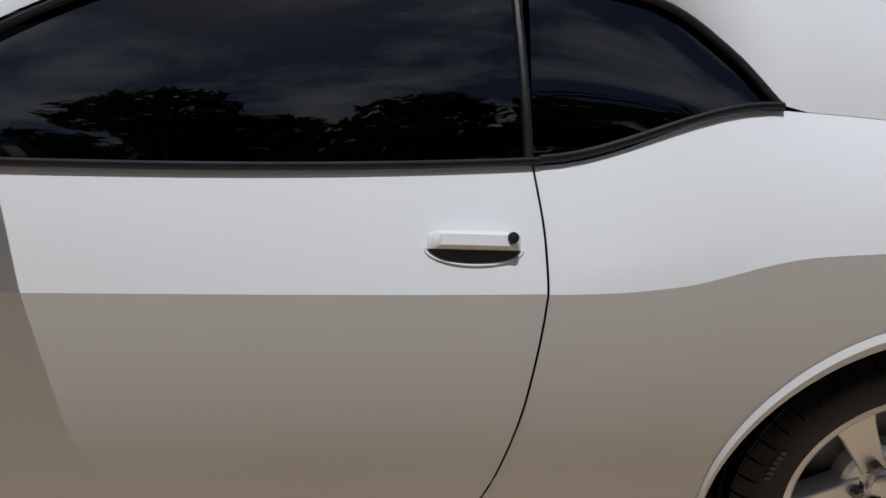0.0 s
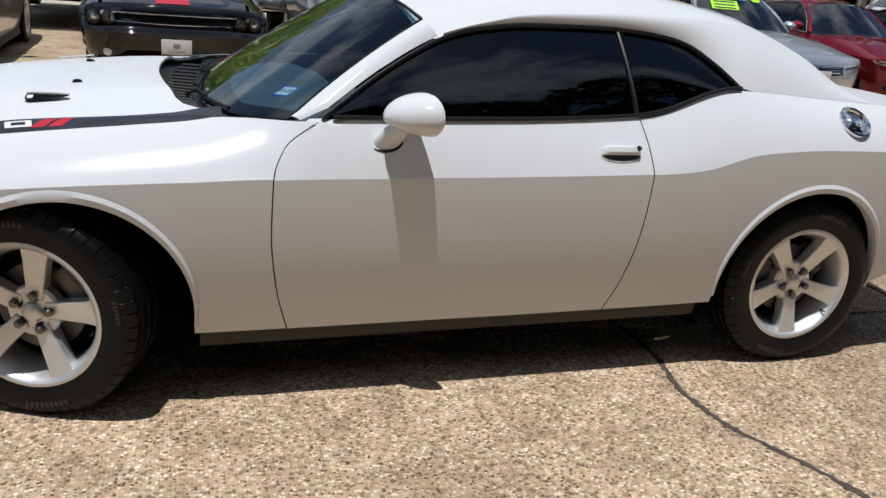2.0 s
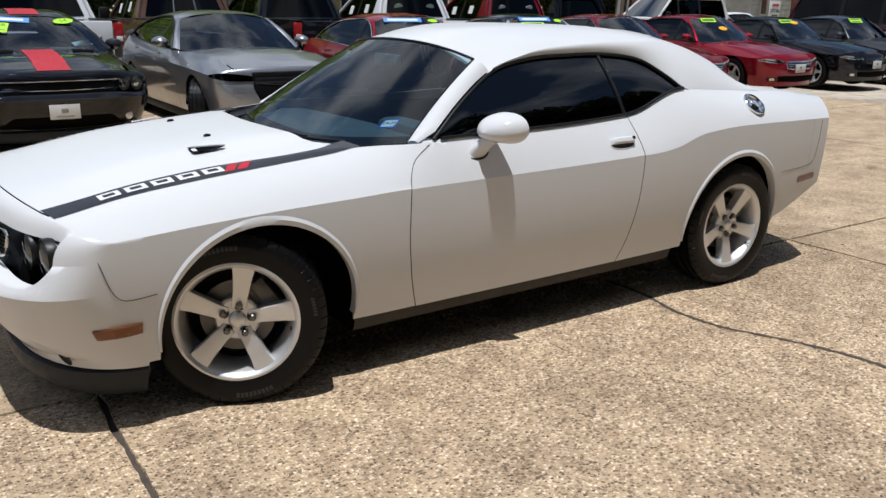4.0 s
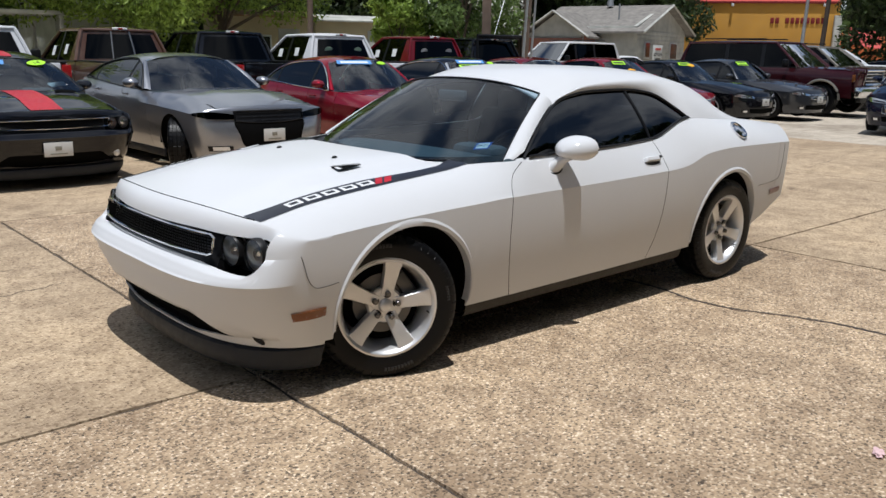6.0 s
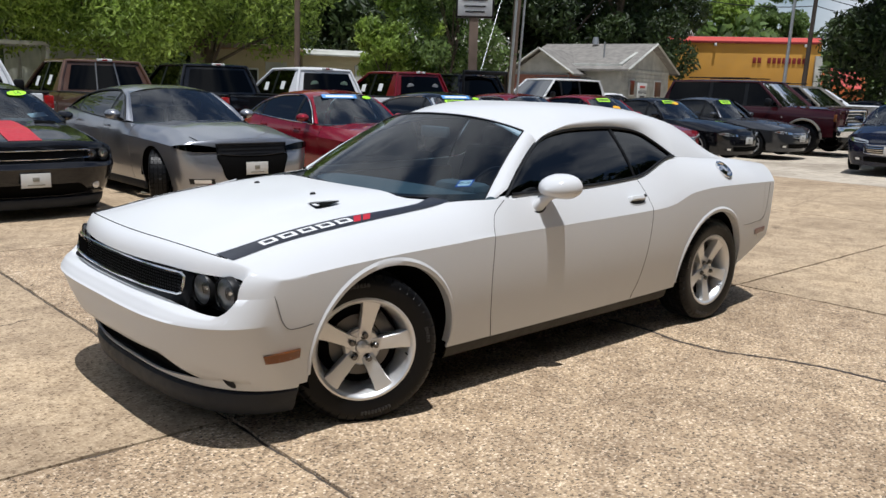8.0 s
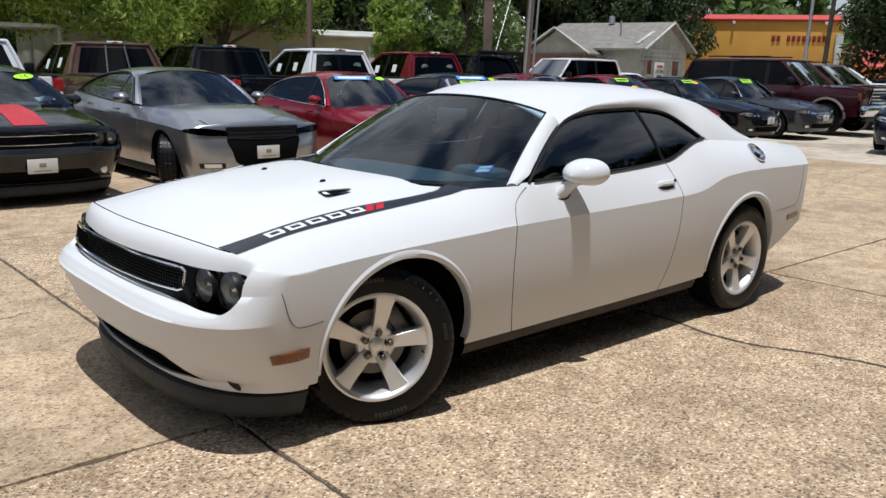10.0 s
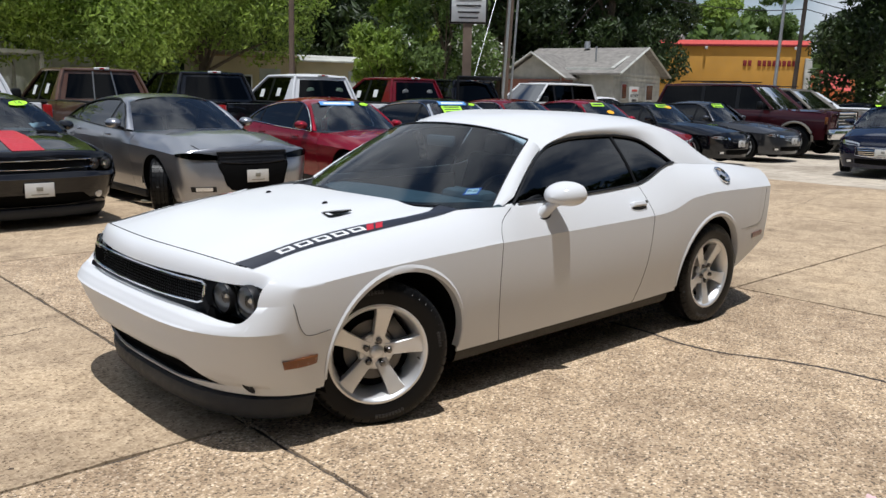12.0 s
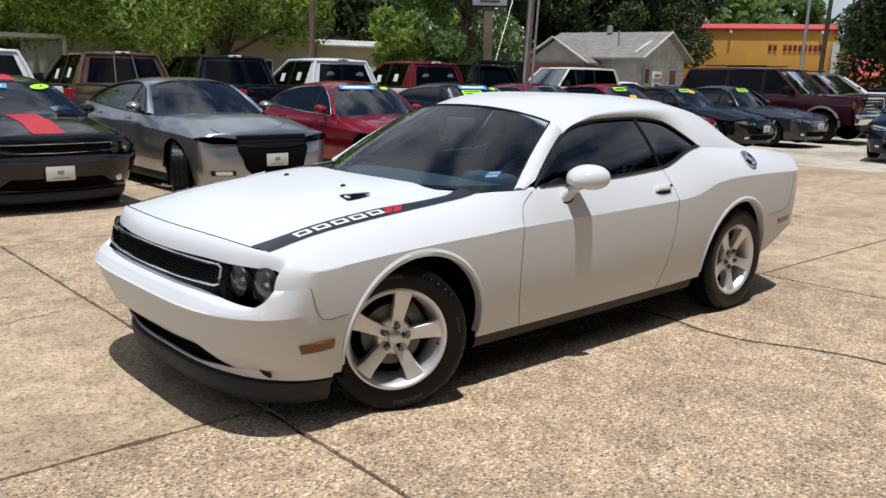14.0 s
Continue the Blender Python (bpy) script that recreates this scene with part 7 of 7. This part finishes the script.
# ---- buildings ----
STUCCO = plain("ochre_stucco", (0.52, 0.27, 0.045), 0.85, vary=0.14, scale=0.6, bump=0.3, bscale=40)
REDTRIM = plain("red_painted_fascia", (0.50, 0.055, 0.04), 0.6, vary=0.1)
WORDRED = plain("dark_red_sign_paint", (0.20, 0.012, 0.012), 0.7)
SIDING = plain("white_siding", (0.46, 0.46, 0.42), 0.8, vary=0.28, scale=1.5)
SHINGLE = plain("grey_shingles", (0.22, 0.205, 0.185), 0.9, vary=0.32, scale=3, bump=0.6, bscale=30)
BRICKM = plain("red_brick", (0.30, 0.13, 0.09), 0.85, vary=0.25, scale=14, bump=0.4, bscale=20)
TANWALL = plain("tan_metal_siding", (0.50, 0.42, 0.26), 0.7, vary=0.12, scale=1.2)
RUSTY = plain("rusty_roof", (0.33, 0.20, 0.12), 0.8, vary=0.3, scale=2)
DARKPANE = plain("dark_window_pane", (0.02, 0.022, 0.025), 0.1)
WOODPOLE = plain("weathered_pole", (0.16, 0.115, 0.085), 0.9, vary=0.25, scale=2.5, bump=0.5, bscale=30)
DARKPOLE = plain("creosoted_pole", (0.06, 0.045, 0.035), 0.9, vary=0.25, scale=2.5, bump=0.5, bscale=30)
GALV = plain("galvanised_steel", (0.42, 0.43, 0.44), 0.45, metal=0.6)
WIRE = plain("black_cable", (0.01, 0.01, 0.01), 0.7)
SIGNW = plain("white_sign_face", (0.62, 0.64, 0.63), 0.5, vary=0.05)


def block(name, sx, sy, sz, at, mat, parent, bevel=0.01, label="", turn=0.0):
    return part(name, box_bm(sx, sy, sz, at, bevel, Matrix.Rotation(radians(turn), 3, "Z")), mat, parent, label)


# ochre shop with red roof edge
shop_at = Matrix.Translation((59.5, 29.49, 0)) @ Matrix.Rotation(math.atan2(-9.19, 7.14), 4, "Z") @ Matrix.Scale(1.03, 4)
shop = thing("shop_building", "ochre stucco shop with red roof edge and sign letters", "building", at=shop_at)
# local x runs along the front wall, the front looks to minus y
block("wall", 11.26, 0.3, 5.35, (-0.87, 0.15, 2.675), STUCCO, shop)
block("wall", 0.3, 14, 5.35, (-6.35, 7.3, 2.675), STUCCO, shop)
block("wall", 0.3, 14, 5.35, (4.61, 7.3, 2.675), STUCCO, shop)
rows = [[(x, -0.12 + 0.9 * s, 5.33 + 0.42 * s) for x in (-6.6, -3, 0, 4.86)] for s in (0, 0.5, 1)]
part("roof", skin(rows, 0.1, (0, 0, -1)), REDTRIM, shop)
block("roof_deck", 11.4, 13.5, 0.2, (-0.87, 7.5, 5.66), SHINGLE, shop)
block("fascia", 11.4, 0.10, 0.16, (-0.87, -0.10, 5.31), WORDRED, shop)
block("stone_corner", 0.5, 0.5, 4.4, (4.61, -0.05, 2.2), SIDING, shop)
block("roof_vent", 0.7, 0.7, 1.0, (-5.4, 1.4, 5.8), GALV, shop)
part("vent_cap", cyl_bm(0.5, 0.42, 0.3, (-5.4, 1.4, 6.4), "Z", 16, 0.03), GALV, shop)
part("satellite_dish", cyl_bm(0.32, 0.1, 0.12, (-4.6, 0.8, 5.95), "Y", 20), SIGNW, shop)
for x in (-2.8, 3.6):
    block("wall_lamp", 0.18, 0.2, 0.2, (x, -0.2, 5.12), SIGNW, shop)
# blocks for the name, two and eight of them
for i in [0, 1] + list(range(3, 11)):
    x = 0.10 + i * 0.352
    block("sign_letter", 0.25, 0.06, 0.42, (x, -0.04, 4.02), WORDRED, shop, 0.02)
awn = thing("awning", "red and orange shop awning beside the ochre wall", "awning", at=shop_at)
part("canopy", skin([[(5.2 + 2.2 * s, -0.3 - 1.2 * t, 3.6 - 1.2 * t - 0.35 * s) for s in (0, 0.5, 1)] for t in (0, 0.5, 1)], 0.05, (0, 0, -1)), REDTRIM, awn)
block("wall", 3.2, 0.2, 3.2, (6.5, 0.2, 1.6), plain("orange_wall", (0.55, 0.16, 0.05), 0.8), awn)

# old house: white gable front, shingle roof, brick wing
house = thing("house", "old white-sided house with grey shingle roof and brick wing", "house")
hx0, hx1, hy0, hy1, he, hr = 0.0, 8.6, 0.0, 5.8, 2.95, 4.20
hm = (hx0 + hx1) / 2


def gable_wall(name, x0, x1, y, e, r, mat, par, th=0.2):
    m = (x0 + x1) / 2
    vs = [(x0, y, 0), (x1, y, 0), (x1, y, e), (m, y, r), (x0, y, e)]
    vs += [(a, b + th, c) for a, b, c in vs]
    fs = [(0, 1, 2, 3, 4), (9, 8, 7, 6, 5)] + [(i, i + 5, (i + 1) % 5 + 5, (i + 1) % 5) for i in range(5)]
    return part(name, mesh(vs, fs), mat, par, shade=False)


gable_wall("wall", hx0, hx1, hy0, he, hr - 0.08, SIDING, house)
gable_wall("wall", hx0, hx1, hy1 - 0.2, he, hr - 0.08, SIDING, house)
block("wall", 0.2, hy1 - hy0 - 0.4, he, (hx0 + 0.1, (hy0 + hy1) / 2, he / 2), SIDING, house)
block("wall", 0.2, hy1 - hy0 - 0.4, he, (hx1 - 0.1, (hy0 + hy1) / 2, he / 2), SIDING, house)
for sg in (-1, 1):
    e = hx0 - 0.5 if sg < 0 else hx1 + 0.5
    ez = he - 0.28
    rows = [[(hm + (e - hm) * s, y, hr + (ez - hr) * s) for y in (hy0 - 0.5, (hy0 + hy1) / 2, hy1 + 0.4)] for s in (0, 0.5, 1)]
    rf = part("roof", skin(rows, 0.10, (0, 0, -1), flip=sg > 0), SHINGLE, house)
    part("barge_board", tube([(hm, hy0 - 0.52, hr - 0.03), (e, hy0 - 0.52, ez - 0.03)], 0.07, 4), SIDING, house)
for k in range(11):
    z = 0.3 + 0.235 * k
    block("siding_board", hx1 - hx0 - 0.05, 0.03, 0.21, (hm, hy0 - 0.012, z), SIDING, house, 0.006)
for x, w, h, z in ((1.6, 0.8, 0.9, 1.75), (6.3, 1.3, 1.0, 1.7)):
    win = part("window", box_bm(w, 0.06, h, (x, hy0 - 0.05, z), 0.01), SIGNW, house)
    part("pane", box_bm(w - 0.16, 0.03, h - 0.16, (x, hy0 - 0.085, z)), DARKPANE, win)
for y in (1.6, 3.4):
    win = part("window", box_bm(0.06, 0.7, 0.9, (hx0 - 0.03, y, 1.6), 0.01), SIGNW, house)
    part("pane", box_bm(0.03, 0.54, 0.74, (hx0 - 0.065, y, 1.6)), DARKPANE, win)
wing = gable_wall("wall", 0, 3.2, 0, 2.45, 3.55, SIDING, house)
wing.matrix_basis = Matrix.Translation((-1.5, 5.5, 0)) @ Matrix.Rotation(radians(-90), 4, "Z")
block("brick_wall", 1.5, 0.2, 2.45, (-0.75, 2.35, 1.225), BRICKM, house)
block("brick_wall", 0.12, 3.1, 2.3, (-1.60, 3.9, 1.15), BRICKM, house)
for sg in (-1, 1):
    rows = [[(x, 3.9 + sg * 2.0 * s, 3.68 - 1.30 * s) for x in (-1.9, 0.5, 3.6)] for s in (0, 0.5, 1)]
    part("roof", skin(rows, 0.1, (0, 0, -1), flip=sg < 0), SHINGLE, house)
    part("barge_board", tube([(-1.92, 3.9, 3.66), (-1.92, 3.9 + sg * 2.0, 2.36)], 0.06, 4), SIDING, house)
part("roof_vent", cyl_bm(0.05, 0.05, 0.9, (1.6, 1.6, 3.7), "Z", 10), GALV, house)
part("roof_vent", cyl_bm(0.20, 0.15, 0.40, (3.9, 3.0, 4.35), "Z", 12), GALV, house)
house.matrix_basis = pose(34.3, 23.1, 0, 0, 0, 17.6)
yard_sign = thing("wall_sign", "white painted notice board beside the old house", "sign", at=pose(35.9, 22.9, 0, 0, 0, 17.6))
block("board", 1.5, 0.05, 1.0, (0, 0, 1.5), SIGNW, yard_sign)
for z, w, mt in ((1.80, 0.9, REDTRIM), (1.28, 0.8, INK)):
    block("sign_print", w, 0.02, 0.12, (0, -0.035, z), mt, yard_sign)
letters("AUTO SALES", 0.24, INK, yard_sign, "sign_lettering", Matrix.Translation((0, -0.03, 1.52)) @ Matrix.Rotation(radians(90), 4, "X"), 0.004)
for x in (-0.6, 0.6):
    block("sign_post", 0.08, 0.08, 1.1, (x, 0.03, 0.55), WOODPOLE, yard_sign)


def trailer(label, x, y, turn, length, height, wallm, roofm):
    b = thing("trailer", label, "building", at=pose(x, y, 0, 0, 0, turn))
    block("wall", length, 3.6, height - 0.4, (0, 0, 0.4 + (height - 0.4) / 2), wallm, b, 0.02)
    part("roof", skin([[(sx * (length / 2 + 0.2), yy, height + 0.28 - 0.28 * abs(yy) / 2.0) for sx in (-1, 0, 1)] for yy in (-2.0, 0, 2.0)], 0.06, (0, 0, -1)), roofm, b)
    for i in range(max(2, int(length / 2.6))):
        xx = -length / 2 + 1.4 + i * 2.6
        w = part("window", box_bm(0.9, 0.06, 0.8, (xx, -1.82, 1.7), 0.01), SIGNW, b)
        part("pane", box_bm(0.76, 0.03, 0.66, (xx, -1.86, 1.7)), DARKPANE, w)
    block("door", 0.9, 0.05, 1.95, (length / 2 - 1.0, -1.82, 1.38), SIDING, b)
    return b


trailer("tan metal trailer with a rusty roof edge", 15.6, 28.8, -12, 3.6, 2.85, TANWALL, RUSTY)
trailer("tan trailer with a low porch roof", 19.3, 27.9, -12, 3.8, 2.75, TANWALL, SIDING)
trailer("white trailer half hidden by trees", 9.4, 31.0, 5, 4.0, 3.1, SIDING, SIDING)
shed = thing("carport", "open carport with a white metal roof", "carport", at=pose(4.4, 26.0, 0))
block("roof", 4.4, 3.4, 0.12, (0, 0, 2.56), SIDING, shed)
for x in (-2.0, 2.0):
    for y in (-1.5, 1.5):
        block("post", 0.1, 0.1, 2.5, (x, y, 1.25), SIDING, shed)
block("bench_wall", 3.6, 0.1, 0.9, (0, 1.2, 0.5), TANWALL, shed)


# ---- poles, wires, sign ----
def pole(label, x, y, h, r, mat, lean=0.0, name="utility_pole"):
    p = thing(name, label, "pole")
    part("shaft", tube([(x + lean * k / 8, y, h * k / 8) for k in range(9)], [r * (1 - 0.35 * k / 8) for k in range(9)], 12), mat, p)
    return p


p1 = pole("weathered wooden utility pole behind the pickups", 12.0, 18.9, 10, 0.10, WOODPOLE, 0.1)
p2 = pole("weathered wooden utility pole with cable conduits", 19.6, 17.1, 11, 0.145, WOODPOLE, 0.75)
part("conduit", tube([(19.4, 16.95, 0), (19.80, 16.95, 6)], 0.05, 8), GALV, p2)
part("conduit", tube([(19.8, 16.95, 0), (20.15, 16.95, 5)], 0.04, 8), GALV, p2)
pole("dark wooden utility pole in front of the shop", 40.9, 16.6, 12, 0.13, DARKPOLE, 1.1)
p4 = pole("grey steel lamp pole in front of the shop", 35.6, 15.0, 9, 0.09, GALV, 0.6, "lamp_pole")
part("lamp_head", box_bm(0.5, 0.3, 0.2, (36.1, 14.9, 6.9), 0.03), TRIM, p4)
wires = thing("overhead_cables", "black overhead power cables", "cable")
for (a, b, sag) in (((20.1, 17.1, 7.2), (41.5, 16.6, 6.6), 0.5), ((20.1, 17.1, 6.4), (41.5, 16.6, 6.1), 0.7), ((20.1, 17.1, 7.9), (41.5, 16.6, 7.4), 0.4), ((12.1, 18.9, 7.4), (20.1, 17.1, 7.3), 0.3), ((12.1, 18.9, 7.0), (20.1, 17.1, 6.8), 0.35), ((41.5, 16.6, 6.6), (70, 12, 7), 0.8), ((41.5, 16.6, 6.1), (70, 12, 6.4), 0.8)):
    a, b = Vector(a), Vector(b)
    part("cable", tube([a.lerp(b, i / 16) - Vector((0, 0, sag * 4 * (i / 16) * (1 - i / 16))) for i in range(17)], 0.022, 5), WIRE, wires)
part("guy_wire", tube([(20.0, 17.1, 7.0), (15.6, 15.2, 0.0)], 0.008, 5), GALV, wires)
sign = thing("roadside_sign", "white lot sign on a rusty steel post with small print", "sign", at=pose(14.85, 14.0, -0.30, 0, 0, 47 - 90))
part("post", box_bm(0.26, 0.22, 4.4, (0, 0, 2.2), 0.02), WOODPOLE, sign)
block("sign_box", 1.08, 0.24, 0.95, (0.02, 0, 4.28), TRIM, sign, 0.03)
face_p = part("sign_face", box_bm(0.98, 0.04, 0.85, (0.02, -0.125, 4.28), 0.01), SIGNW, sign)
for z, w, h in ((4.50, 0.72, 0.10), (4.30, 0.70, 0.05), (4.12, 0.62, 0.045), (3.97, 0.56, 0.05)):
    part("sign_print", box_bm(w, 0.015, h, (0.02, -0.15, z), 0.004), INK if h < 0.09 else PLATEART, face_p)

# ---- trees ----
def leaf_mat(name, dark, light, trans=0.35):
    m, n, l, b = nodes_of(name)
    geo = n.new("ShaderNodeNewGeometry")
    col = ramp_of(n, l, geo.outputs["Random Per Island"], ((0.0, dark), (0.55, light), (1.0, [c * 1.35 for c in light])))
    v = coords(n, l)
    big = ramp_of(n, l, noise_of(n, l, v, 0.35, 3), ((0.35, (0.65, 0.7, 0.6)), (0.65, (1.15, 1.12, 1.0))))
    col = mix_of(n, l, 1.0, col, big, "MULTIPLY")
    l.new(col, b.inputs["Base Color"])
    b.inputs["Roughness"].default_value = 0.55
    tl, mx = n.new("ShaderNodeBsdfTranslucent"), n.new("ShaderNodeMixShader")
    l.new(col, tl.inputs["Color"])
    mx.inputs["Fac"].default_value = trans
    l.new(b.outputs["BSDF"], mx.inputs[1])
    l.new(tl.outputs["BSDF"], mx.inputs[2])
    l.new(mx.outputs["Shader"], n["Material Output"].inputs["Surface"])
    return m


LEAF_LIGHT = leaf_mat("fresh_leaves", (0.12, 0.18, 0.035), (0.36, 0.47, 0.11), 0.55)
LEAF_MID = leaf_mat("summer_leaves", (0.085, 0.13, 0.04), (0.20, 0.285, 0.10), 0.55)
LEAF_DARK = leaf_mat("dark_leaves", (0.011, 0.022, 0.006), (0.042, 0.070, 0.017), 0.25)
PETAL = plain("white_blossom", (0.75, 0.74, 0.70), 0.6, vary=0.05)
BARK = plain("grey_bark", (0.12, 0.09, 0.065), 0.95, vary=0.3, scale=5, bump=0.7, bscale=25)


def leaf_cloud(rng, lobes, count, size, droop=0.3):
    """Vertices and faces of many small bent leaf sprays on the shells of the lobes."""
    lob = np.array([(x, y, z, r) for x, y, z, r in lobes])
    w = lob[:, 3]**2
    idx = rng.choice(len(lob), count, p=w / w.sum())
    d = rng.normal(size=(count, 3))
    d /= np.linalg.norm(d, axis=1)[:, None]
    rad = lob[idx, 3] * (0.55 + 0.5 * rng.random(count)**0.6)
    c = lob[idx, :3] + d * rad[:, None] * np.array((1, 1, 0.8))
    c += rng.normal(size=(count, 3)) * 0.08
    u = rng.normal(size=(count, 3))
    u[:, 2] -= droop
    u /= np.linalg.norm(u, axis=1)[:, None]
    v = np.cross(u, rng.normal(size=(count, 3)))
    v /= np.linalg.norm(v, axis=1)[:, None]
    s = size * (0.55 + 0.9 * rng.random(count))[:, None]
    a, b = u * s, v * s * 0.42
    nrm = np.cross(u, v) * s * 0.16
    quad = np.stack([c - a, c + b * 0.9 + nrm, c + a, c - b * 0.9 + nrm], 1).reshape(-1, 3)
    faces = np.arange(count * 4).reshape(-1, 4)
    return quad, faces


def tree(label, x, y, h, spread, leaves, leaf, seed, count=7000, size=0.26, trunk=0.22, low=0.28, blossom=0, lobes_n=26, name="tree"):
    """A tapered trunk with limbs, and a crown of many leaf sprays in uneven lobes."""
    rng = np.random.default_rng(seed)
    t = thing(name, label, "tree" if name == "tree" else "shrub", "trees behind the lot")
    t.matrix_basis = Matrix.Translation((x, y, -0.05))
    lobes = []
    for i in range(lobes_n):
        f = rng.random()
        z = h * (low + (0.96 - low) * f)
        rr = spread * (0.95 - 0.75 * abs(f - 0.38)**1.3) * (0.35 + 0.65 * rng.random())
        a = 2.4 * i + rng.random()
        lobes.append((rr * math.cos(a), rr * math.sin(a), z, spread * (0.20 + 0.20 * rng.random())))
    limbs = []
    top = h * 0.72
    limbs.append(tube([(0.25 * math.sin(k * 0.9 + seed) * k / 7, 0.2 * math.cos(k + seed) * k / 7, top * k / 7) for k in range(8)], [trunk * (1 - 0.75 * k / 7) * (1.35 if k == 0 else 1) for k in range(8)], 9))
    part("trunk", limbs[0], BARK, t)
    for lx, ly, lz, _ in lobes[:11]:
        z0 = min(top * 0.9, max(h * low * 0.6, lz * 0.55))
        part("limb", tube([(0, 0, z0), (lx * 0.45, ly * 0.45, (z0 + lz) / 2 + 0.1), (lx * 0.9, ly * 0.9, lz)], [trunk * 0.38, trunk * 0.24, trunk * 0.08], 6), BARK, t)
    v, f = leaf_cloud(rng, lobes, count, size)
    me = bpy.data.meshes.new("crown")
    me.from_pydata(v.tolist(), [], f.tolist())
    cr = part("crown", me, leaf, t, leaves, shade=False)
    cr["kind"] = "stuff"
    if blossom:
        v, f = leaf_cloud(rng, [(a, b, c, r * 1.06) for a, b, c, r in lobes[::2]], blossom, size * 0.7)
        me = bpy.data.meshes.new("blossom")
        me.from_pydata(v.tolist(), [], f.tolist())
        bl = part("blossom", me, PETAL, t, "white blossom", shade=False)
        bl["kind"] = "stuff"
    return t


# light trees over the brown and black pickups
tree("broad light green tree behind the pickups", 3.4, 27.2, 7.6, 5.0, "light green foliage", LEAF_LIGHT, 1, 36000, 0.10, low=0.42, lobes_n=52)
tree("broad light green tree beside the trailer", 8.4, 24.8, 8.0, 4.6, "light green foliage", LEAF_LIGHT, 2, 38000, 0.10, low=0.38, lobes_n=52)
tree("light green tree overhanging the trailer", 12.8, 26.2, 9.0, 4.4, "green foliage", LEAF_LIGHT, 3, 36000, 0.105, low=0.40, lobes_n=50)
tree("tall green tree at the edge of the lot", 0.2, 34.0, 6.5, 4.5, "green foliage", LEAF_LIGHT, 4, 32000, 0.10, low=0.40, lobes_n=48)
# dark trees behind
for i, (x, y, h, sp) in enumerate(((16.5, 35.0, 10.5, 5.4), (23.0, 37.5, 11, 5.6), (29.5, 38.0, 11, 5.8), (36.5, 40.5, 11.5, 5.8), (43.0, 42.5, 12, 5.4), (10.0, 37.5, 10.5, 5.4), (2.5, 39.0, 10.5, 5.4))):
    tree("tall dark green tree behind the trailers and house", x, y, h, sp, "dark green foliage", LEAF_DARK, 20 + i, 17000, 0.24, 0.3, low=0.12, lobes_n=36)
# small trees by the sign
tree("small bright green tree beside the sign", 16.1, 19.8, 4.3, 1.0, "bright green foliage", LEAF_LIGHT, 40, 3600, 0.13, 0.07, low=0.22, lobes_n=20)
tree("flowering crape myrtle with white blossom", 18.4, 18.8, 5.9, 2.1, "green foliage", LEAF_MID, 41, 8500, 0.11, 0.08, low=0.20, blossom=900, lobes_n=30)
tree("tall light shrub behind the flowering tree", 18.0, 21.2, 6.4, 1.5, "light green foliage", LEAF_LIGHT, 42, 4200, 0.15, 0.07, low=0.3)
# dark trees near the shop
tree("large dark tree beside the shop", 43.9, 12.1, 12.5, 5.2, "dark green foliage", LEAF_DARK, 50, 20000, 0.19, 0.3, low=0.16)
tree("large dark tree at the far end of the row", 37.5, 6.2, 12, 4.6, "dark green foliage", LEAF_DARK, 51, 20000, 0.18, 0.3, low=0.16)
tree("tall tree far behind the shop", 84.0, 40.0, 12.6, 3.4, "green foliage", LEAF_MID, 52, 9000, 0.26, 0.25, low=0.45)
tree("rounded green tree far behind the shop", 80.0, 43.7, 11.3, 3.2, "green foliage", LEAF_LIGHT, 53, 9000, 0.26, 0.25, low=0.3)
for i, (x, y, h, sp) in enumerate(((38.2, 35.0, 15, 4.4), (41.5, 33.0, 15.5, 4.2), (44.5, 31.2, 15, 4.0), (49.0, 33.0, 15, 4.2))):
    tree("tall dark green tree behind the house roof", x, y, h, sp, "dark green foliage", LEAF_DARK, 60 + i, 17000, 0.2, 0.3, low=0.12, lobes_n=36)
# trees behind the camera, mirrored in the panes
for i, (x, y, h, sp) in enumerate(((-9, -15, 13, 5.0), (-0.5, -12.5, 15, 5.0), (7.0, -12.5, 16, 5.4), (14, -13, 17, 5.6), (21, -16, 18, 5.8), (30, -20, 18, 6.0))):
    tree("green roadside tree across the street", x, y, h, sp, "dark green foliage", LEAF_DARK, 70 + i, 12000, 0.34, 0.28, low=0.12)


def woods():
    """Far woods all round, past everything else."""
    rng = np.random.default_rng(5)
    n = 110000
    a = rng.random(n) * 2 * math.pi
    rr = 82 + 16 * rng.random(n)
    hh = 11.0 + 3.2 * np.sin(a * 9) + 2.0 * np.sin(a * 23 + 1) + 1.5 * np.sin(a * 41)
    z = hh * rng.random(n)**0.8
    c = np.stack([rr * np.cos(a) + 5, rr * np.sin(a), z], 1)
    u = rng.normal(size=(n, 3))
    u /= np.linalg.norm(u, axis=1)[:, None]
    v = np.cross(u, rng.normal(size=(n, 3)))
    v /= np.linalg.norm(v, axis=1)[:, None]
    s = (0.32 + 0.42 * rng.random(n))[:, None]
    q = np.stack([c - u * s, c + v * s * 0.6, c + u * s, c - v * s * 0.6], 1).reshape(-1, 3)
    me = bpy.data.meshes.new("woods")
    me.from_pydata(q.tolist(), [], np.arange(n * 4).reshape(-1, 4).tolist())
    return part("woods", me, LEAF_MID, None, shade=False)


tagged(woods(), "far green woods round the lot", "woods", kind="stuff")
